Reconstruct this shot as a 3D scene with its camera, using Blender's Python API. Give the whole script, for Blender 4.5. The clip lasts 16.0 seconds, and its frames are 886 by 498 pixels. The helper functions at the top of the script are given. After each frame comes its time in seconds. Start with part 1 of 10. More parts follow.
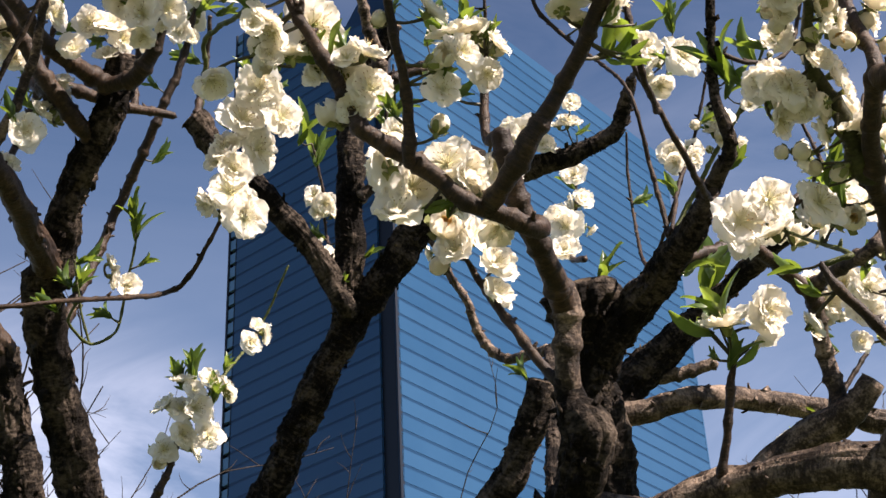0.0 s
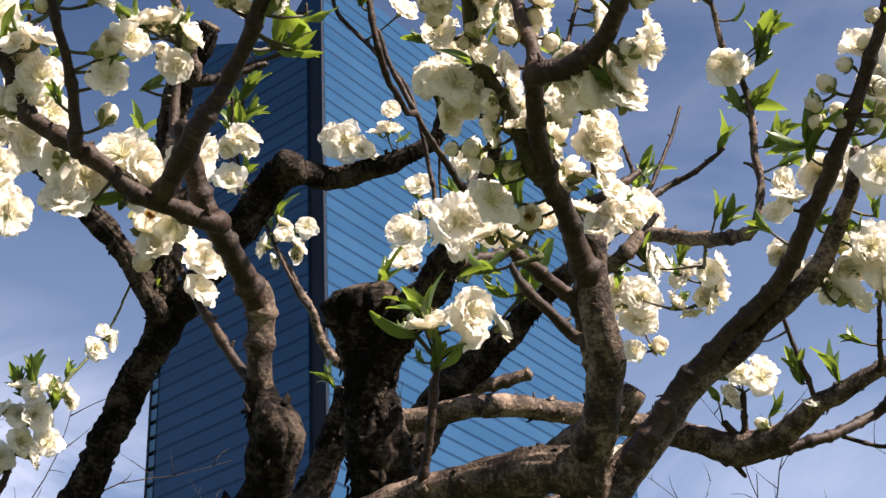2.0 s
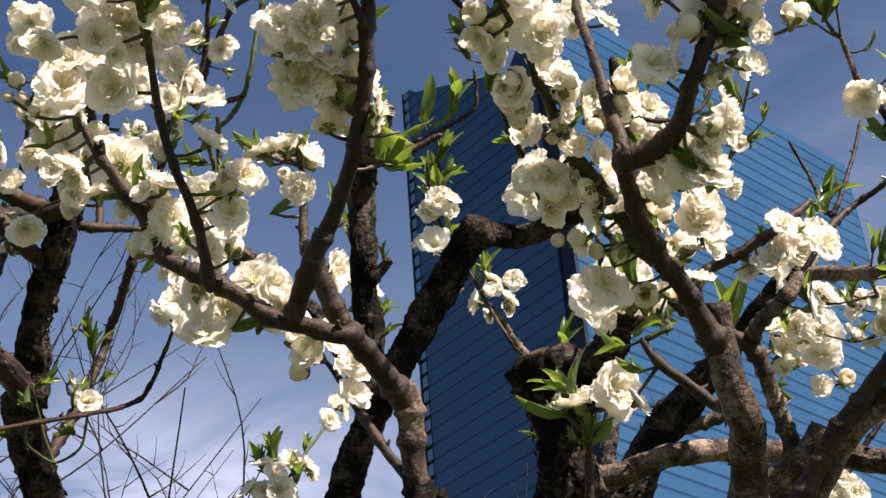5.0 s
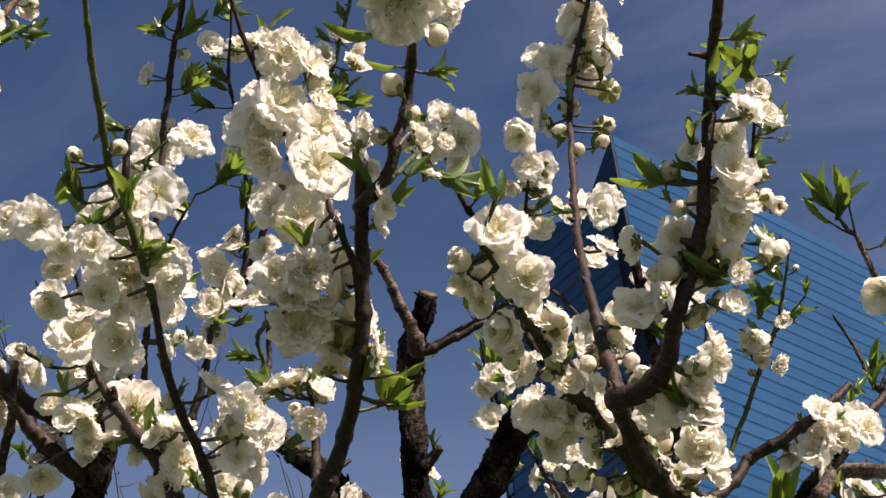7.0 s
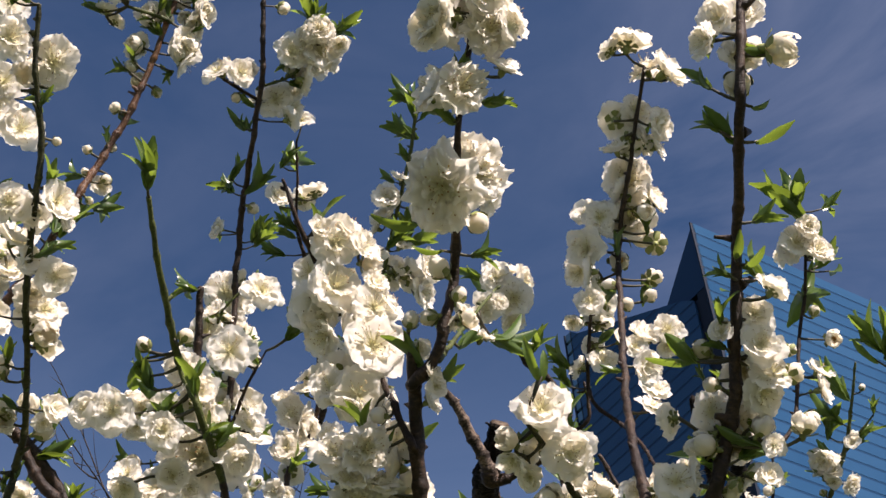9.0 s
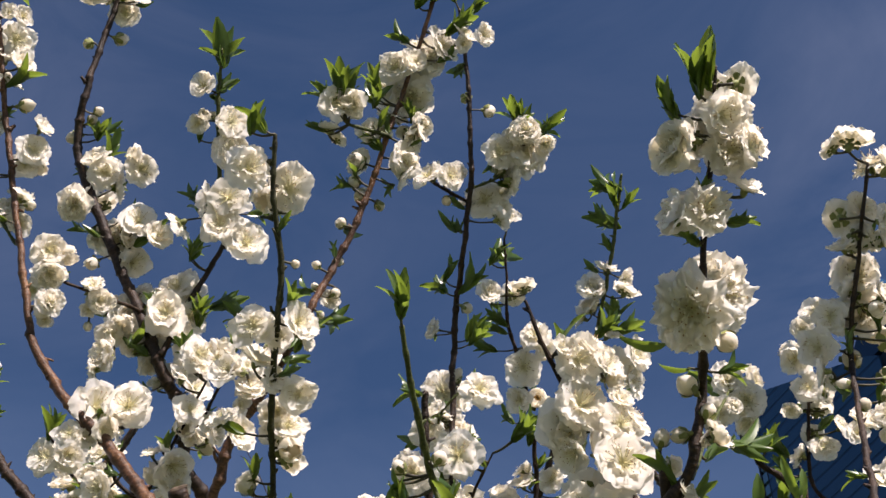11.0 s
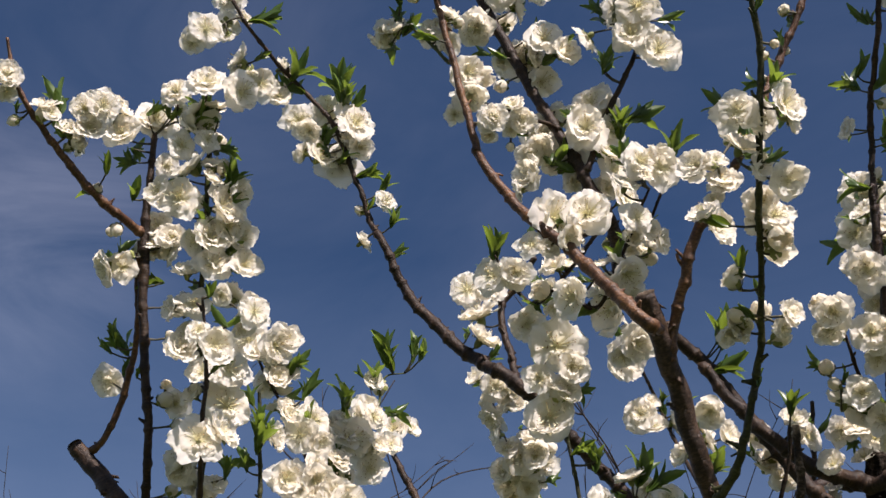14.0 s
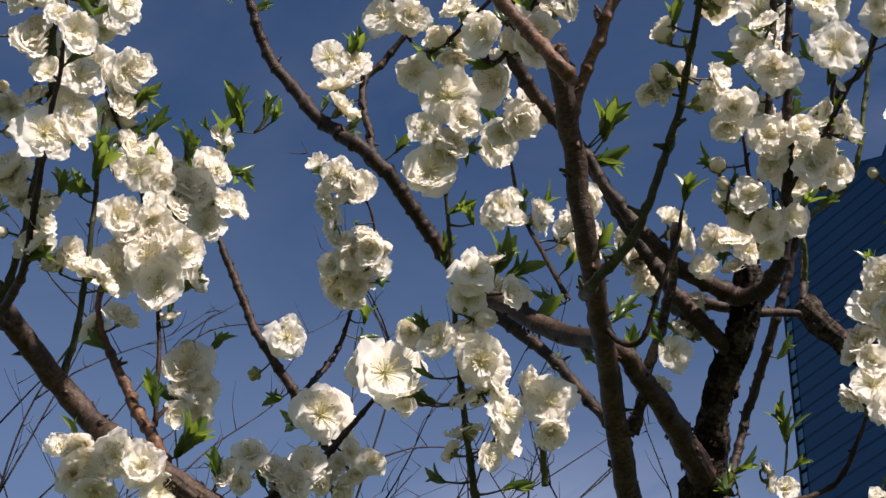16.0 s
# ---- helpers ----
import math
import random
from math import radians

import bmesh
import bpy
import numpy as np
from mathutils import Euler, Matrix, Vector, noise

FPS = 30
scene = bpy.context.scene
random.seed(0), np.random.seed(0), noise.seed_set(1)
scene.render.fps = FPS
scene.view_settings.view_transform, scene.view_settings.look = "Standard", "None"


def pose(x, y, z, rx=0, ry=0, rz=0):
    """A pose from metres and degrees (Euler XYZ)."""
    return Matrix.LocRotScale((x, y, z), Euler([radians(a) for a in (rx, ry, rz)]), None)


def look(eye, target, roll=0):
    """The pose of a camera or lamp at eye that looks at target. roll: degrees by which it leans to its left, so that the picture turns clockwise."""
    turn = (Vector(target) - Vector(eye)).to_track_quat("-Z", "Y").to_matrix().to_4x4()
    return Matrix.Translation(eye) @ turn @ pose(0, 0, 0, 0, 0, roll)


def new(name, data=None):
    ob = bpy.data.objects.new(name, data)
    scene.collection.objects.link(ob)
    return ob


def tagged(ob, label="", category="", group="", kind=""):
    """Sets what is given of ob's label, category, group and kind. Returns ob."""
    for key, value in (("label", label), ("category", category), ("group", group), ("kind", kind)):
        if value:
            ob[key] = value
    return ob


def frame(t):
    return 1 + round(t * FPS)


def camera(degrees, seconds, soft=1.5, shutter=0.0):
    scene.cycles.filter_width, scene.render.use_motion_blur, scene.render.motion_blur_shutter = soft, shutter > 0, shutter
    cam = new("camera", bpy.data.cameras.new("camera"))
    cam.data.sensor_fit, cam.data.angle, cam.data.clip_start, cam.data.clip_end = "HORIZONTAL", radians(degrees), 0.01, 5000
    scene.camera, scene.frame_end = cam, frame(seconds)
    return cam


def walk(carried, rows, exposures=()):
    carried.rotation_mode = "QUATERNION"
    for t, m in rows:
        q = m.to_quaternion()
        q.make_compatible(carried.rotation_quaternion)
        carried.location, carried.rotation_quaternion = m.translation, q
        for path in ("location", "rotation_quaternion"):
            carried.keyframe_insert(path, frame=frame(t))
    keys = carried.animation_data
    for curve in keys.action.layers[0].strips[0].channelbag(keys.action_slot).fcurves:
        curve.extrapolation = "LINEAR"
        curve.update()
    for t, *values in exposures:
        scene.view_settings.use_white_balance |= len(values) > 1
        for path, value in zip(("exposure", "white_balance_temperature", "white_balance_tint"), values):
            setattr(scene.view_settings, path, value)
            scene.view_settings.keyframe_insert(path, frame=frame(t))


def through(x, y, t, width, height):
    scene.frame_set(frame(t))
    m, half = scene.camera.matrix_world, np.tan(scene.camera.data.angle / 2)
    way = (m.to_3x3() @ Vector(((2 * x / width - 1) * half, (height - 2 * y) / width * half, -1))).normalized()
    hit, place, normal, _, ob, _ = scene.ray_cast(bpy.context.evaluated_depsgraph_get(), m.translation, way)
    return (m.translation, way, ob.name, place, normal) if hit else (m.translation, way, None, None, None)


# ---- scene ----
# ------------------------------------------------------------------ camera
cam = camera(32.38, 16.0)
ROWS = [
    (0, pose(0, 0, 1.6, 122.499, 2.505, 3.426)),
    (0.5, pose(0.0014, -0.0026, 1.5927, 121.425, 2.59, 0.881)),
    (1, pose(0.0274, -0.0029, 1.5903, 121.323, 2.908, -0.688)),
    (1.5, pose(0.0944, 0.0126, 1.5895, 122.011, 2.89, -0.172)),
    (2, pose(0.1497, 0.0267, 1.5923, 122.971, 3.073, 0.736)),
    (2.5, pose(0.1796, 0.0217, 1.5959, 123.171, 2.898, 0.323)),
    (3, pose(0.2033, 0.0249, 1.5946, 122.559, 2.204, -1.283)),
    (3.5, pose(0.2194, 0.042, 1.5908, 122.162, 1.856, 0.209)),
    (4, pose(0.2245, 0.0228, 1.6025, 122.65, 2.563, 6.152)),
    (4.2, pose(0.2215, 0.0112, 1.6032, 122.929, 2.924, 8.527)),
    (6.3, pose(0.2794, -0.0205, 1.6375, 128.626, 3.84, 14.666)),
    (6.5, pose(0.2865, -0.0257, 1.6423, 129.33, 3.979, 15.363)),
    (7, pose(0.2915, -0.0339, 1.6413, 130.385, 3.895, 16.47)),
    (7.5, pose(0.299, -0.0452, 1.6412, 131.427, 3.868, 17.247)),
    (8, pose(0.3098, -0.0622, 1.641, 132.349, 3.849, 18.09)),
    (8.5, pose(0.3248, -0.0737, 1.6415, 133.117, 3.844, 19.008)),
    (9, pose(0.3329, -0.0916, 1.644, 134.278, 3.551, 20.365)),
    (9.2, pose(0.3348, -0.102, 1.6463, 134.824, 3.285, 20.989)),
    (11.3, pose(0.2965, -0.154, 1.6553, 137.084, 0.227, 27.51)),
    (11.5, pose(0.2883, -0.159, 1.6562, 137.138, 0.079, 28.257)),
    (12, pose(0.262, -0.172, 1.6589, 137.222, -0.269, 30.23)),
    (12.5, pose(0.2282, -0.1911, 1.6578, 137.004, -0.599, 31.633)),
    (13, pose(0.1936, -0.2083, 1.6524, 136.144, -1.266, 33.062)),
    (13.5, pose(0.1552, -0.202, 1.6462, 134.199, -1.975, 34.628)),
    (14, pose(0.1046, -0.1837, 1.6362, 131.925, -2.569, 35.978)),
    (14.5, pose(0.0471, -0.1927, 1.6288, 130.758, -2.924, 35.601)),
    (15, pose(0.0061, -0.1973, 1.6232, 130.304, -2.318, 32.713)),
    (15.5, pose(-0.037, -0.1705, 1.6154, 128.977, -2.289, 28.361)),
    (16, pose(-0.0605, -0.0857, 1.6104, 128.179, -3.293, 24.418)),
]
EXPOSURES = [(0, 1.66, 7010, 22), (1.0, 1.72, 7000, 22), (4.2, 1.66, 7000, 22), (6.3, 1.28, 6870, 24), (7.2, 1.18, 6840, 24), (9, 1.27, 6700, 24), (11.5, 1.12, 6560, 23.5), (12.5, 1.08, 6570, 23), (14, 0.98, 6480, 22.5), (16, 0.98, 6480, 22)]

walk(cam, ROWS, EXPOSURES)

# ------------------------------------------------------------------ light
SUN_AZ, SUN_EL = radians(121), radians(43)
world = bpy.data.worlds.new("sky")
scene.world = world
world.use_nodes = True
wn, wl = world.node_tree.nodes, world.node_tree.links
wn.clear()
w_out = wn.new("ShaderNodeOutputWorld")
w_bg = wn.new("ShaderNodeBackground")
w_bg.inputs["Strength"].default_value = 0.036
w_sky = wn.new("ShaderNodeTexSky")
w_sky.sky_type = "NISHITA"
w_sky.sun_disc = False
w_sky.sun_elevation = SUN_EL
w_sky.sun_rotation = SUN_AZ
w_sky.air_density = 1.0
w_sky.dust_density = 0.3
w_sky.ozone_density = 2.2
w_tc = wn.new("ShaderNodeTexCoord")
w_map = wn.new("ShaderNodeMapping")
w_map.inputs["Scale"].default_value = (1.0, 1.6, 3.2)
w_map.inputs["Rotation"].default_value = (0.2, 0.5, 0.6)
w_no = wn.new("ShaderNodeTexNoise")
w_no.inputs["Scale"].default_value = 3.2
w_no.inputs["Detail"].default_value = 7.0
w_no.inputs["Roughness"].default_value = 0.58
w_no.inputs["Distortion"].default_value = 0.9
w_rmp = wn.new("ShaderNodeValToRGB")
w_rmp.color_ramp.elements[0].position = 0.36
w_rmp.color_ramp.elements[0].color = (0, 0, 0, 1)
w_rmp.color_ramp.elements[1].position = 0.74
w_rmp.color_ramp.elements[1].color = (1, 1, 1, 1)
w_mix = wn.new("ShaderNodeMixRGB")
w_mix.inputs["Color2"].default_value = (16.6, 17.6, 20.0, 1)


def cloud_bank(az, el, near, wide, most):
    """How much thin cloud hangs round one direction of the sky."""
    a, e = radians(az), radians(el)
    dot = wn.new("ShaderNodeVectorMath")
    dot.operation = "DOT_PRODUCT"
    dot.inputs[1].default_value = (math.sin(a) * math.cos(e), math.cos(a) * math.cos(e), math.sin(e))
    wl.new(w_tc.outputs["Generated"], dot.inputs[0])
    rng = wn.new("ShaderNodeMapRange")
    rng.interpolation_type = "SMOOTHSTEP"
    rng.inputs["From Min"].default_value = math.cos(radians(wide))
    rng.inputs["From Max"].default_value = math.cos(radians(near))
    rng.inputs["To Max"].default_value = most
    wl.new(dot.outputs["Value"], rng.inputs["Value"])
    return rng.outputs["Result"]


w_sum = None
for bank in (cloud_bank(-20, 17, 2, 15, 0.85), cloud_bank(-59, 40, 1, 7, 0.10), cloud_bank(-53, 51, 1, 9, 0.03), cloud_bank(13, 17, 2, 12, 0.3), cloud_bank(14, 43, 2, 20, 0.07)):
    if w_sum is None:
        w_sum = bank
        continue
    add = wn.new("ShaderNodeMath")
    wl.new(w_sum, add.inputs[0])
    wl.new(bank, add.inputs[1])
    w_sum = add.outputs[0]
w_base = wn.new("ShaderNodeMath")                 # thin wisps all over, thicker in the banks
w_base.inputs[1].default_value = 0.025
wl.new(w_sum, w_base.inputs[0])
w_mul = wn.new("ShaderNodeMath")
w_mul.operation = "MULTIPLY"
wl.new(w_tc.outputs["Generated"], w_map.inputs["Vector"])
wl.new(w_map.outputs["Vector"], w_no.inputs["Vector"])
wl.new(w_no.outputs["Fac"], w_rmp.inputs["Fac"])
wl.new(w_rmp.outputs["Color"], w_mul.inputs[0])
wl.new(w_base.outputs[0], w_mul.inputs[1])
wl.new(w_mul.outputs[0], w_mix.inputs["Fac"])
w_hue = wn.new("ShaderNodeHueSaturation")
w_hue.inputs["Saturation"].default_value = 1.16
wl.new(w_sky.outputs["Color"], w_hue.inputs["Color"])
wl.new(w_hue.outputs["Color"], w_mix.inputs["Color1"])
w_sep = wn.new("ShaderNodeSeparateXYZ")           # paler towards the horizon
wl.new(w_tc.outputs["Generated"], w_sep.inputs["Vector"])
w_low = wn.new("ShaderNodeMapRange")
w_low.inputs["From Min"].default_value = 0.66
w_low.inputs["From Max"].default_value = 0.30
w_low.inputs["To Max"].default_value = 0.5
wl.new(w_sep.outputs["Z"], w_low.inputs["Value"])
w_haze = wn.new("ShaderNodeMixRGB")
w_haze.inputs["Color2"].default_value = (4.0, 5.8, 8.7, 1)
wl.new(w_low.outputs["Result"], w_haze.inputs["Fac"])
wl.new(w_mix.outputs["Color"], w_haze.inputs["Color1"])
wl.new(w_haze.outputs["Color"], w_bg.inputs["Color"])
wl.new(w_bg.outputs["Background"], w_out.inputs["Surface"])

sun_data = bpy.data.lights.new("sun", "SUN")
sun_data.energy, sun_data.angle, sun_data.color = 4.35, radians(0.53), (1.0, 0.95, 0.86)
sun = new("sun", sun_data)
sun_dir = Vector((math.sin(SUN_AZ) * math.cos(SUN_EL), math.cos(SUN_AZ) * math.cos(SUN_EL), math.sin(SUN_EL)))
sun.matrix_world = look(sun_dir * 50, (0, 0, 0))


# ------------------------------------------------------------------ materials
def material(name):
    m = bpy.data.materials.new(name)
    m.use_nodes = True
    n, l = m.node_tree.nodes, m.node_tree.links
    n.clear()
    out = n.new("ShaderNodeOutputMaterial")
    b = n.new("ShaderNodeBsdfPrincipled")
    l.new(b.outputs["BSDF"], out.inputs["Surface"])
    return m, n, l, b, out


def ramp(n, stops):
    r = n.new("ShaderNodeValToRGB")
    e = r.color_ramp.elements
    while len(e) < len(stops):
        e.new(0.5)
    for k, (p, c) in zip(e, stops):
        k.position, k.color = p, (*c, 1)
    return r


def noise_tex(n, l, scale, detail=5.0, rough=0.6, vec=None):
    t = n.new("ShaderNodeTexNoise")
    t.inputs["Scale"].default_value = scale
    t.inputs["Detail"].default_value = detail
    t.inputs["Roughness"].default_value = rough
    if vec:
        l.new(vec, t.inputs["Vector"])
    return t


def bark_material(name, dark, mid, light, scale, ringed=0.5, sheen=0.12, relief=1.0):
    """Bark on coordinates that run round and along a limb: cross wrinkles, blotches and scales."""
    m, n, l, b, out = material(name)
    tc = n.new("ShaderNodeTexCoord")
    mp = n.new("ShaderNodeMapping")
    mp.inputs["Scale"].default_value = (0.8, 3.0, 1.0)
    l.new(tc.outputs["UV"], mp.inputs["Vector"])
    big = noise_tex(n, l, 30 * scale, 6, 0.65, tc.outputs["Object"])
    fine = noise_tex(n, l, 240 * scale, 5, 0.7, tc.outputs["Object"])
    ring = noise_tex(n, l, 110 * scale, 6, 0.68, mp.outputs["Vector"])
    mix = n.new("ShaderNodeMath")
    mix.operation = "MULTIPLY_ADD"
    mix.inputs[1].default_value = ringed
    l.new(ring.outputs["Fac"], mix.inputs[0])
    sc = n.new("ShaderNodeMath")
    sc.operation = "MULTIPLY_ADD"
    sc.inputs[1].default_value = 0.95 - ringed
    l.new(big.outputs["Fac"], sc.inputs[0])
    sf = n.new("ShaderNodeMath")
    sf.operation = "MULTIPLY"
    sf.inputs[1].default_value = 0.22
    l.new(fine.outputs["Fac"], sf.inputs[0])
    l.new(sf.outputs[0], sc.inputs[2])
    l.new(sc.outputs[0], mix.inputs[2])
    r = ramp(n, [(0.45, dark), (0.57, mid), (0.73, light)])
    l.new(mix.outputs[0], r.inputs["Fac"])
    l.new(r.outputs["Color"], b.inputs["Base Color"])
    b.inputs["Roughness"].default_value = 0.78 - 0.6 * sheen
    b.inputs["Specular IOR Level"].default_value = 0.6 * sheen
    bump = n.new("ShaderNodeBump")
    bump.inputs["Strength"].default_value = 0.9
    bump.inputs["Distance"].default_value = 0.0085 * relief / scale
    l.new(mix.outputs[0], bump.inputs["Height"])
    l.new(bump.outputs["Normal"], b.inputs["Normal"])
    return m


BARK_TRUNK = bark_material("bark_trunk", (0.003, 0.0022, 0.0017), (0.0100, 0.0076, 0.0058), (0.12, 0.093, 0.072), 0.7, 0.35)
BARK_OLD = bark_material("bark_old", (0.006, 0.004, 0.0028), (0.046, 0.031, 0.0215), (0.29, 0.215, 0.16), 1.5, 0.26, 0.3, 0.9)
BARK_SMOOTH = bark_material("bark_smooth", (0.012, 0.0066, 0.0036), (0.033, 0.0185, 0.0105), (0.115, 0.069, 0.042), 1.2, 0.45, 0.45, 0.4)
BARK_OLIVE = bark_material("bark_olive", (0.012, 0.011, 0.005), (0.030, 0.031, 0.010), (0.075, 0.076, 0.026), 1.6, 0.4, 0.4, 0.4)
BARK_YOUNG = bark_material("bark_young", (0.007, 0.0038, 0.002), (0.020, 0.0105, 0.0054), (0.072, 0.041, 0.022), 1.3, 0.45, 0.45, 0.4)
BARK_RED = bark_material("bark_red", (0.020, 0.0085, 0.0038), (0.072, 0.030, 0.0115), (0.23, 0.112, 0.047), 1.2, 0.45, 0.6, 0.4)
BARK_TWIG = bark_material("bark_twig", (0.007, 0.0038, 0.002), (0.019, 0.0100, 0.0048), (0.066, 0.038, 0.019), 1.8, 0.45, 0.35, 0.5)
BARK_GREEN = bark_material("bark_green", (0.024, 0.026, 0.008), (0.055, 0.068, 0.016), (0.105, 0.12, 0.032), 1.8, 0.35, 0.4, 0.5)



# ------------------------------------------------------------------ helpers
def part(name, bm, mats, parent, label="", smooth=True):
    me = bpy.data.meshes.new(name)
    bm.to_mesh(me)
    bm.free()
    for m in (mats if isinstance(mats, (list, tuple)) else [mats]):
        me.materials.append(m)
    if smooth:
        me.shade_smooth()
    ob = new(name, me)
    ob.parent = parent
    if label:
        tagged(ob, label)
    return ob


def spline(pts, step):
    """A smooth line through (x, y, z, r) points."""
    P = [Vector(p) for p in pts]
    P = [P[0] * 2 - P[1]] + P + [P[-1] * 2 - P[-2]]
    out = []
    for i in range(1, len(P) - 2):
        a, b, c, d = P[i - 1], P[i], P[i + 1], P[i + 2]
        n = max(2, int((c - b).length / step))
        for k in range(n):
            t = k / n
            out.append(0.5 * (2 * b + (c - a) * t + (2 * a - 5 * b + 4 * c - d) * t * t + (3 * b - a - 3 * c + d) * t ** 3))
    out.append(P[-2])
    return out


def tube(bm, pts, sides, rough=0.0, step=0.012, seed=0, flat_end=False, freq=34.0, knots=0.0):
    """A tapered, uneven tube along a smooth line; its end is a blunt cut or a rounded tip."""
    line = spline(pts, step)
    rings, ref = [], Vector((0.31, 0.72, 0.62)).normalized()
    shift = Vector((seed * 3.7, seed * 1.3, 0))
    along, last, rnd = 0.0, Vector(line[0][:3]), random.Random(seed)
    joint, width = rnd.uniform(0.006, 0.02), 0.003
    for i, q in enumerate(line):
        p, r = Vector(q[:3]), max(q[3], 0.0006)
        if knots:                                 # swollen nodes where leaves once sat, and a line that wavers between them
            along += (p - last).length
            last = p.copy()
            if along > joint + 0.008:
                joint = along + rnd.uniform(0.008, 0.028)
                width = rnd.uniform(0.0018, 0.0032)
            p += noise.noise_vector(p * 30 + shift) * min(0.55 * r, 0.0022) * min(1, i / 4) + noise.noise_vector(p * 80 + shift) * min(0.3 * r, 0.0012) * min(1, i / 4)
            r *= 1 + knots * math.exp(-((along - joint) / width) ** 2)
        t = (Vector(line[min(i + 1, len(line) - 1)][:3]) - Vector(line[max(i - 1, 0)][:3])).normalized()
        u = (ref - t * ref.dot(t)).normalized()
        v = t.cross(u)
        ring = []
        for k in range(sides):
            a = 2 * math.pi * k / sides
            d = u * math.cos(a) + v * math.sin(a)
            s = r
            if rough:
                w = p + d * r
                if r > 0.012:                     # fissures along the old bark
                    crack = noise.noise(Vector((math.cos(a) * 2.6 + shift.x, math.sin(a) * 2.6, i * step * 16)))
                    s *= 1 - 0.13 * max(0, 1 - abs(crack) * 5)
                s *= 1 + rough * (noise.noise(w * freq + shift) + 0.55 * noise.noise(w * freq * 2.7 + shift) + 0.34 * noise.noise(w * freq * 7 + shift) + (0.42 * noise.noise(w * freq * 16 + shift) if r > 0.011 else 0))
            ring.append(bm.verts.new(p + d * s))
        rings.append(ring)
    uv = bm.loops.layers.uv.verify()
    girth = 2 * math.pi * max(q[3] for q in line)
    gone = 0.0
    for i, (a, b) in enumerate(zip(rings, rings[1:])):
        on = gone + (Vector(line[i + 1][:3]) - Vector(line[i][:3])).length
        for k in range(sides):
            face = bm.faces.new((a[k], a[(k + 1) % sides], b[(k + 1) % sides], b[k]))
            for loop, (s, g) in zip(face.loops, ((k, gone), (k + 1, gone), (k + 1, on), (k, on))):
                loop[uv].uv = (girth * s / sides + seed * 0.31, g)
        gone = on
    bm.faces.new(list(reversed(rings[0])))
    p, r = Vector(line[-1][:3]), line[-1][3]
    t = (p - Vector(line[-2][:3])).normalized()
    tip = bm.verts.new(p + t * (r * (0.12 if flat_end else 0.7)))
    for k in range(sides):
        bm.faces.new((rings[-1][k], rings[-1][(k + 1) % sides], tip))


# ------------------------------------------------------------------ ground
def ground_material():
    m, n, l, b, out = material("turf")
    tc = n.new("ShaderNodeTexCoord")
    a = noise_tex(n, l, 0.6, 6, 0.6, tc.outputs["Object"])
    r = ramp(n, [(0.35, (0.035, 0.03, 0.018)), (0.55, (0.05, 0.075, 0.02)), (0.75, (0.11, 0.10, 0.05))])
    l.new(a.outputs["Fac"], r.inputs["Fac"])
    l.new(r.outputs["Color"], b.inputs["Base Color"])
    b.inputs["Roughness"].default_value = 0.95
    return m


bm = bmesh.new()
GR = [-4000, -600, -120, -30, -8, -3, 0, 3, 8, 30, 120, 600, 4000]
gv = [[bm.verts.new((x, y, 0.03 * noise.noise(Vector((x, y, 0)) * 0.7) if abs(x) < 10 and abs(y) < 10 else 0)) for x in GR] for y in GR]
for j in range(len(GR) - 1):
    for i in range(len(GR) - 1):
        bm.faces.new((gv[j][i], gv[j][i + 1], gv[j + 1][i + 1], gv[j + 1][i]))
tagged(part("ground", bm, ground_material(), None), "thin grass and bare soil under the trees", "ground", kind="structure")
# ------------------------------------------------------------------ tower
def glass_material(name, deep, pale, rough, metal):
    m, n, l, b, out = material(name)
    tc = n.new("ShaderNodeTexCoord")
    oi = n.new("ShaderNodeObjectInfo")
    a = noise_tex(n, l, 0.045, 4, 0.55, tc.outputs["Object"])
    r = ramp(n, [(0.25, deep), (0.8, pale)])
    add = n.new("ShaderNodeMath")
    add.operation = "MULTIPLY_ADD"
    add.inputs[1].default_value = 0.3
    l.new(oi.outputs["Random"], add.inputs[0])
    l.new(a.outputs["Fac"], add.inputs[2])
    l.new(add.outputs[0], r.inputs["Fac"])
    l.new(r.outputs["Color"], b.inputs["Base Color"])
    b.inputs["Roughness"].default_value = rough
    b.inputs["Metallic"].default_value = metal
    b.inputs["Specular IOR Level"].default_value = 0.26
    return m


GLASS = glass_material("curtain_glass", (0.015, 0.060, 0.132), (0.025, 0.080, 0.162), 0.18, 0.2)
SPANDREL = glass_material("spandrel", (0.007, 0.032, 0.078), (0.011, 0.042, 0.094), 0.3, 0.25)
STEEL = glass_material("dark_steel", (0.008, 0.012, 0.02), (0.015, 0.02, 0.03), 0.45, 0.4)
RIM = glass_material("edge_trim", (0.07, 0.17, 0.29), (0.10, 0.21, 0.34), 0.4, 0.2)

TC = Vector((-18.83, 269.34, 0))                 # near corner on the ground
U_L, U_D = Vector((0.611, 0.792, 0)), Vector((-0.792, 0.611, 0))   # along the bright face, along the shaded face
LEN_L, LEN_D, TOP, ROOF = 118.53, 52.12, 259.78, 262.73
FLOOR_H, BAND = 3.745, 0.68
ROOF_Q, WQ = 243.5, 14.5                         # where the shaded roof line meets the raised wedge


def roof_x(z):
    return WQ + (z - ROOF_Q) * (LEN_D - WQ) / (ROOF - ROOF_Q)


tower = tagged(new("office_tower"), "tall blue glass office tower with dark horizontal floor bands", "building")


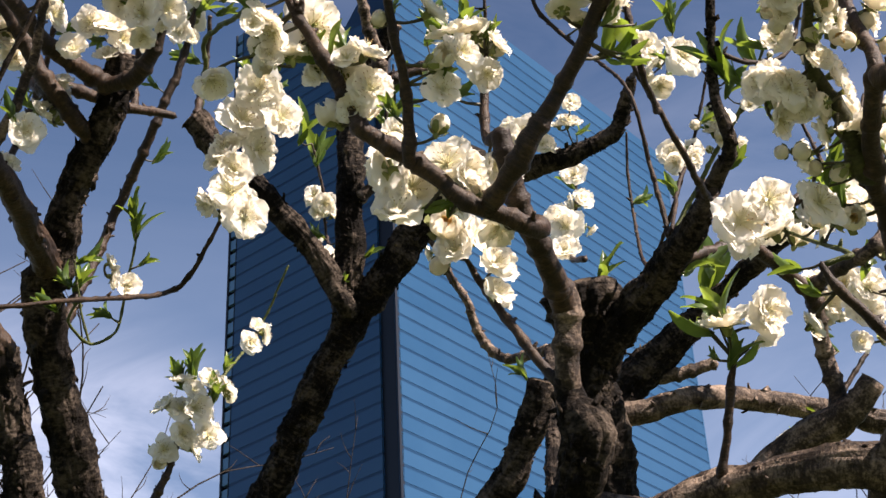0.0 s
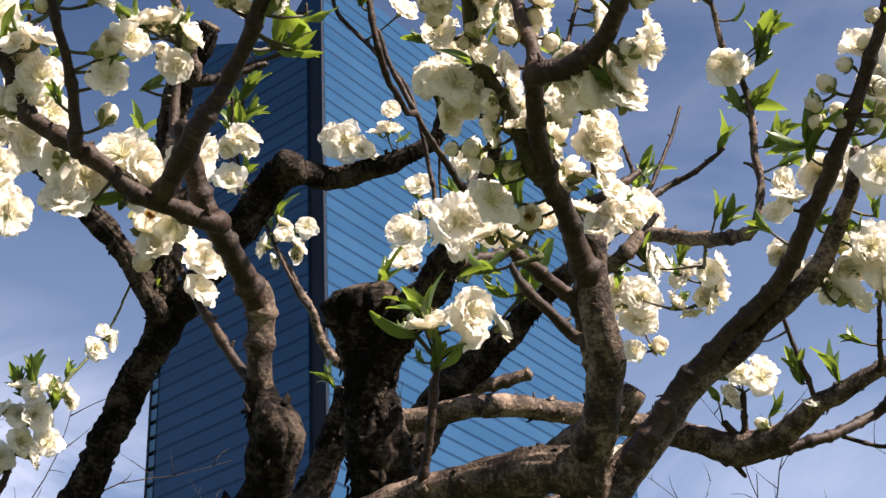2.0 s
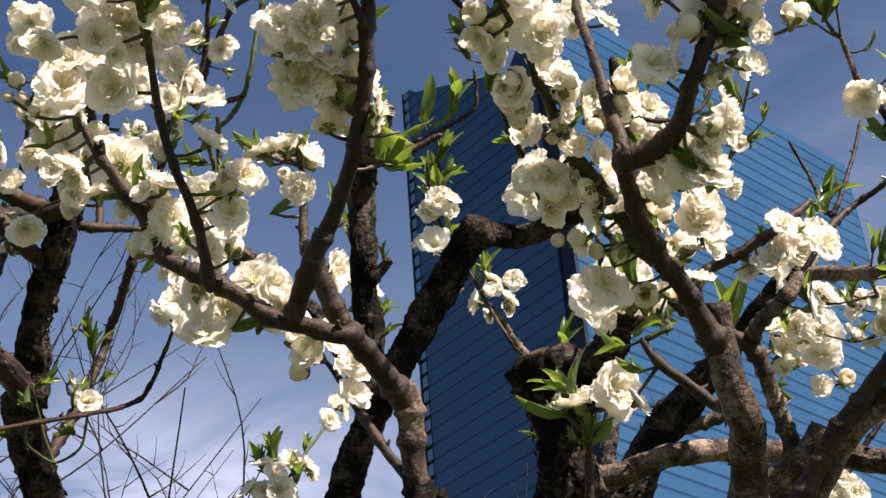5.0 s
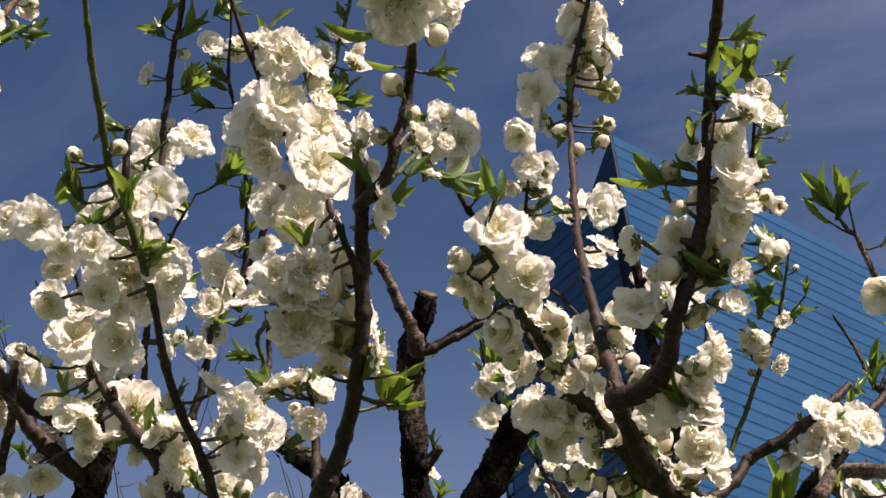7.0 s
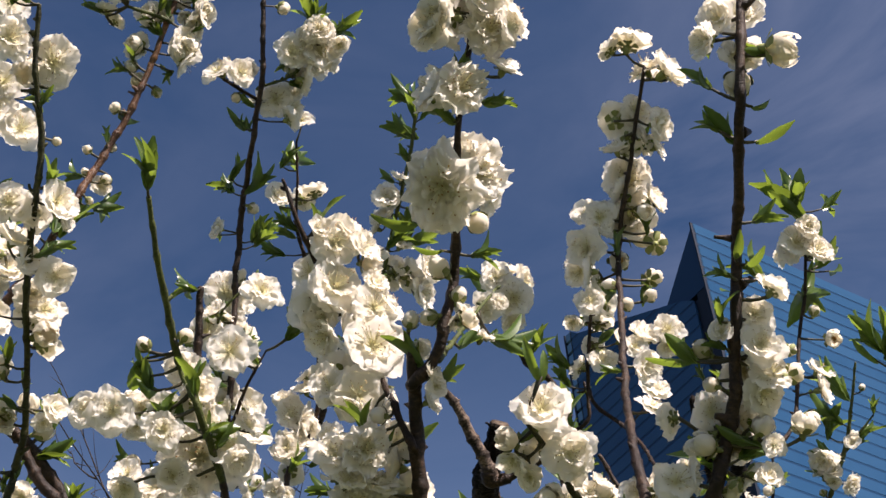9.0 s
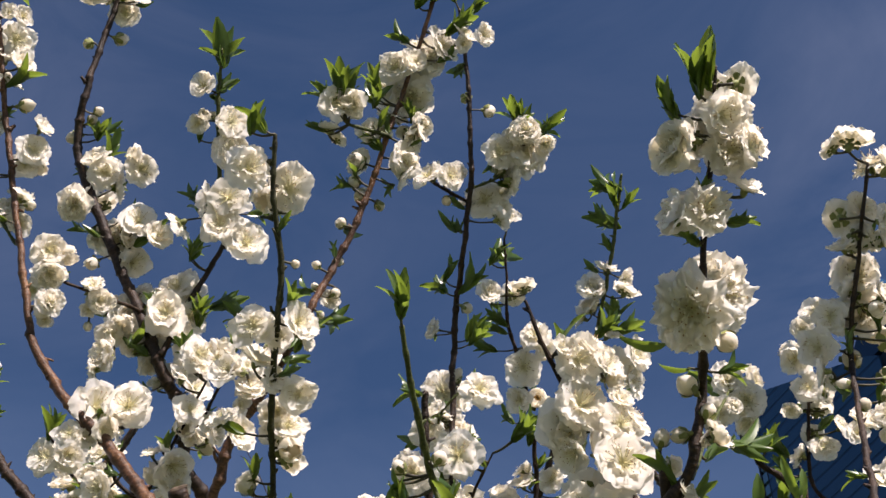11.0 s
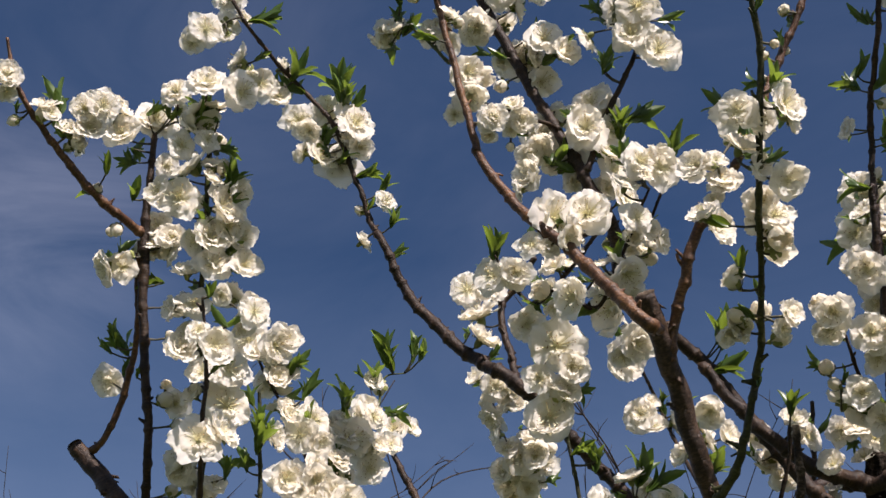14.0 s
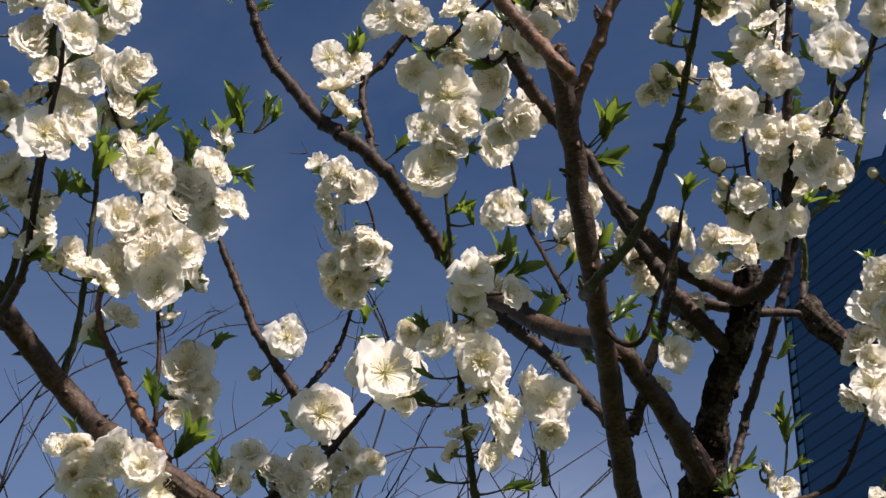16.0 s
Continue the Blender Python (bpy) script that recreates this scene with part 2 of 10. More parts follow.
def slab(bm, o, u, n, x0, x1, z0, z1, out0, out1):
    """A block on a face: along u from x0 to x1, from z0 to z1, from out0 to out1 along the normal n."""
    vs = [bm.verts.new(o + u * x + n * d + Vector((0, 0, z))) for z in (z0, z1) for d in (out0, out1) for x in (x0, x1)]
    for f in ((0, 1, 3, 2), (4, 6, 7, 5), (0, 4, 5, 1), (2, 3, 7, 6), (0, 2, 6, 4), (1, 5, 7, 3)):
        bm.faces.new([vs[i] for i in f])


def block(name, u, n, x0, x1, z0, z1, d0, d1, mat, parent=tower, label=""):
    bm = bmesh.new()
    slab(bm, TC, u, n, x0, x1, z0, z1, d0, d1)
    bmesh.ops.recalc_face_normals(bm, faces=bm.faces)
    return part(name, bm, mat, parent, label, smooth=False)


def prism(name, u, n, prof, d0, d1, mat):
    """A plate on a face with any outline of (along, height) points."""
    bm = bmesh.new()
    a, b = ([bm.verts.new(TC + u * x + n * d + Vector((0, 0, z))) for x, z in prof] for d in (d0, d1))
    bm.faces.new(a)
    bm.faces.new(list(reversed(b)))
    for i in range(len(prof)):
        j = (i + 1) % len(prof)
        bm.faces.new((a[i], b[i], b[j], a[j]))
    bmesh.ops.recalc_face_normals(bm, faces=bm.faces)
    return part(name, bm, mat, tower, smooth=False)


N_L, N_D = Vector((0.792, -0.611, 0)), Vector((-0.611, -0.792, 0))
bm = bmesh.new()                                 # core of the tower behind the glass
slab(bm, TC, U_L, -N_L, 0.6, LEN_L - 0.6, 0, ROOF_Q - 6, 1.2, LEN_D - 1)
bmesh.ops.recalc_face_normals(bm, faces=bm.faces)
part("core", bm, STEEL, tower, smooth=False)

storeys = int(TOP / FLOOR_H)
STRIP = 4.2                                      # black recess at the near corner
for k in range(storeys + 1):
    z0, z1 = k * FLOOR_H + BAND, (k + 1) * FLOOR_H
    z0 = z0 + 0.9
    z1 = z1 + 0.9
    # bright face: one glass band and one dark floor band for each storey
    if z0 < TOP - 1:
        block("glass_band", U_L, N_L, 0.5, LEN_L, z0, min(z1, TOP), -1.0, 0.0, GLASS)
        block("floor_band", U_L, N_L, 0.5, LEN_L, z0 - BAND, z0, -1.0, -0.05, SPANDREL)
    # shaded face: its roof line falls towards the near corner
    if z0 < ROOF - 1:
        for nm, za, zb, d, mt in (("glass_band", z0, z1, 0.0, GLASS), ("floor_band", z0 - BAND, z0, -0.05, SPANDREL)):
            zb = min(zb, ROOF)
            lo, hi, end = max(STRIP + 0.6, roof_x(za)), max(STRIP + 0.6, roof_x(zb)), LEN_D - 2.6
            if lo < end - 0.2:
                prism(nm, U_D, N_D, [(lo, za), (end, za), (end, zb), (min(hi, end), zb)], -1.0, d, mt)
        block("edge_pane", U_D, N_D, LEN_D - 2.4, LEN_D - 0.5, z0 + 0.2, min(z1, ROOF) - 0.2, -0.9, 0.05, RIM)
block("corner_recess", U_D, N_D, 0.35, STRIP, 0, ROOF_Q - 3, -2.5, -0.9, STEEL)
block("corner_post", U_D, N_D, 0.0, 0.35, 0, TOP - 0.5, -0.9, 0.15, STEEL)
block("far_post", U_L, N_L, LEN_L, LEN_L + 0.6, 0, TOP - 0.2, -1.2, 0.05, GLASS)
block("left_post", U_D, N_D, LEN_D - 0.5, LEN_D, 0, ROOF, -1.2, 0.3, STEEL)
block("left_mullion", U_D, N_D, LEN_D - 2.6, LEN_D - 2.4, 0, ROOF, -0.9, 0.1, STEEL)
# raised wedge behind the near corner
bm = bmesh.new()
prof = [(0.4, ROOF_Q - 4), (0.4, TOP - 0.3), (WQ, ROOF_Q), (WQ, ROOF_Q - 4)]
a = [bm.verts.new(TC + U_D * x + N_D * -0.8 + Vector((0, 0, z))) for x, z in prof]
b = [bm.verts.new(TC + U_D * x + N_D * -0.8 + U_L * (LEN_L - 1) + Vector((0, 0, z))) for x, z in prof]
bm.faces.new(a)
bm.faces.new(list(reversed(b)))
for i in range(4):
    bm.faces.new((a[i], b[i], b[(i + 1) % 4], a[(i + 1) % 4]))
bmesh.ops.recalc_face_normals(bm, faces=bm.faces)
part("roof_wedge", bm, SPANDREL, tower, smooth=False)
# ------------------------------------------------------------------ trees
TREES = {}
for key, base, label in (("front", (0.15, 1.05, 0), "old white-flowering peach tree with pruned limbs and dense double blossom"),
                         ("middle", (0.13, 1.57, 0), "white-flowering peach tree with a thick sawn-off stem and side limbs"),
                         ("back", (-0.60, 2.25, 0), "dark-barked peach tree with a leaning trunk and few flowers"),
                         ("left", (-0.28, 1.56, 0), "white-flowering peach tree with long upright shoots full of blossom"),
                         ("side", (-0.75, 1.35, 0), "young white-flowering peach tree with a curved stem and crowded blossom")):
    TREES[key] = tagged(new("peach_tree"), label, "tree", group="peach trees")
    TREES[key].location = base
GROWN, OWNER = {}, {}
SAWN = bark_material("sawn_wood", (0.012, 0.009, 0.0065), (0.062, 0.046, 0.033), (0.17, 0.13, 0.095), 1.0, 0.2)


def under(ob):
    """Keep the world place of a part whose tree stands off the origin."""
    p = ob.parent
    ob.matrix_parent_inverse = Matrix.Translation(-(p.location + (p.parent.location if p.parent else Vector())))
    return ob


GREEN = {"E1", "H17", "E6", "F13", "E16", "E16b", "F5b", "B18b"}
OLIVE = {"F4", "D3", "H19", "H14", "G6"}
RED = {"G3b", "G1c", "G1d", "F5", "H2"}
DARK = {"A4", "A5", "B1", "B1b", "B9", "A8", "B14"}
PALE = {"H24"}
CUT = {"A30", "H24", "T1", "A4u", "A5", "D4", "G3", "H1", "H7", "B1b", "B3", "B14", "A6c"}


def limb(tree, key, pts):
    """One limb: points of x, y, z and radius, from its foot to its tip."""
    GROWN[key] = pts
    OWNER[key] = tree
    r = max(p[3] for p in pts)
    if r < 0.0036:
        name, mat, sides, rough = "twig", BARK_TWIG if r > 0.0022 else BARK_GREEN, 8, 0.10
    elif r < 0.0088:
        name, mat, sides, rough = "branch", BARK_YOUNG, 14, 0.10
    else:
        name, mat, sides, rough = "limb", BARK_OLD, 42, 0.055 if r < 0.016 else 0.085
    if key in GREEN:
        mat = BARK_GREEN
    if key in OLIVE:
        mat = BARK_OLIVE
    if tree in ("left", "side") and mat is BARK_OLD:
        mat, rough = BARK_SMOOTH, 0.07
    if key in PALE:
        mat = BARK_OLD
    if key in RED:
        mat = BARK_RED
    if r < 0.006:
        pts = [(x, y, z, q * 0.9) for x, y, z, q in pts]
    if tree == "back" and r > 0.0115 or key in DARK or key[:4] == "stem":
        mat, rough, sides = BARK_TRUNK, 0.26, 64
    if key[:4] != "stem" and pts[0][3] < 0.02:    # collar where it leaves its parent
        x, y, z, r0 = pts[0]
        pts = [(x, y, z, r0 * 1.12)] + list(pts[1:])
    bm = bmesh.new()
    wild = random.Random(len(GROWN) * 7 + 1)
    if r > 0.005:                                 # dead stubs and shed bark on the older wood
        line = spline(pts, 0.003)
        for q in line[4:-4]:
            p, rr = Vector(q[:3]), q[3]
            if wild.random() < 0.04:
                a = wild.random() * 6.28
                d = Vector((math.cos(a), math.sin(a), wild.uniform(0.1, 0.9))).normalized()
                h = wild.uniform(0.004, 0.011)
                w = wild.uniform(0.0012, 0.0022)
                e = d.orthogonal().normalized() * h * wild.uniform(-0.3, 0.3)
                tube(bm, [(*(p + d * rr * 0.6), w * 1.9), (*(p + d * (rr + h * 0.5)), w), (*(p + d * (rr + h) + e), w * 0.75)], 6, 0.1, 0.003, flat_end=True)
            if r > 0.0115 and p.z > 1.85:
                nxt = Vector(line[4][:3]) - Vector(line[0][:3])
                axis = nxt.normalized()
                for _ in range(int(rr * 260 * (0.55 if mat is BARK_TRUNK else 0.16) + wild.random())):
                    d = Vector((wild.gauss(0, 1), wild.gauss(0, 1), wild.gauss(0, 1)))
                    d = (d - axis * d.dot(axis)).normalized()
                    k = (axis * wild.choice((-1, 1)) + axis.cross(d) * wild.uniform(-0.7, 0.7)).normalized()
                    sz = wild.uniform(0.003, 0.0075) * (1 if wild.random() < 0.85 else 1.7)
                    f = p + d * rr * 0.93 + axis * wild.uniform(-0.002, 0.002)
                    o = d.cross(k) * sz * wild.uniform(0.25, 0.55)
                    lift = d * sz * wild.uniform(0.10, 0.5)
                    v4 = [bm.verts.new(c) for c in (f + o, f - o, f - o * 0.7 + k * sz + lift, f + o * 0.8 + k * sz * 1.2 + lift, f + k * sz * 0.5 - d * sz * 0.2)]
                    for tri in ((0, 1, 2, 3), (1, 0, 4), (2, 1, 4), (3, 2, 4), (0, 3, 4)):
                        bm.faces.new([v4[c] for c in tri])
    if r < 0.0115:                                # resting buds along the young wood
        line, rnd = spline(pts, 0.004), random.Random(len(GROWN))
        for q in line[3:-2:6]:
            if rnd.random() < 0.45:
                a = rnd.random() * 6.28
                d = Vector((math.cos(a), math.sin(a) * 0.7, 0.75)).normalized()
                p = Vector(q[:3])
                h = rnd.uniform(0.0025, 0.0052)
                tube(bm, [(*p, q[3] * 0.8 + 0.0004), (*(p + d * (q[3] + h * 0.4)), 0.0015), (*(p + d * (q[3] + h)), 0.0007)], 5, 0, 0.003)
    old = key[:4] == "stem" or r > 0.0115
    tube(bm, pts, sides, rough, step=max(0.0025, min(0.0055, r * 0.3)), seed=len(GROWN), flat_end=key in CUT, freq=0.55 / max(r, 0.004), knots=0.05 if old else 0.3)
    ob = under(part(name, bm, mat, TREES[tree]))
    if key in CUT and pts[-1][3] > 0.006:         # weathered saw cut
        p, q = Vector(pts[-1][:3]), Vector(pts[-2][:3])
        n = (p - q).normalized()
        u = n.orthogonal().normalized()
        v, rr, rnd = n.cross(u), pts[-1][3], random.Random(len(GROWN))
        face = bmesh.new()
        rings = []
        for k, s in enumerate((0.97, 0.92, 0.6, 0.3)):
            rings.append([face.verts.new(p + n * (rr * (0.0 if k == 0 else 0.17 - 0.10 * s) + rnd.uniform(0, 0.05) * rr) + (u * math.cos(g * 0.3927) + v * math.sin(g * 0.3927)) * rr * s * rnd.uniform(0.96, 1.03)) for g in range(16)])
        mid = face.verts.new(p + n * rr * 0.16)
        for a, b in zip(rings, rings[1:]):
            for g in range(16):
                face.faces.new((a[g], a[(g + 1) % 16], b[(g + 1) % 16], b[g]))
        for g in range(16):
            face.faces.new((rings[-1][g], rings[-1][(g + 1) % 16], mid))
        cut = part("saw_cut", face, SAWN, ob, "grey weathered saw cut")


# ---- blossom
def petal_material(name, tones):
    m, n, l, b, out = material(name)
    tc = n.new("ShaderNodeTexCoord")
    oi = n.new("ShaderNodeObjectInfo")
    a = noise_tex(n, l, 5.0, 4, 0.6, tc.outputs["Object"])
    r = ramp(n, [(p, c) for p, c in zip((0.2, 0.5, 0.85), tones)])
    add = n.new("ShaderNodeMath")
    add.operation = "MULTIPLY_ADD"
    add.inputs[1].default_value = 0.45
    add.inputs[2].default_value = 0.0
    l.new(oi.outputs["Random"], add.inputs[0])
    sm = n.new("ShaderNodeMath")
    sm.operation = "MULTIPLY_ADD"
    sm.inputs[1].default_value = 0.7
    l.new(a.outputs["Fac"], sm.inputs[0])
    l.new(add.outputs[0], sm.inputs[2])
    l.new(sm.outputs[0], r.inputs["Fac"])
    far = n.new("ShaderNodeVectorMath")           # the claws of the petals are greenish yellow
    far.operation = "LENGTH"
    l.new(tc.outputs["Object"], far.inputs[0])
    claw = ramp(n, [(0.04, (1, 1, 1)), (0.11, (0.38, 0.38, 0.38)), (0.25, (0, 0, 0))])
    l.new(far.outputs["Value"], claw.inputs["Fac"])
    tint = n.new("ShaderNodeMixRGB")
    tint.inputs["Color2"].default_value = (0.72, 0.70, 0.34, 1)
    l.new(claw.outputs["Color"], tint.inputs["Fac"])
    l.new(r.outputs["Color"], tint.inputs["Color1"])
    l.new(tint.outputs["Color"], b.inputs["Base Color"])
    b.inputs["Roughness"].default_value = 0.6
    b.inputs["Specular IOR Level"].default_value = 0.2
    wv = noise_tex(n, l, 26, 3, 0.6, tc.outputs["Object"])
    bump = n.new("ShaderNodeBump")
    bump.inputs["Strength"].default_value = 0.08
    bump.inputs["Distance"].default_value = 0.02
    l.new(wv.outputs["Fac"], bump.inputs["Height"])
    l.new(bump.outputs["Normal"], b.inputs["Normal"])
    tr = n.new("ShaderNodeBsdfTranslucent")
    tr.inputs["Color"].default_value = (0.96, 0.905, 0.775, 1)
    mx = n.new("ShaderNodeMixShader")
    mx.inputs["Fac"].default_value = 0.5
    l.new(b.outputs["BSDF"], mx.inputs[1])
    l.new(tr.outputs["BSDF"], mx.inputs[2])
    l.new(mx.outputs["Shader"], out.inputs["Surface"])
    return m


def plain_material(name, c0, c1, rough, scale=60, through=None, fac=0.3):
    m, n, l, b, out = material(name)
    tc = n.new("ShaderNodeTexCoord")
    oi = n.new("ShaderNodeObjectInfo")
    a = noise_tex(n, l, scale, 3, 0.6, tc.outputs["Object"])
    add = n.new("ShaderNodeMath")
    add.operation = "MULTIPLY_ADD"
    add.inputs[1].default_value = 0.5
    l.new(oi.outputs["Random"], add.inputs[0])
    sc = n.new("ShaderNodeMath")
    sc.operation = "MULTIPLY"
    sc.inputs[1].default_value = 0.5
    l.new(a.outputs["Fac"], sc.inputs[0])
    l.new(sc.outputs[0], add.inputs[2])
    r = ramp(n, [(0.15, c0), (0.75, c1)])
    l.new(add.outputs[0], r.inputs["Fac"])
    l.new(r.outputs["Color"], b.inputs["Base Color"])
    b.inputs["Roughness"].default_value = rough
    if through:
        tr = n.new("ShaderNodeBsdfTranslucent")
        tr.inputs["Color"].default_value = (*through, 1)
        mx = n.new("ShaderNodeMixShader")
        mx.inputs["Fac"].default_value = fac
        l.new(b.outputs["BSDF"], mx.inputs[1])
        l.new(tr.outputs["BSDF"], mx.inputs[2])
        l.new(mx.outputs["Shader"], out.inputs["Surface"])
    return m


PETAL = petal_material("petal", ((0.82, 0.775, 0.685), (0.85, 0.82, 0.75), (0.87, 0.85, 0.795)))
CREAM = petal_material("bud_petal", ((0.78, 0.71, 0.57), (0.84, 0.79, 0.68), (0.88, 0.85, 0.77)))
AMBER = plain_material("amber_petal", (0.60, 0.36, 0.10), (0.75, 0.58, 0.28), 0.6, 8, (0.7, 0.45, 0.12), 0.3)
FILAMENT = plain_material("filament", (0.70, 0.64, 0.36), (0.82, 0.78, 0.56), 0.6, 30)
ANTHER = plain_material("anther", (0.16, 0.08, 0.022), (0.42, 0.25, 0.07), 0.7, 30)
SEPAL = plain_material("sepal", (0.10, 0.11, 0.025), (0.24, 0.26, 0.08), 0.65, 14)
LEAF = plain_material("leaf", (0.026, 0.056, 0.011), (0.088, 0.142, 0.030), 0.32, 5, (0.30, 0.42, 0.045), 0.34)
STALK = plain_material("stalk", (0.022, 0.016, 0.007), (0.055, 0.048, 0.016), 0.6, 40)


def petal(bm, turn, length, width, a0, a1, cup, ruffle, seed, foot=0.03, nu=6, nv=6):
    """One broad petal that rises at a0 and bends to a1 (radians over the flower's plane)."""
    rows = []
    p, h = foot, 0.0
    for i in range(nu + 1):
        u = i / nu
        a = a0 + (a1 - a0) * u
        if i:
            p += math.cos(a) * length / nu
            h += math.sin(a) * length / nu
        w = width * (0.16 + 0.90 * math.sin(math.pi * 0.5 * min(1, u / 0.68)) ** 1.3) * (1.0 if u < 0.7 else 1 - (u - 0.7) ** 1.4 * 1.5)
        row = []
        for j in range(nv + 1):
            v = 2 * j / nv - 1
            edge = max(u ** 3, abs(v) ** 3 * u)
            r = p - 0.27 * length * v * v * u ** 3
            if i == nu:
                r += length * (0.022 * math.sin(v * 13 + seed * 2.3) - 0.05 * math.exp(-v * v * 14) * (seed % 3))
            z = h + cup * v * v * width * u
            z += ruffle * (0.45 * u + 0.8 * edge) * noise.noise(Vector((v * 2.4 + seed * 7.3, u * 2.6, seed)))
            z += ruffle * 0.55 * edge * noise.noise(Vector((v * 5.2 + seed * 3.3, u * 4.6, seed + 40)))
            r += ruffle * 0.4 * u * noise.noise(Vector((v * 2.6, u * 2.2 + seed * 3.1, 9)))
            y = v * w
            row.append(bm.verts.new((r * math.cos(turn) - y * math.sin(turn), r * math.sin(turn) + y * math.cos(turn), z)))
        rows.append(row)
    for a, b in zip(rows, rows[1:]):
        for j in range(nv):
            bm.faces.new((a[j], a[j + 1], b[j + 1], b[j]))


def wrap_petal(bm, turn, length, spread, a0, a1, ruffle, seed, foot=0.03, nu=8, nv=6):
    """A petal that hugs a globe, for buds and half-open flowers."""
    rows = []
    p, h = foot, 0.0
    for i in range(nu + 1):
        u = i / nu
        a = a0 + (a1 - a0) * u
        if i:
            p += math.cos(a) * length / nu
            h += math.sin(a) * length / nu
        row = []
        for j in range(nv + 1):
            v = 2 * j / nv - 1
            g = turn + v * spread * (0.55 + 0.45 * math.sin(math.pi * min(1, u * 1.25)))
            r = max(p, 0.004) * (1 + ruffle * u * noise.noise(Vector((v * 2 + seed * 5.1, u * 2.4, seed)))) - 0.02 * abs(v) * p
            z = h + ruffle * 0.6 * u * noise.noise(Vector((v * 2.3 + seed, u * 3, seed * 3.1))) - (0.05 * length * v * v if i == nu else 0)
            row.append(bm.verts.new((r * math.cos(g), r * math.sin(g), z)))
        rows.append(row)
    for a, b in zip(rows, rows[1:]):
        for j in range(nv):
            bm.faces.new((a[j], a[j + 1], b[j + 1], b[j]))


def as_mesh(name, bm, mats):
    me = bpy.data.meshes.new(name)
    bm.to_mesh(me)
    bm.free()
    for m in mats:
        me.materials.append(m)
    me.shade_smooth()
    return me


def petals_mesh(kind, seed):
    rnd = random.Random(seed)
    bm = bmesh.new()
    d = math.radians
    lean = rnd.uniform(-4, 9)
    if kind == "O":                               # petals rise from the claw and then lie flat
        rings = [(5, 0.55, 0.285, 10 + lean, -10 + lean, 0.07), (5, 0.44, 0.26, 28 + lean, 6 + lean, 0.08), ((seed % 4) * 2, 0.30, 0.14, 46, 34, 0.15)]
    elif kind == "P":                             # a full double flower
        rings = [(7, 0.50, 0.19, 4, -22, 0.16), (7, 0.47, 0.18, 26, 2, 0.2), (7, 0.40, 0.15, 46, 22, 0.25), (6, 0.30, 0.11, 62, 46, 0.3)]
    elif kind == "S":
        rings = [(5, 0.55, 0.30, 22, 18, 0.16), (5, 0.47, 0.27, 40, 26, 0.16), (1 + seed % 4, 0.34, 0.17, 56, 50, 0.2)]
    elif kind in "HA":
        for k, (n, ln, sp, a0, a1) in enumerate(((5, 0.88, 0.85, 2, 136), (4, 0.80, 0.85, 8, 130), (4, 0.66, 0.8, 18, 116))):
            for i in range(n):
                wrap_petal(bm, k * 0.5 + 6.2832 * i / n + rnd.uniform(-0.2, 0.2), ln * rnd.uniform(0.88, 1.08), sp, d(a0 + rnd.uniform(-4, 6)), d(a1 + rnd.uniform(-16, 10)), 0.22, seed * 17 + k * 7 + i)
        rings = []
    else:
        for k, (n, ln, sp, a0, a1) in enumerate(((4, 1.26, 0.95, 2, 168), (4, 1.20, 0.9, 6, 172), (3, 1.14, 1.1, 8, 176))):
            for i in range(n):
                wrap_petal(bm, k * 0.6 + 6.2832 * i / n + rnd.uniform(-0.2, 0.2), ln * rnd.uniform(0.94, 1.05), sp, d(a0), d(a1 + rnd.uniform(-14, 2)), 0.10, seed * 13 + k * 5 + i)
        rings = []
    for k, (n, ln, w, a0, a1, cup) in enumerate(rings):
        off = rnd.random() * 6.28
        for i in range(n):
            petal(bm, off + 6.2832 * i / n + rnd.uniform(-0.16, 0.16), ln * rnd.uniform(0.78, 1.12), w * rnd.uniform(0.82, 1.15),
                  d(a0 + rnd.uniform(-9, 9)), d(a1 + rnd.uniform(-20, 16)), cup * rnd.uniform(0.5, 1.2),
                  0.17 if kind == "P" else 0.075, seed * 31 + k * 9 + i, nu=8, nv=10)
    if kind in "HB":
        for v in bm.verts:
            v.co.z -= 0.1
    return as_mesh("petals", bm, [CREAM if kind in "HB" else PETAL])


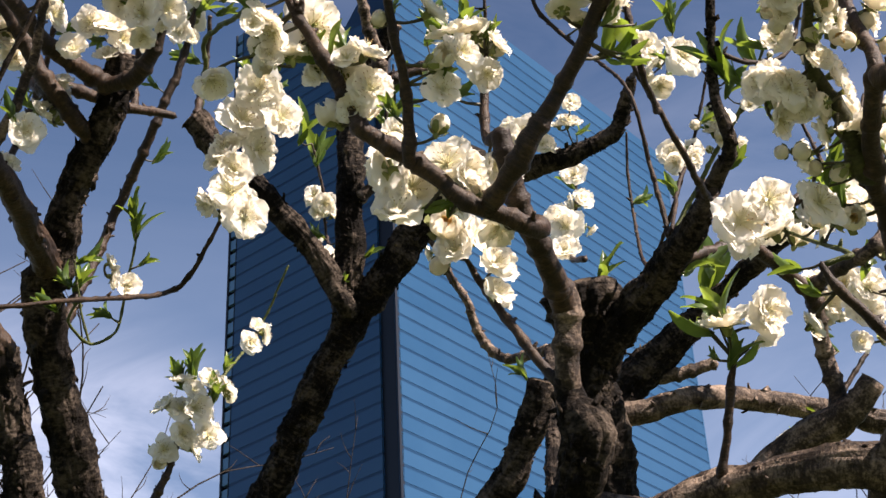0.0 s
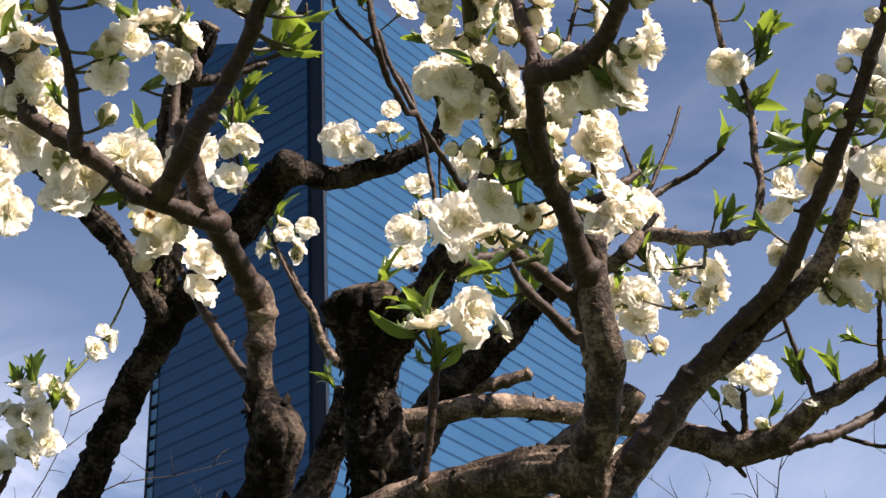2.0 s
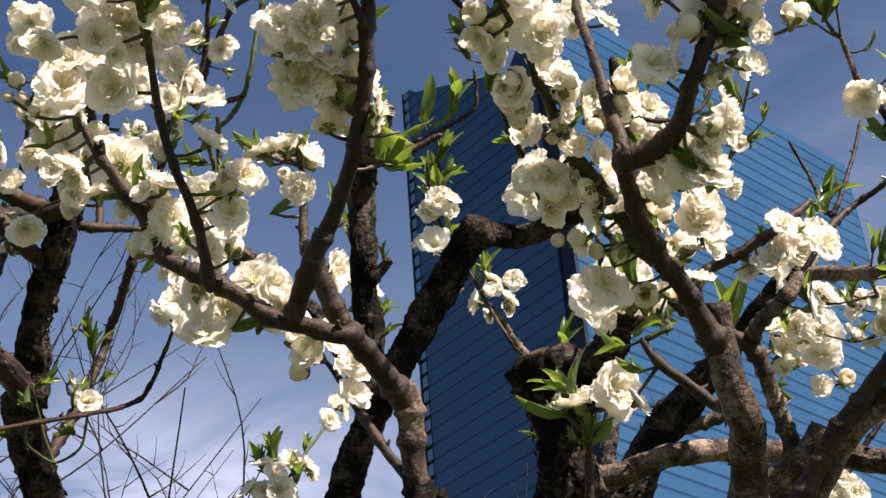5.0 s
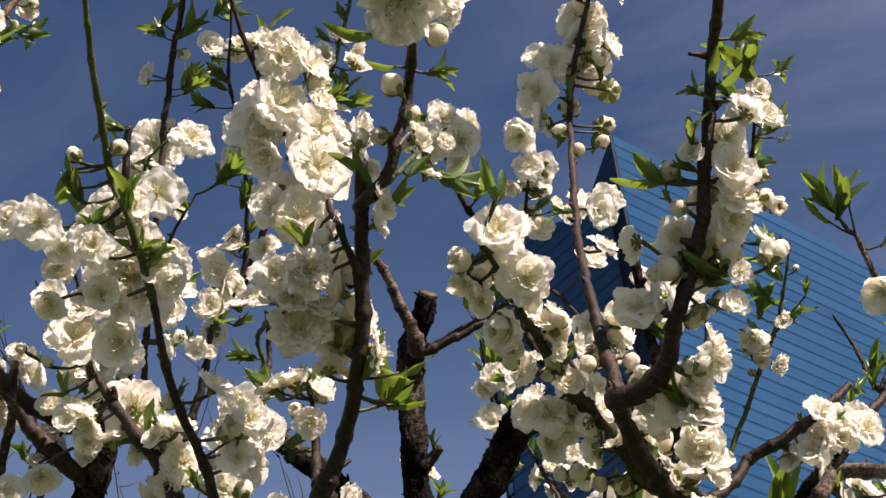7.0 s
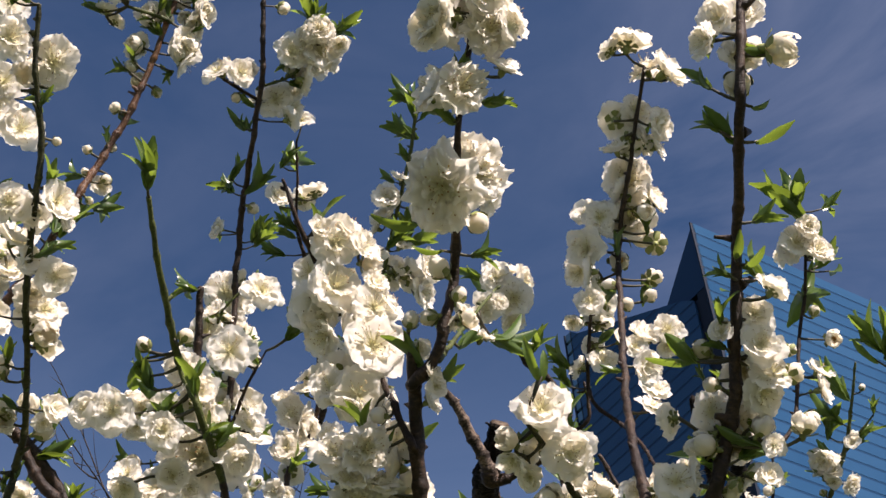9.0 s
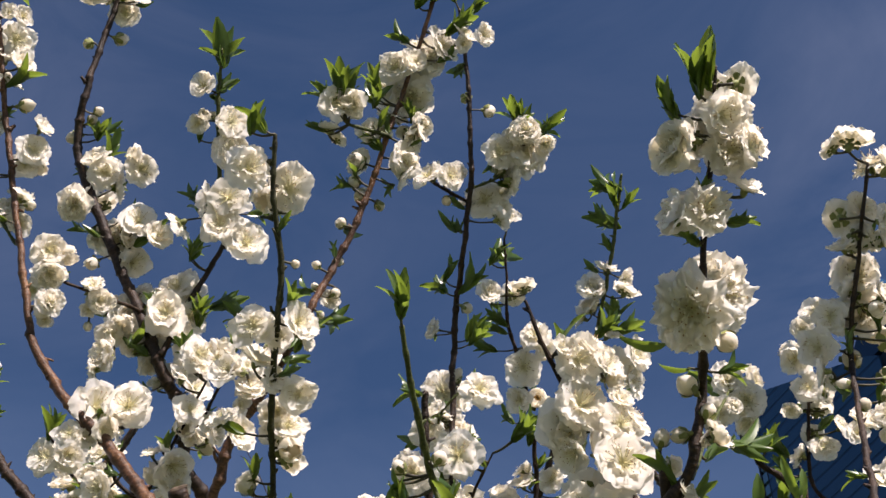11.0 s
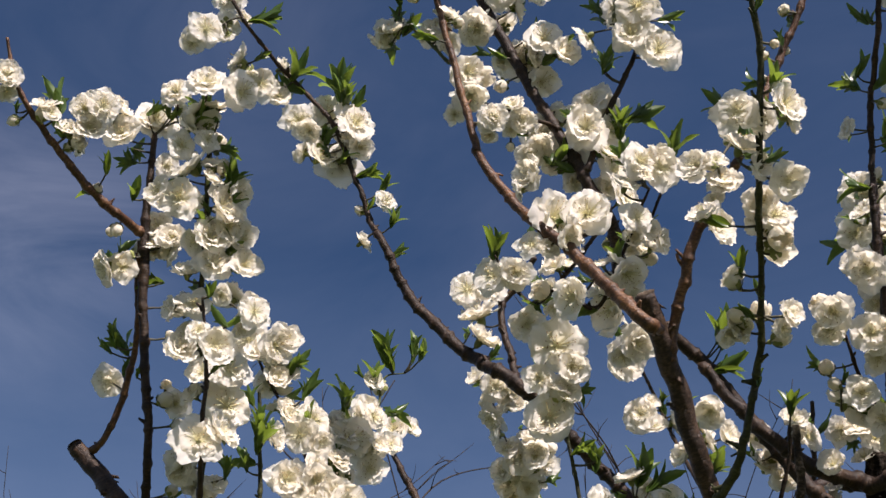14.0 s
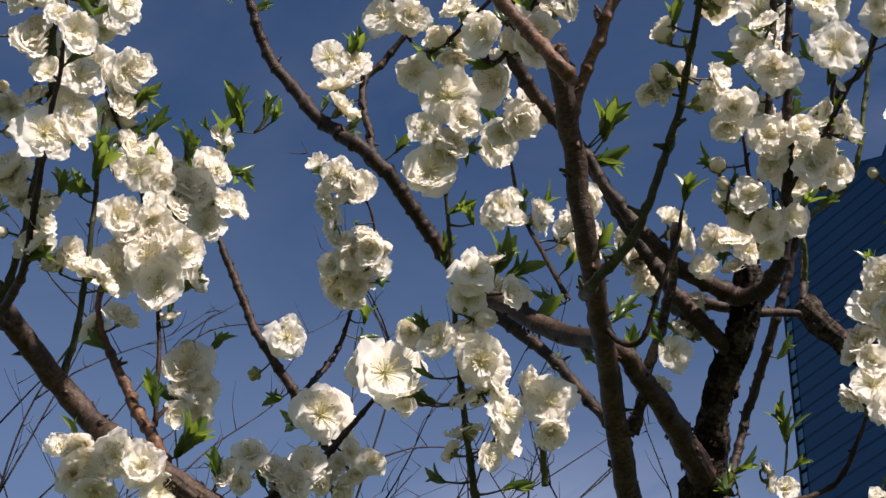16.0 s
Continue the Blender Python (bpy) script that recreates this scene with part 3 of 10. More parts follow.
def stamen_mesh(seed):
    rnd = random.Random(seed + 90)
    bm = bmesh.new()
    rim = [bm.verts.new((0.055 * math.cos(k * 0.785), 0.055 * math.sin(k * 0.785), 0.004)) for k in range(8)]
    top = bm.verts.new((0, 0, 0.05))
    for k in range(8):
        bm.faces.new((rim[k], rim[(k + 1) % 8], top))
    for i in range(32):                           # filaments that fan out over the petals, each with a brown anther
        a, t = rnd.random() * 6.283, math.radians(rnd.uniform(6, 74) if i % 3 else rnd.uniform(55, 78))
        ln = rnd.uniform(0.15, 0.40)
        dv = Vector((math.cos(a) * math.sin(t), math.sin(a) * math.sin(t), math.cos(t)))
        sd = dv.cross(Vector((0.3, 0.2, 1))).normalized() * 0.0055
        s2 = dv.cross(sd)
        bow = Vector((0, 0, 0.03 * rnd.random()))
        chain = [[bm.verts.new(c + e * w) for e in (sd, s2 - sd * 0.5, -s2 - sd * 0.5)] for c, w in ((dv * 0.03, 1.3), (dv * ln * 0.55 + bow, 1.0), (dv * ln + Vector((0, 0, 0.02)), 0.8))]
        tip = dv * ln + Vector((0, 0, 0.02))
        for q, w in zip(chain, chain[1:]):
            for k in range(3):
                bm.faces.new((q[k], q[(k + 1) % 3], w[(k + 1) % 3], w[k]))
        z = rnd.uniform(0.010, 0.015)
        g = [bm.verts.new(tip + e * z) for e in (Vector((1, 0, 0)), Vector((0, 1, 0)), Vector((-1, 0, 0)), Vector((0, -1, 0)))]
        up, dn = bm.verts.new(tip + dv * z * 1.2), bm.verts.new(tip - dv * z * 1.2)
        for k in range(4):
            for pole in (up, dn):
                bm.faces.new((g[k], g[(k + 1) % 4], pole)).material_index = 1
    return as_mesh("stamen_tuft", bm, [FILAMENT, ANTHER])


def calyx_mesh(kind):
    bm = bmesh.new()
    k = 1.25 if kind == "B" else 1.0
    prof = [(0.028, -0.20), (0.06, -0.17), (0.085 * k, -0.11), (0.10 * k, -0.03), (0.10 * k, 0.0)]
    rings = [[bm.verts.new((r * math.cos(a * 0.6283), r * math.sin(a * 0.6283), z)) for a in range(10)] for r, z in prof]
    for a, b in zip(rings, rings[1:]):
        for i in range(10):
            bm.faces.new((a[i], a[(i + 1) % 10], b[(i + 1) % 10], b[i]))
    for i in range(5):
        if kind == "B":                           # sepals that clasp the globe
            wrap_petal(bm, 1.2566 * i, 0.62, 0.52, math.radians(-3), math.radians(76), 0.04, i, foot=0.05, nu=5, nv=2)
        elif kind == "H":
            wrap_petal(bm, 1.2566 * i, 0.40, 0.5, math.radians(-3), math.radians(40), 0.04, i, foot=0.05, nu=4, nv=2)
        else:
            petal(bm, 1.2566 * i, 0.20, 0.10, math.radians(6), math.radians(-8), 0.4, 0.03, i, foot=0.08, nu=4, nv=2)
    if kind in "BH":
        for v in bm.verts:
            v.co.z -= 0.125
    return as_mesh("calyx", bm, [SEPAL])


PETALS = {k: [petals_mesh(k, s) for s in range(n)] for k, n in (("O", 12), ("P", 4), ("S", 10), ("H", 4), ("B", 4))}
HEART = []
for s in range(3):                                # spent flowers with amber inner petals
    bm = bmesh.new()
    for i in range(9):
        petal(bm, i * 0.7 + s, 0.30, 0.13, math.radians(52 + 5 * (i % 3)), math.radians(96), 0.4, 0.14, s * 20 + i)
    HEART.append(as_mesh("heart", bm, [AMBER]))
STAMENS = [stamen_mesh(s) for s in range(3)]
CALYX = {k: calyx_mesh(k) for k in ("O", "B", "H")}
pick, pairs = random.Random(11), random.Random(23)
PATHS = {}
COUNT = {k: 0 for k in TREES}


def nearest(tree, p):
    if tree not in PATHS:
        pts = []
        for key, line in GROWN.items():
            if OWNER[key] == tree:
                pts += [q for q in spline(line, 0.01)]
        PATHS[tree] = np.array(pts)
    d = np.linalg.norm(PATHS[tree][:, :3] - np.array(p), axis=1)
    i = int(d.argmin())
    return Vector(PATHS[tree][i][:3]), float(d[i])


def spray(tree, rows):
    """Blossoms of one spray, each with petals, stamens and calyx, and the short stalk that carries it."""
    full = list(rows)
    for kind, x, y, z, width, heading, rise in rows:   # a neighbour behind the shoulder of many an open flower
        if kind in "OS" and width > 0.02 and pairs.random() < 0.34:
            a, e, g = radians(heading), radians(rise), pairs.uniform(0, 6.28)
            n = Vector((math.sin(a) * math.cos(e), math.cos(a) * math.cos(e), math.sin(e)))
            u = n.orthogonal().normalized()
            side = u * math.cos(g) + n.cross(u) * math.sin(g)
            q = Vector((x, y, z)) + side * width * pairs.uniform(0.4, 0.56) - n * width * pairs.uniform(0.18, 0.35)
            w = (n * 0.8 + side * pairs.uniform(0.4, 1.1)).normalized()
            full.append((pairs.choice("OSSSH"), *q, width * pairs.uniform(0.6, 0.85), math.degrees(math.atan2(w.x, w.y)), math.degrees(math.asin(w.z))))
    for kind, x, y, z, width, heading, rise in full:
        a, e = radians(heading), radians(rise)
        n = Vector((math.sin(a) * math.cos(e), math.cos(a) * math.cos(e), math.sin(e)))
        p = Vector((x, y, z))
        shape = "H" if kind == "A" else kind
        size = width * (0.86 if kind == "B" else 1.0)
        low = p - n * size * (0.30 if kind in "BHA" else 0.12)
        m = Matrix.Translation(low) @ n.to_track_quat("Z", "Y").to_matrix().to_4x4() @ Matrix.Rotation(pick.random() * 6.28, 4, "Z") @ Matrix.Diagonal((size, size, size * pick.uniform(0.85, 1.1), 1))
        if kind in "OSP":
            m = m @ Matrix.Diagonal((pick.uniform(0.88, 1.06), pick.uniform(0.94, 1.1), 1, 1))
        ob = new("flower_bud" if kind == "B" else "blossom", pick.choice(PETALS[shape]))
        ob.parent = TREES[tree]
        ob.matrix_basis = m
        under(ob)
        if kind == "A":
            tagged(ob, "fading blossom with amber heart")
        elif kind == "B":
            tagged(ob, "closed creamy white bud")
        kids = [("calyx", CALYX["B" if kind == "B" else "H" if kind in "HA" else "O"])]
        if kind in "OSP":
            kids.append(("stamen_tuft", pick.choice(STAMENS)))
        if kind == "A":
            kids.append(("heart", pick.choice(HEART)))
        for nm, me in kids:
            kid = new(nm, me)
            kid.parent = ob
        tail = low - n * size * (0.24 if kind == "B" else 0.16)
        q, d = nearest(tree, tail)
        MADE[tree].append((d, tail, q, n, size))


MADE = {k: [] for k in TREES}


def tie(tree):
    """A short stalk from each blossom to the bark, or to a neighbour's stalk where that is nearer."""
    todo = [list(k) for k in MADE[tree]]
    while todo:
        i = min(range(len(todo)), key=lambda k: todo[k][0])
        d, tail, q, n, size = todo.pop(i)
        for k in todo:
            gap = (k[1] - tail).length
            if gap < k[0] * 0.85:
                k[0], k[2] = gap, tail
        if d < 0.005:                             # sits on the bark
            continue
        sp = bmesh.new()
        mid = tail * 0.55 + q * 0.45 - n * min(0.12 * d, 0.005)
        tube(sp, [(*q, 0.0016), (*mid, 0.0010), (*tail, 0.0013)], 6, 0.05, 0.008, flat_end=True)
        under(part("stalk", sp, STALK, TREES[tree]))


def leaf_mesh(seed):
    rnd = random.Random(seed + 300)
    bm = bmesh.new()
    bend, fold, wave = rnd.uniform(0.15, 1.0), rnd.uniform(0.35, 0.95), rnd.uniform(0.0, 0.05)
    wide = rnd.uniform(0.105, 0.15)
    rows, n = [], 11
    x = z = 0.0
    for i in range(n + 1):
        u = i / n
        a = 0.25 - bend * u
        if i:
            x += math.cos(a) / n
            z += math.sin(a) / n
        w = wide * (math.sin(math.pi * min(1, u ** 0.85 * 0.98 + 0.012)) ** 0.8) + 0.008
        tooth = 0.011 if i % 2 else 0.0
        tw = wave * math.sin(u * 9 + seed)
        rows.append([bm.verts.new((x, -w - tooth, z + w * fold + tw)), bm.verts.new((x, -w * 0.5, z + w * fold * 0.42)), bm.verts.new((x, 0, z)),
                     bm.verts.new((x, w * 0.5, z + w * fold * 0.42)), bm.verts.new((x, w + tooth, z + w * fold - tw))])
    for a, b in zip(rows, rows[1:]):
        for j in range(4):
            bm.faces.new((a[j], a[j + 1], b[j + 1], b[j]))
    return as_mesh("blade", bm, [LEAF])


BLADES = [leaf_mesh(s) for s in range(10)]
REST = {}


def leaves(tree, rows):
    """Tufts of young leaves round the tips of short shoots."""
    for x, y, z, length, heading, rise, count in rows:
        a, e = radians(heading), radians(rise if rise > 20 or count == 1 else 20 + 0.35 * (rise - 20) + 20)
        n = Vector((math.sin(a) * math.cos(e), math.cos(a) * math.cos(e), math.sin(e)))
        p = Vector((x, y, z))
        q, dist = nearest(tree, p)
        if dist > 0.022:                          # tufts sit close to the bark
            p = q + (p - q) * (0.022 / dist)
        u = n.orthogonal().normalized()
        v = n.cross(u)
        spin = pick.random() * 6.28
        count += 1 if count > 1 else 0
        for k in range(count):
            g = spin + k * 2.4 + pick.uniform(-0.3, 0.3)
            open_ = pick.uniform(0.10, 0.42) + 0.32 * (k / count) if count > 1 else 0.12
            d = (n * math.cos(open_) + (u * math.cos(g) + v * math.sin(g)) * math.sin(open_)).normalized()
            side = d.cross(n if count > 1 else Vector((0, 0, 1)))
            side = side.normalized() if side.length > 0.01 else u
            top = side.cross(d) * -1
            if top.dot(n) < 0 and count > 1:
                top, side = -top, -side
            s = length * pick.uniform(0.62, 1.15)
            r = Matrix((d, top.cross(d), top)).transposed().to_4x4()
            m = Matrix.Translation(p + n * length * 0.10 * (k / max(count, 1))) @ r @ Matrix.Diagonal((s, s * pick.uniform(0.8, 1.15), s, 1))
            me = pick.choice(BLADES)
            COUNT[tree] += 1
            if COUNT[tree] > 300:
                REST.setdefault(tree, []).append((me, m))
                continue
            ob = new("leaf", me)
            ob.parent = TREES[tree]
            ob.matrix_basis = m
            under(ob)
        q, dist = nearest(tree, p)
        if dist > 0.004:
            sp = bmesh.new()
            tube(sp, [(*q, 0.0013), (*((q + p) / 2 + Vector((0, 0, -0.05 * dist))), 0.0010), (*(p + n * length * 0.1), 0.0008)], 6, 0.05, 0.01)
            under(part("shoot", sp, STALK, TREES[tree]))


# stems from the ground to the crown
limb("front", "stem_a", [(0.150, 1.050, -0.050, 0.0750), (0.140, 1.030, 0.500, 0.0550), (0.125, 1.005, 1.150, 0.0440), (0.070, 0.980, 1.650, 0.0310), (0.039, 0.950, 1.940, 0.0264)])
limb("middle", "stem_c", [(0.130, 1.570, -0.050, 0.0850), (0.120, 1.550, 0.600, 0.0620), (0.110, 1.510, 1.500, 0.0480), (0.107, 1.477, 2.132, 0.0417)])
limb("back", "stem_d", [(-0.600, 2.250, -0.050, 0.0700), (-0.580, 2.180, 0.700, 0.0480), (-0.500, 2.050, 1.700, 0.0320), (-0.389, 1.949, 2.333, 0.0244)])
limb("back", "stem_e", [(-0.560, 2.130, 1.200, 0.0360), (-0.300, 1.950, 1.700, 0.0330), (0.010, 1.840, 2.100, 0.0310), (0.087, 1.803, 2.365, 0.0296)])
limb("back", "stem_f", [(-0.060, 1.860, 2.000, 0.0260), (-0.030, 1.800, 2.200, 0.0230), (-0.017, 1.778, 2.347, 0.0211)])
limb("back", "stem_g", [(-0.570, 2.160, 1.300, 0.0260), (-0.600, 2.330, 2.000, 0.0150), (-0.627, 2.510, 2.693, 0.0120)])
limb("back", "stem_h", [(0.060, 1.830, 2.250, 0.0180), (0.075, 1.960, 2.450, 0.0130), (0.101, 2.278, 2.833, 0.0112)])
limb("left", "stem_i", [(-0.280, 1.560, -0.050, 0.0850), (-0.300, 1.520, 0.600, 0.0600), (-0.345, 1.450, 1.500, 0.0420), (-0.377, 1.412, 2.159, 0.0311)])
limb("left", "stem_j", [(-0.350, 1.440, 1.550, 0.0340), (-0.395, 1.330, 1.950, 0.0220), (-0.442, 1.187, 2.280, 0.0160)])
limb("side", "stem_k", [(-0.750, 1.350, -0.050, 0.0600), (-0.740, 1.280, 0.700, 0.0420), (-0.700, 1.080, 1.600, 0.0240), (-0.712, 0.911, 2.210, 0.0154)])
limb("front", "T1", [(0.249, 0.932, 1.963, 0.0100), (0.248, 0.922, 1.969, 0.0160), (0.250, 0.901, 1.985, 0.0158), (0.256, 0.871, 2.004, 0.0119), (0.261, 0.841, 2.025, 0.0116), (0.259, 0.825, 2.035, 0.0104), (0.255, 0.802, 2.072, 0.0095), (0.257, 0.791, 2.090, 0.0090)])
limb("front", "T1b", [(0.254, 0.806, 2.066, 0.0082), (0.240, 0.769, 2.087, 0.0061), (0.226, 0.728, 2.097, 0.0059), (0.221, 0.693, 2.105, 0.0050), (0.219, 0.658, 2.115, 0.0056)])
limb("front", "D1", [(0.219, 0.659, 2.112, 0.0053), (0.221, 0.651, 2.104, 0.0062), (0.245, 0.633, 2.100, 0.0056), (0.263, 0.600, 2.111, 0.0040), (0.281, 0.584, 2.142, 0.0037), (0.299, 0.554, 2.182, 0.0032), (0.311, 0.532, 2.218, 0.0029), (0.334, 0.462, 2.247, 0.0027), (0.349, 0.441, 2.301, 0.0025), (0.356, 0.425, 2.334, 0.0019)])
limb("front", "D2", [(0.219, 0.658, 2.111, 0.0049), (0.219, 0.659, 2.110, 0.0050), (0.212, 0.675, 2.197, 0.0033), (0.204, 0.729, 2.288, 0.0030), (0.202, 0.801, 2.437, 0.0026), (0.210, 0.808, 2.508, 0.0024), (0.269, 0.728, 2.611, 0.0016)])
limb("front", "D3", [(0.228, 0.731, 2.096, 0.0053), (0.222, 0.734, 2.101, 0.0066), (0.208, 0.702, 2.119, 0.0052), (0.191, 0.682, 2.138, 0.0039), (0.182, 0.630, 2.148, 0.0025), (0.176, 0.603, 2.162, 0.0019), (0.168, 0.577, 2.175, 0.0012)])
limb("front", "D4", [(0.004, 0.750, 2.103, 0.0050), (0.011, 0.735, 2.105, 0.0057), (0.028, 0.712, 2.117, 0.0066), (0.045, 0.699, 2.139, 0.0049), (0.066, 0.672, 2.161, 0.0046), (0.081, 0.640, 2.187, 0.0045), (0.092, 0.611, 2.226, 0.0043), (0.102, 0.581, 2.250, 0.0037)])
limb("front", "D4b", [(0.097, 0.596, 2.238, 0.0036), (0.098, 0.593, 2.234, 0.0043), (0.114, 0.588, 2.244, 0.0039), (0.128, 0.576, 2.263, 0.0037), (0.140, 0.565, 2.295, 0.0034), (0.172, 0.487, 2.319, 0.0022), (0.195, 0.456, 2.368, 0.0018), (0.216, 0.422, 2.405, 0.0011)])
limb("front", "A4d", [(0.014, 0.751, 2.159, 0.0039), (0.007, 0.769, 2.169, 0.0036), (0.006, 0.765, 2.207, 0.0030), (0.010, 0.752, 2.224, 0.0016)])
limb("front", "B6", [(0.028, 0.790, 2.116, 0.0064), (0.033, 0.779, 2.106, 0.0061), (0.027, 0.763, 2.098, 0.0058), (-0.004, 0.746, 2.105, 0.0055), (-0.035, 0.731, 2.126, 0.0055), (-0.064, 0.720, 2.143, 0.0052), (-0.080, 0.711, 2.174, 0.0047), (-0.093, 0.696, 2.197, 0.0039), (-0.103, 0.686, 2.212, 0.0030), (-0.109, 0.677, 2.226, 0.0020)])
limb("front", "B7", [(-0.040, 0.729, 2.129, 0.0045), (-0.040, 0.721, 2.124, 0.0043), (-0.039, 0.690, 2.153, 0.0034), (-0.044, 0.662, 2.177, 0.0030), (-0.045, 0.638, 2.206, 0.0028), (-0.044, 0.621, 2.228, 0.0022)])
limb("front", "E1", [(-0.044, 0.623, 2.225, 0.0024), (-0.036, 0.570, 2.245, 0.0027), (-0.047, 0.564, 2.277, 0.0028), (-0.035, 0.513, 2.302, 0.0023), (-0.020, 0.464, 2.326, 0.0017)])
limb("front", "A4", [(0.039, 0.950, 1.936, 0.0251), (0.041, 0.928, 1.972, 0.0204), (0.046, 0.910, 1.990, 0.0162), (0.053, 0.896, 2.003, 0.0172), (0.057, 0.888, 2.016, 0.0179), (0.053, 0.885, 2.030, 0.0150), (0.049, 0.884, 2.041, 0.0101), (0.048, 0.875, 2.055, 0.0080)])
limb("front", "A4u", [(0.054, 0.886, 2.026, 0.0099), (0.051, 0.888, 2.026, 0.0094), (0.049, 0.885, 2.040, 0.0087), (0.048, 0.873, 2.058, 0.0080), (0.050, 0.853, 2.091, 0.0087), (0.048, 0.845, 2.103, 0.0081)])
limb("front", "A4b", [(0.049, 0.852, 2.092, 0.0081), (0.041, 0.821, 2.104, 0.0076), (0.028, 0.790, 2.116, 0.0072), (0.019, 0.764, 2.139, 0.0066), (0.014, 0.751, 2.159, 0.0060)])
limb("front", "A4t", [(0.048, 0.875, 2.055, 0.0043), (0.038, 0.884, 2.060, 0.0041), (0.017, 0.886, 2.095, 0.0036), (-0.003, 0.894, 2.139, 0.0030), (-0.013, 0.885, 2.154, 0.0018)])
limb("front", "A3", [(0.042, 0.925, 1.974, 0.0150), (0.044, 0.941, 1.988, 0.0145), (0.098, 0.971, 1.994, 0.0125), (0.132, 0.966, 2.002, 0.0125), (0.177, 0.941, 2.003, 0.0132), (0.224, 0.905, 1.993, 0.0150), (0.252, 0.903, 1.986, 0.0168)])
limb("front", "A9", [(0.151, 0.955, 2.003, 0.0041), (0.148, 0.951, 2.007, 0.0039), (0.153, 0.934, 2.033, 0.0030), (0.157, 0.919, 2.058, 0.0033), (0.161, 0.908, 2.075, 0.0018)])
limb("front", "A2a", [(0.280, 0.915, 1.999, 0.0075), (0.281, 0.908, 1.997, 0.0072), (0.308, 0.896, 2.033, 0.0064), (0.341, 0.878, 2.062, 0.0058), (0.375, 0.852, 2.084, 0.0057), (0.389, 0.818, 2.100, 0.0057), (0.397, 0.788, 2.110, 0.0052), (0.408, 0.752, 2.129, 0.0048), (0.417, 0.727, 2.150, 0.0043), (0.426, 0.704, 2.168, 0.0039), (0.434, 0.688, 2.192, 0.0034)])
limb("front", "A2b", [(0.252, 0.920, 1.974, 0.0147), (0.259, 0.921, 1.976, 0.0141), (0.289, 0.912, 2.008, 0.0111), (0.319, 0.903, 2.040, 0.0092), (0.349, 0.892, 2.058, 0.0075), (0.377, 0.868, 2.076, 0.0071), (0.404, 0.855, 2.096, 0.0067), (0.417, 0.843, 2.115, 0.0061), (0.425, 0.820, 2.133, 0.0050), (0.432, 0.806, 2.156, 0.0037)])
limb("front", "A12", [(0.258, 0.822, 2.040, 0.0048), (0.245, 0.840, 2.050, 0.0046), (0.234, 0.833, 2.060, 0.0039), (0.217, 0.824, 2.075, 0.0037), (0.209, 0.820, 2.092, 0.0027)])
limb("middle", "A30", [(0.112, 1.460, 2.050, 0.0260), (0.168, 1.359, 2.155, 0.0195), (0.235, 1.317, 2.163, 0.0186), (0.277, 1.290, 2.185, 0.0174), (0.307, 1.271, 2.194, 0.0162), (0.325, 1.253, 2.203, 0.0130), (0.339, 1.242, 2.220, 0.0114)])
limb("middle", "A31", [(0.297, 1.207, 2.278, 0.0067), (0.282, 1.189, 2.290, 0.0064), (0.259, 1.162, 2.296, 0.0061), (0.235, 1.136, 2.303, 0.0055), (0.220, 1.119, 2.312, 0.0040)])
limb("middle", "A11", [(0.312, 1.271, 2.193, 0.0089), (0.311, 1.265, 2.223, 0.0082), (0.306, 1.258, 2.255, 0.0077), (0.300, 1.233, 2.277, 0.0074), (0.295, 1.200, 2.292, 0.0067), (0.300, 1.140, 2.276, 0.0060), (0.318, 1.084, 2.260, 0.0062), (0.340, 1.084, 2.279, 0.0063), (0.380, 1.061, 2.259, 0.0058), (0.408, 1.017, 2.233, 0.0048), (0.420, 1.003, 2.255, 0.0033), (0.422, 0.997, 2.302, 0.0030), (0.419, 0.983, 2.344, 0.0026), (0.404, 0.964, 2.375, 0.0025), (0.396, 0.945, 2.405, 0.0019)])
limb("middle", "A11s", [(0.331, 1.084, 2.271, 0.0045), (0.331, 1.088, 2.272, 0.0043), (0.352, 1.075, 2.294, 0.0027)])
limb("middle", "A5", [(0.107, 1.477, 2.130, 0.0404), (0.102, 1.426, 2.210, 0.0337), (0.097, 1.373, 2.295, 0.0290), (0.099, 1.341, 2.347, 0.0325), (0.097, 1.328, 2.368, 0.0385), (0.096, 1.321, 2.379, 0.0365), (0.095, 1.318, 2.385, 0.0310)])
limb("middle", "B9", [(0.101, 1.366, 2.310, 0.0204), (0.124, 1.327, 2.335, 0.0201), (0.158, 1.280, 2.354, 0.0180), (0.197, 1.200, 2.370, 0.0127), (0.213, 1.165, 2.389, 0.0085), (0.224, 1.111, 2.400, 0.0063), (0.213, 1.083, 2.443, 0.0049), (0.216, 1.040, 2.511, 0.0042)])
limb("middle", "A7", [(0.098, 1.391, 2.267, 0.0144), (0.122, 1.406, 2.280, 0.0137), (0.156, 1.403, 2.283, 0.0125), (0.201, 1.407, 2.295, 0.0121), (0.264, 1.445, 2.308, 0.0118), (0.371, 1.483, 2.302, 0.0126), (0.442, 1.493, 2.283, 0.0155), (0.484, 1.489, 2.270, 0.0182), (0.513, 1.465, 2.269, 0.0141), (0.548, 1.422, 2.280, 0.0111), (0.596, 1.388, 2.295, 0.0087), (0.639, 1.366, 2.311, 0.0065), (0.674, 1.347, 2.321, 0.0054), (0.715, 1.337, 2.336, 0.0043)])
limb("middle", "A7c", [(0.484, 1.489, 2.270, 0.0074), (0.492, 1.502, 2.268, 0.0071), (0.566, 1.494, 2.279, 0.0060), (0.639, 1.526, 2.319, 0.0057), (0.659, 1.482, 2.333, 0.0046), (0.663, 1.450, 2.346, 0.0031)])
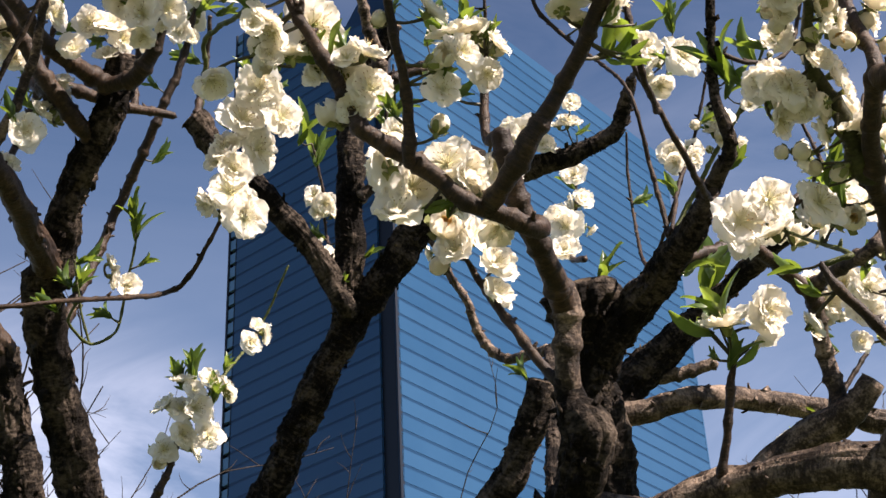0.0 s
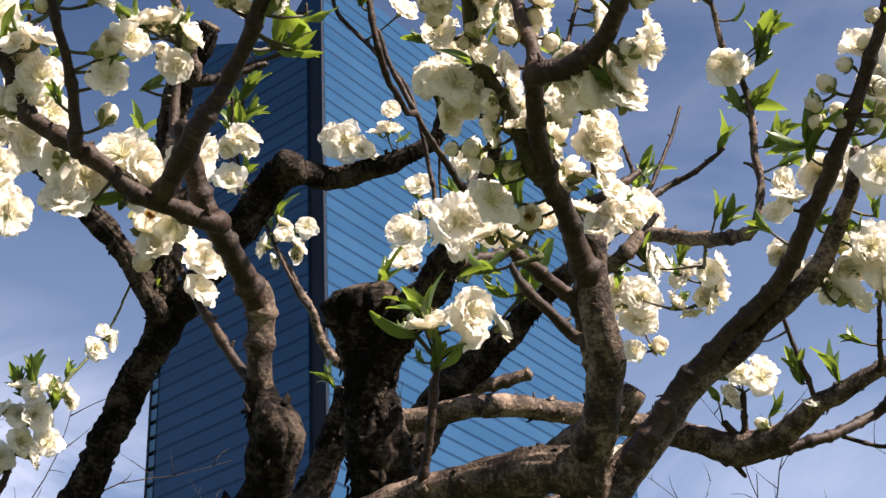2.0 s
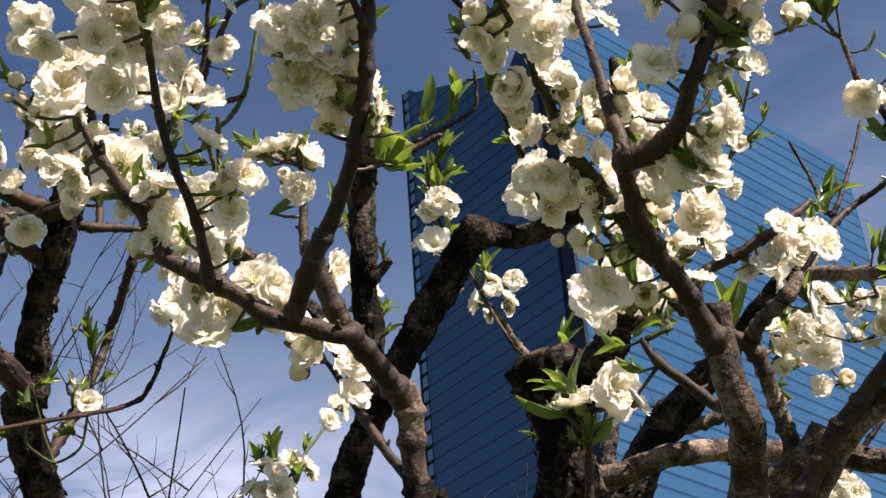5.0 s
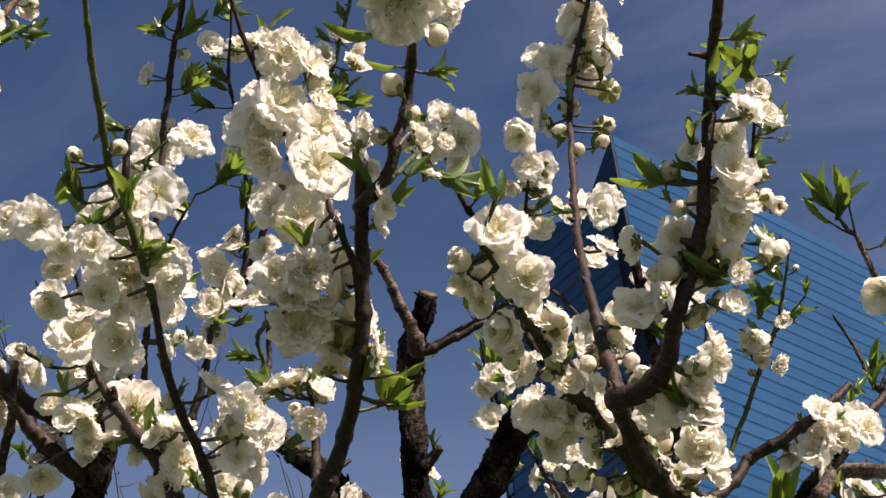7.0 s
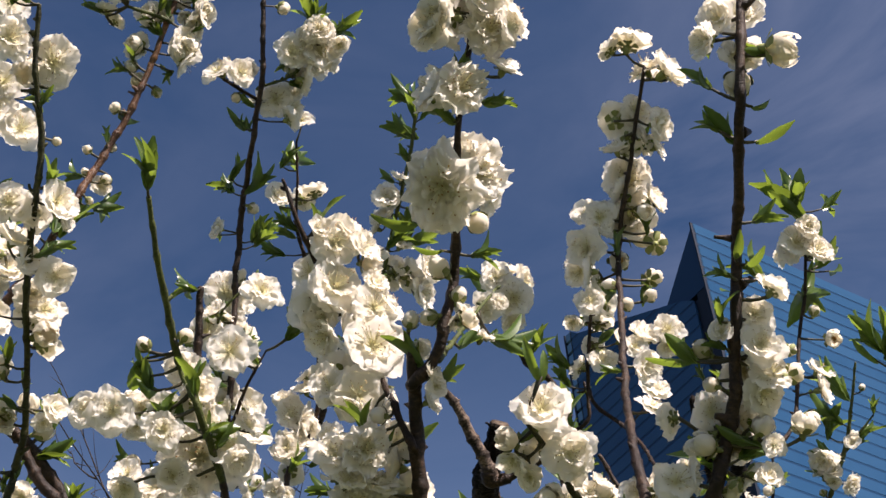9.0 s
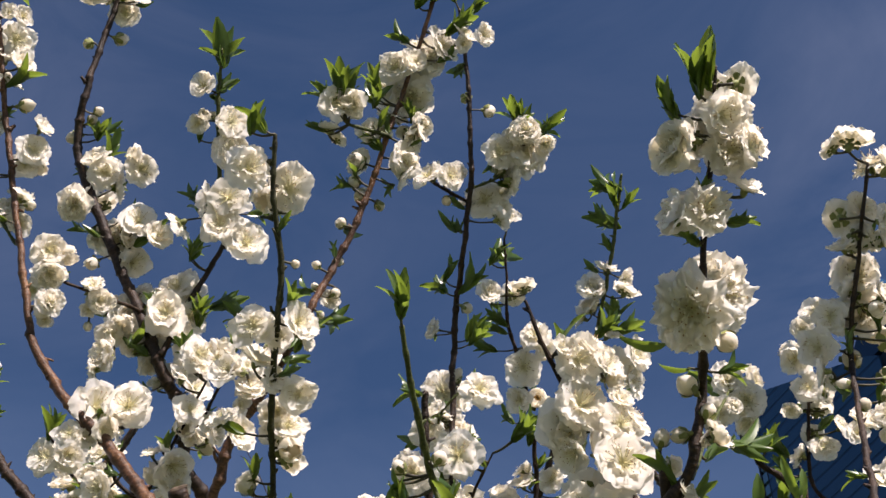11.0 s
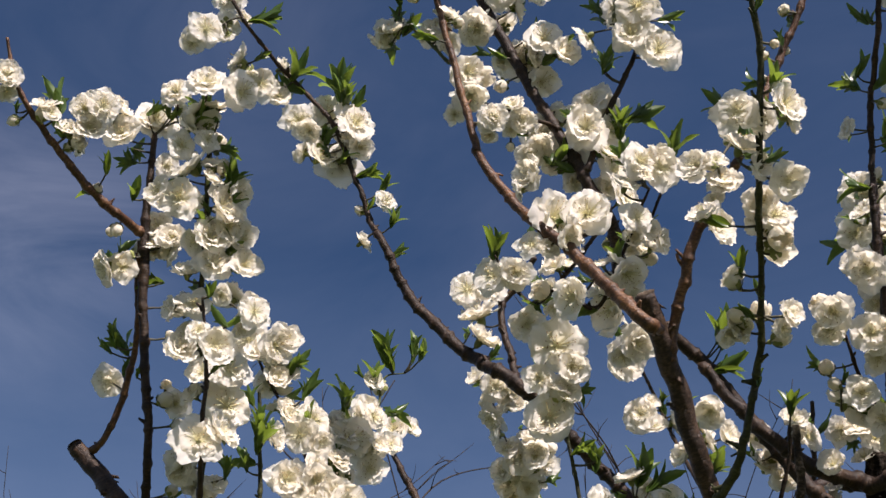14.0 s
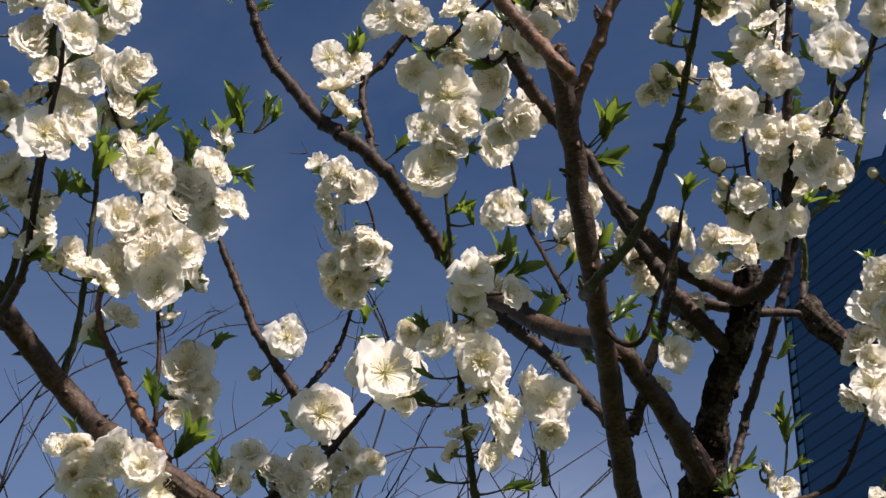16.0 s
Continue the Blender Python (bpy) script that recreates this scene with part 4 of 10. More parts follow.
limb("middle", "A7d", [(0.596, 1.507, 2.296, 0.0030), (0.597, 1.511, 2.288, 0.0028), (0.642, 1.517, 2.277, 0.0026), (0.673, 1.509, 2.289, 0.0023), (0.694, 1.496, 2.309, 0.0020)])
limb("middle", "A7e", [(0.472, 1.490, 2.274, 0.0053), (0.471, 1.502, 2.268, 0.0050), (0.486, 1.514, 2.249, 0.0023)])
limb("middle", "A7f", [(0.477, 1.490, 2.272, 0.0058), (0.479, 1.484, 2.277, 0.0055), (0.463, 1.474, 2.294, 0.0035)])
limb("middle", "A7g", [(0.479, 1.484, 2.277, 0.0048), (0.486, 1.483, 2.280, 0.0045), (0.484, 1.449, 2.315, 0.0030)])
limb("middle", "A10", [(0.179, 1.237, 2.363, 0.0061), (0.204, 1.254, 2.371, 0.0059), (0.250, 1.279, 2.404, 0.0056), (0.273, 1.286, 2.430, 0.0057), (0.318, 1.276, 2.443, 0.0057), (0.384, 1.300, 2.498, 0.0039)])
limb("middle", "A18", [(0.550, 1.421, 2.281, 0.0036), (0.551, 1.421, 2.282, 0.0034), (0.528, 1.386, 2.339, 0.0026), (0.511, 1.361, 2.379, 0.0020)])
limb("middle", "A19", [(0.608, 1.382, 2.300, 0.0035), (0.608, 1.376, 2.295, 0.0033), (0.591, 1.299, 2.306, 0.0026), (0.579, 1.236, 2.313, 0.0018)])
limb("middle", "A20", [(0.421, 0.859, 2.128, 0.0031), (0.459, 0.923, 2.156, 0.0033), (0.507, 1.009, 2.206, 0.0032), (0.546, 1.026, 2.215, 0.0033), (0.585, 1.051, 2.230, 0.0031), (0.617, 1.050, 2.232, 0.0023)])
limb("middle", "B15", [(0.214, 1.160, 2.390, 0.0041), (0.206, 1.154, 2.369, 0.0039), (0.167, 1.056, 2.371, 0.0029), (0.141, 1.026, 2.417, 0.0026), (0.127, 1.005, 2.450, 0.0020)])
limb("middle", "B16", [(0.181, 1.233, 2.363, 0.0033), (0.178, 1.236, 2.369, 0.0032), (0.168, 1.232, 2.467, 0.0026), (0.152, 1.207, 2.544, 0.0021), (0.113, 1.308, 2.690, 0.0026), (0.074, 1.299, 2.752, 0.0028), (0.098, 1.255, 2.831, 0.0023), (0.118, 1.218, 2.873, 0.0017)])
limb("back", "A6", [(-0.389, 1.949, 2.331, 0.0237), (-0.312, 1.887, 2.429, 0.0230), (-0.249, 1.824, 2.527, 0.0223), (-0.187, 1.769, 2.613, 0.0215), (-0.110, 1.718, 2.692, 0.0215), (-0.044, 1.673, 2.762, 0.0223), (-0.002, 1.637, 2.780, 0.0235)])
limb("back", "A6b", [(-0.013, 1.646, 2.776, 0.0173), (-0.013, 1.649, 2.780, 0.0165), (0.054, 1.688, 2.791, 0.0153), (0.115, 1.664, 2.791, 0.0130), (0.184, 1.638, 2.811, 0.0108), (0.208, 1.582, 2.851, 0.0072)])
limb("back", "A6c", [(-0.183, 1.767, 2.616, 0.0194), (-0.190, 1.765, 2.619, 0.0209), (-0.173, 1.678, 2.757, 0.0179), (-0.169, 1.658, 2.882, 0.0184), (-0.133, 1.567, 2.889, 0.0171), (-0.099, 1.527, 2.928, 0.0133)])
limb("back", "A6d", [(-0.152, 1.617, 2.885, 0.0055), (-0.142, 1.621, 2.904, 0.0053), (-0.095, 1.590, 2.896, 0.0042), (-0.028, 1.578, 2.912, 0.0036), (0.013, 1.569, 2.925, 0.0032), (0.021, 1.557, 2.945, 0.0027), (0.023, 1.541, 2.970, 0.0022)])
limb("back", "A6e", [(-0.173, 1.678, 2.757, 0.0099), (-0.163, 1.678, 2.757, 0.0094), (-0.135, 1.666, 2.775, 0.0063)])
limb("back", "D6", [(-0.115, 1.525, 2.834, 0.0066), (-0.118, 1.513, 2.847, 0.0088), (-0.133, 1.459, 2.906, 0.0063), (-0.151, 1.423, 2.941, 0.0044)])
limb("back", "D6b", [(-0.118, 1.513, 2.847, 0.0079), (-0.119, 1.525, 2.833, 0.0076), (-0.072, 1.527, 2.844, 0.0057), (-0.026, 1.526, 2.857, 0.0041)])
limb("back", "B3", [(-0.188, 1.754, 2.637, 0.0166), (-0.188, 1.718, 2.617, 0.0158), (-0.207, 1.693, 2.656, 0.0151), (-0.261, 1.650, 2.721, 0.0151), (-0.329, 1.606, 2.786, 0.0151), (-0.369, 1.576, 2.831, 0.0187)])
limb("back", "B5", [(-0.369, 1.576, 2.831, 0.0059), (-0.366, 1.576, 2.832, 0.0057), (-0.367, 1.622, 2.945, 0.0046), (-0.354, 1.581, 3.011, 0.0033)])
limb("back", "A8", [(0.087, 1.803, 2.363, 0.0287), (0.152, 1.792, 2.473, 0.0266), (0.197, 1.781, 2.527, 0.0255), (0.249, 1.758, 2.562, 0.0212), (0.286, 1.741, 2.589, 0.0156), (0.350, 1.640, 2.604, 0.0112), (0.411, 1.529, 2.603, 0.0075)])
limb("back", "A8s", [(0.203, 1.778, 2.531, 0.0098), (0.218, 1.787, 2.517, 0.0093), (0.290, 1.780, 2.526, 0.0075)])
limb("back", "B14", [(-0.017, 1.778, 2.345, 0.0205), (0.010, 1.761, 2.374, 0.0188), (0.039, 1.732, 2.420, 0.0191), (0.060, 1.698, 2.476, 0.0157)])
limb("back", "A16", [(0.411, 1.529, 2.603, 0.0057), (0.458, 1.556, 2.653, 0.0047), (0.498, 1.536, 2.665, 0.0037), (0.530, 1.514, 2.680, 0.0026)])
limb("back", "A15", [(0.430, 1.559, 2.654, 0.0031), (0.441, 1.554, 2.656, 0.0032), (0.473, 1.569, 2.726, 0.0027), (0.501, 1.582, 2.798, 0.0021)])
limb("back", "A15c", [(0.441, 1.554, 2.656, 0.0029), (0.431, 1.557, 2.651, 0.0035), (0.422, 1.586, 2.737, 0.0027), (0.408, 1.572, 2.779, 0.0021)])
limb("back", "TW", [(0.101, 2.278, 2.833, 0.0089), (0.058, 2.334, 2.855, 0.0088), (0.019, 2.369, 2.873, 0.0084), (-0.017, 2.365, 2.917, 0.0085), (-0.039, 2.326, 2.973, 0.0072), (-0.065, 2.315, 3.022, 0.0065), (-0.095, 2.280, 3.071, 0.0047)])
limb("back", "B18", [(-0.627, 2.510, 2.693, 0.0086), (-0.596, 2.497, 2.751, 0.0065), (-0.578, 2.480, 2.798, 0.0052), (-0.538, 2.433, 2.873, 0.0035)])
limb("back", "B18b", [(-0.558, 2.457, 2.836, 0.0039), (-0.557, 2.457, 2.835, 0.0039), (-0.488, 2.459, 2.929, 0.0031), (-0.436, 2.505, 3.046, 0.0027), (-0.374, 2.445, 3.143, 0.0023)])
limb("left", "B1", [(-0.391, 1.411, 2.158, 0.0264), (-0.412, 1.368, 2.225, 0.0215), (-0.427, 1.287, 2.315, 0.0198), (-0.424, 1.220, 2.383, 0.0195)])
limb("left", "B1b", [(-0.419, 1.226, 2.373, 0.0200), (-0.383, 1.165, 2.434, 0.0145), (-0.347, 1.119, 2.470, 0.0148), (-0.328, 1.098, 2.504, 0.0162), (-0.322, 1.083, 2.527, 0.0121)])
limb("left", "H7", [(-0.415, 1.215, 2.381, 0.0133), (-0.410, 1.116, 2.376, 0.0117), (-0.416, 1.049, 2.384, 0.0100), (-0.425, 0.982, 2.390, 0.0089), (-0.482, 1.003, 2.431, 0.0097), (-0.524, 1.008, 2.465, 0.0095), (-0.565, 1.011, 2.503, 0.0083)])
limb("left", "H5b", [(-0.346, 1.071, 2.494, 0.0074), (-0.326, 1.069, 2.481, 0.0076), (-0.296, 1.054, 2.480, 0.0077), (-0.274, 1.027, 2.507, 0.0055), (-0.257, 0.984, 2.550, 0.0049), (-0.236, 0.923, 2.631, 0.0040), (-0.218, 0.886, 2.684, 0.0033)])
limb("left", "H9", [(-0.353, 1.127, 2.466, 0.0078), (-0.367, 1.100, 2.469, 0.0086), (-0.390, 1.065, 2.495, 0.0080), (-0.427, 1.027, 2.564, 0.0070), (-0.448, 0.973, 2.614, 0.0066), (-0.482, 0.867, 2.656, 0.0069), (-0.468, 0.824, 2.699, 0.0066), (-0.471, 0.771, 2.739, 0.0062), (-0.496, 0.747, 2.814, 0.0055), (-0.522, 0.697, 2.908, 0.0057), (-0.542, 0.657, 2.998, 0.0050), (-0.515, 0.620, 3.055, 0.0041), (-0.476, 0.593, 3.150, 0.0033), (-0.437, 0.554, 3.200, 0.0023)])
limb("left", "H9b", [(-0.331, 1.102, 2.498, 0.0081), (-0.352, 1.058, 2.492, 0.0083), (-0.377, 1.024, 2.500, 0.0071), (-0.412, 0.984, 2.541, 0.0064), (-0.441, 0.939, 2.592, 0.0053)])
limb("left", "G3", [(-0.442, 1.187, 2.278, 0.0141), (-0.460, 1.119, 2.311, 0.0115), (-0.442, 1.022, 2.367, 0.0104), (-0.409, 0.880, 2.386, 0.0092), (-0.397, 0.805, 2.446, 0.0091), (-0.390, 0.762, 2.482, 0.0093), (-0.384, 0.726, 2.510, 0.0089)])
limb("left", "G3b", [(-0.363, 0.709, 2.448, 0.0041), (-0.367, 0.684, 2.446, 0.0060), (-0.420, 0.654, 2.528, 0.0051), (-0.455, 0.628, 2.573, 0.0046), (-0.480, 0.600, 2.627, 0.0041), (-0.479, 0.591, 2.644, 0.0036), (-0.482, 0.553, 2.727, 0.0033), (-0.481, 0.516, 2.798, 0.0031), (-0.478, 0.489, 2.848, 0.0028), (-0.462, 0.423, 2.950, 0.0021), (-0.443, 0.385, 2.989, 0.0016)])
limb("left", "F4", [(-0.409, 0.880, 2.386, 0.0053), (-0.408, 0.858, 2.358, 0.0050), (-0.384, 0.820, 2.339, 0.0048), (-0.338, 0.786, 2.355, 0.0039), (-0.297, 0.747, 2.407, 0.0033), (-0.277, 0.721, 2.433, 0.0029), (-0.225, 0.625, 2.484, 0.0029), (-0.188, 0.569, 2.547, 0.0029), (-0.172, 0.524, 2.590, 0.0025), (-0.154, 0.491, 2.625, 0.0019)])
limb("left", "F5", [(-0.390, 0.775, 2.469, 0.0057), (-0.381, 0.765, 2.485, 0.0054), (-0.357, 0.746, 2.519, 0.0054), (-0.339, 0.730, 2.545, 0.0054), (-0.322, 0.723, 2.564, 0.0052), (-0.307, 0.721, 2.575, 0.0049), (-0.289, 0.715, 2.592, 0.0044), (-0.257, 0.702, 2.626, 0.0036), (-0.223, 0.699, 2.687, 0.0037), (-0.182, 0.685, 2.746, 0.0032), (-0.138, 0.657, 2.816, 0.0027), (-0.084, 0.626, 2.909, 0.0023), (-0.054, 0.597, 2.947, 0.0017)])
limb("left", "F5b", [(-0.146, 0.662, 2.805, 0.0024), (-0.142, 0.657, 2.801, 0.0022), (-0.171, 0.632, 2.806, 0.0017)])
limb("left", "F6", [(-0.341, 1.196, 2.554, 0.0043), (-0.341, 1.194, 2.583, 0.0041), (-0.333, 1.175, 2.637, 0.0040), (-0.285, 1.087, 2.767, 0.0038), (-0.246, 1.018, 2.904, 0.0038), (-0.196, 0.945, 2.957, 0.0034), (-0.166, 0.904, 3.018, 0.0032), (-0.137, 0.839, 3.097, 0.0028), (-0.122, 0.788, 3.173, 0.0021)])
limb("left", "F6b", [(-0.179, 0.921, 2.993, 0.0027), (-0.180, 0.925, 2.995, 0.0025), (-0.205, 0.885, 3.000, 0.0020)])
limb("left", "G2", [(-0.473, 1.153, 2.394, 0.0062), (-0.509, 1.156, 2.452, 0.0060), (-0.560, 1.141, 2.521, 0.0062), (-0.609, 1.130, 2.569, 0.0068), (-0.656, 1.107, 2.634, 0.0074), (-0.694, 0.990, 2.699, 0.0082), (-0.756, 0.962, 2.756, 0.0075), (-0.805, 0.911, 2.830, 0.0062), (-0.818, 0.865, 2.893, 0.0048), (-0.839, 0.863, 2.935, 0.0038), (-0.843, 0.834, 2.982, 0.0033), (-0.854, 0.784, 3.057, 0.0031), (-0.881, 0.743, 3.104, 0.0029), (-0.888, 0.655, 3.129, 0.0025), (-0.893, 0.605, 3.166, 0.0020)])
limb("left", "G2b", [(-0.710, 0.983, 2.713, 0.0053), (-0.709, 1.004, 2.721, 0.0051), (-0.732, 0.998, 2.833, 0.0048), (-0.707, 0.998, 2.866, 0.0046), (-0.678, 0.992, 2.893, 0.0038)])
limb("side", "H1", [(-0.712, 0.911, 2.208, 0.0136), (-0.779, 0.870, 2.248, 0.0125), (-0.822, 0.837, 2.277, 0.0113), (-0.882, 0.801, 2.332, 0.0106), (-0.919, 0.679, 2.408, 0.0097), (-0.971, 0.644, 2.479, 0.0090), (-0.995, 0.621, 2.513, 0.0086)])
limb("side", "G1b", [(-0.930, 0.672, 2.423, 0.0052), (-0.927, 0.672, 2.423, 0.0050), (-0.892, 0.629, 2.488, 0.0046), (-0.883, 0.593, 2.573, 0.0051), (-0.861, 0.545, 2.679, 0.0052), (-0.834, 0.507, 2.779, 0.0031)])
limb("side", "G1c", [(-0.861, 0.545, 2.679, 0.0047), (-0.863, 0.543, 2.680, 0.0052), (-0.859, 0.461, 2.680, 0.0047), (-0.867, 0.407, 2.709, 0.0038), (-0.867, 0.355, 2.741, 0.0027), (-0.859, 0.326, 2.774, 0.0017)])
limb("side", "G1d", [(-0.985, 0.630, 2.506, 0.0045), (-0.976, 0.633, 2.510, 0.0042), (-0.959, 0.632, 2.523, 0.0039), (-0.939, 0.623, 2.546, 0.0039), (-0.919, 0.610, 2.574, 0.0037), (-0.900, 0.592, 2.605, 0.0034), (-0.885, 0.568, 2.640, 0.0031), (-0.867, 0.546, 2.674, 0.0028)])
limb("side", "G6", [(-0.908, 0.714, 2.386, 0.0039), (-0.880, 0.703, 2.383, 0.0037), (-0.832, 0.651, 2.466, 0.0034), (-0.810, 0.623, 2.507, 0.0034), (-0.787, 0.574, 2.568, 0.0032), (-0.734, 0.499, 2.705, 0.0024)])
limb("side", "H2", [(-0.806, 0.849, 2.266, 0.0066), (-0.808, 0.868, 2.283, 0.0063), (-0.862, 0.869, 2.363, 0.0052), (-0.896, 0.845, 2.436, 0.0034), (-0.893, 0.828, 2.488, 0.0025)])
limb("side", "H3", [(-0.918, 1.337, 2.577, 0.0069), (-0.938, 1.290, 2.619, 0.0064), (-0.985, 1.238, 2.699, 0.0055), (-1.023, 1.206, 2.794, 0.0051), (-1.041, 1.183, 2.843, 0.0036)])
limb("side", "H4", [(-0.949, 1.277, 2.639, 0.0050), (-0.956, 1.291, 2.641, 0.0048), (-0.964, 1.315, 2.655, 0.0045), (-0.978, 1.410, 2.784, 0.0043), (-0.949, 1.389, 2.823, 0.0027)])
limb("left", "H11", [(-0.509, 1.156, 2.452, 0.0045), (-0.504, 1.190, 2.448, 0.0043), (-0.491, 1.223, 2.468, 0.0041), (-0.454, 1.218, 2.576, 0.0038), (-0.413, 1.156, 2.670, 0.0026)])
limb("left", "B2", [(-0.426, 1.273, 2.329, 0.0069), (-0.437, 1.311, 2.351, 0.0065), (-0.440, 1.363, 2.417, 0.0062), (-0.424, 1.397, 2.514, 0.0052), (-0.403, 1.386, 2.569, 0.0053), (-0.357, 1.335, 2.632, 0.0052), (-0.323, 1.305, 2.701, 0.0044), (-0.304, 1.287, 2.767, 0.0029)])
limb("left", "H14", [(-0.527, 0.926, 2.217, 0.0032), (-0.522, 0.884, 2.267, 0.0029), (-0.518, 0.857, 2.316, 0.0027), (-0.515, 0.826, 2.386, 0.0023), (-0.509, 0.784, 2.470, 0.0017)])
limb("side", "H16", [(-0.731, 0.899, 2.220, 0.0058), (-0.732, 0.912, 2.237, 0.0055), (-0.723, 0.934, 2.272, 0.0053), (-0.697, 0.960, 2.322, 0.0040), (-0.648, 0.950, 2.362, 0.0022)])
limb("left", "H17", [(-0.489, 0.979, 2.259, 0.0031), (-0.481, 0.943, 2.304, 0.0023)])
limb("side", "H18", [(-0.840, 0.885, 2.341, 0.0020), (-0.834, 0.877, 2.338, 0.0025), (-0.838, 0.856, 2.440, 0.0022), (-0.855, 0.807, 2.567, 0.0020), (-0.866, 0.736, 2.642, 0.0015)])
limb("side", "H19", [(-0.882, 0.801, 2.332, 0.0048), (-0.884, 0.800, 2.332, 0.0045), (-0.867, 0.784, 2.391, 0.0032), (-0.846, 0.745, 2.481, 0.0026), (-0.827, 0.706, 2.568, 0.0022)])
limb("left", "B4", [(-0.423, 1.049, 2.240, 0.0022), (-0.385, 1.058, 2.247, 0.0022), (-0.342, 1.101, 2.275, 0.0024), (-0.300, 1.204, 2.339, 0.0027), (-0.273, 1.194, 2.355, 0.0027), (-0.244, 1.172, 2.392, 0.0020)])
limb("side", "E3x", [(-0.900, 0.740, 2.370, 0.0055), (-0.897, 0.727, 2.358, 0.0053), (-0.880, 0.703, 2.346, 0.0050), (-0.824, 0.659, 2.348, 0.0039), (-0.760, 0.584, 2.389, 0.0025), (-0.729, 0.544, 2.453, 0.0019), (-0.712, 0.510, 2.502, 0.0014)])
limb("left", "B20", [(-0.379, 1.081, 2.483, 0.0073), (-0.411, 1.109, 2.522, 0.0069), (-0.408, 1.156, 2.558, 0.0066), (-0.359, 1.184, 2.553, 0.0055), (-0.304, 1.219, 2.557, 0.0040)])
limb("left", "B4x", [(-0.244, 1.172, 2.392, 0.0020), (-0.241, 1.179, 2.438, 0.0019), (-0.217, 1.173, 2.485, 0.0017), (-0.200, 1.148, 2.525, 0.0011)])
limb("back", "B21", [(0.150, 1.961, 2.812, 0.0043), (0.144, 2.168, 2.952, 0.0036), (0.164, 2.198, 3.074, 0.0033), (0.165, 2.169, 3.137, 0.0021)])
limb("back", "B23", [(-0.186, 1.747, 2.648, 0.0041), (-0.199, 1.752, 2.656, 0.0039), (-0.217, 1.859, 2.768, 0.0031), (-0.246, 2.003, 2.912, 0.0026), (-0.248, 1.960, 2.980, 0.0026), (-0.259, 1.923, 3.037, 0.0019)])
limb("back", "B24", [(0.208, 1.582, 2.851, 0.0037), (0.216, 1.452, 2.776, 0.0023), (0.231, 1.372, 2.717, 0.0016)])
limb("middle", "B25", [(0.177, 1.235, 2.386, 0.0024), (0.180, 1.224, 2.387, 0.0023), (0.201, 1.287, 2.475, 0.0022), (0.234, 1.376, 2.580, 0.0021), (0.251, 1.366, 2.633, 0.0019), (0.262, 1.343, 2.670, 0.0014)])
limb("front", "A12c", [(0.210, 0.820, 2.091, 0.0022), (0.219, 0.818, 2.093, 0.0020), (0.227, 0.821, 2.099, 0.0020), (0.214, 0.875, 2.146, 0.0014), (0.199, 0.911, 2.182, 0.0011)])
limb("back", "B26", [(-0.055, 1.680, 2.751, 0.0037), (-0.053, 1.708, 2.766, 0.0035), (-0.058, 1.764, 2.804, 0.0033), (-0.147, 2.159, 3.118, 0.0037), (-0.168, 2.209, 3.228, 0.0034), (-0.142, 2.161, 3.304, 0.0030), (-0.140, 2.129, 3.354, 0.0021)])
limb("middle", "A21", [(0.381, 1.059, 2.257, 0.0018), (0.385, 1.061, 2.258, 0.0017), (0.408, 1.194, 2.309, 0.0017), (0.403, 1.218, 2.289, 0.0013)])
limb("back", "A22", [(0.271, 1.845, 2.367, 0.0067), (0.346, 1.869, 2.402, 0.0056), (0.401, 1.863, 2.447, 0.0050), (0.456, 1.852, 2.501, 0.0038), (0.507, 1.847, 2.564, 0.0029)])
limb("middle", "A23", [(0.517, 1.013, 2.208, 0.0023), (0.514, 1.017, 2.212, 0.0022), (0.560, 1.079, 2.281, 0.0021), (0.598, 1.114, 2.356, 0.0020), (0.595, 1.093, 2.408, 0.0019), (0.589, 1.064, 2.454, 0.0014), (0.588, 1.043, 2.488, 0.0010)])
limb("front", "D4c", [(0.088, 0.622, 2.211, 0.0028), (0.088, 0.614, 2.204, 0.0027), (0.078, 0.604, 2.243, 0.0022), (0.062, 0.602, 2.288, 0.0020), (0.046, 0.586, 2.332, 0.0019), (0.041, 0.552, 2.357, 0.0018), (0.039, 0.529, 2.380, 0.0012)])
limb("front", "D4d", [(0.115, 0.587, 2.246, 0.0021), (0.115, 0.592, 2.248, 0.0020), (0.115, 0.601, 2.256, 0.0019), (0.108, 0.701, 2.372, 0.0015), (0.109, 0.793, 2.483, 0.0011)])
limb("middle", "E10", [(0.157, 1.045, 2.388, 0.0026), (0.145, 0.993, 2.358, 0.0028), (0.128, 0.931, 2.369, 0.0031), (0.118, 0.911, 2.458, 0.0029), (0.100, 0.886, 2.477, 0.0029), (0.094, 0.859, 2.502, 0.0025), (0.097, 0.835, 2.527, 0.0016)])
limb("middle", "E13", [(0.214, 1.065, 2.471, 0.0025), (0.248, 1.084, 2.467, 0.0024), (0.292, 1.103, 2.493, 0.0022), (0.323, 1.100, 2.592, 0.0021), (0.344, 1.075, 2.637, 0.0019), (0.357, 1.038, 2.677, 0.0014), (0.359, 1.014, 2.701, 0.0012)])
limb("left", "E6", [(-0.368, 1.610, 2.874, 0.0040), (-0.355, 1.575, 2.912, 0.0037), (-0.346, 1.529, 2.930, 0.0036), (-0.257, 1.410, 2.888, 0.0036), (-0.217, 1.360, 2.992, 0.0034), (-0.185, 1.327, 3.077, 0.0032), (-0.116, 1.249, 3.174, 0.0029), (-0.065, 1.182, 3.255, 0.0022)])
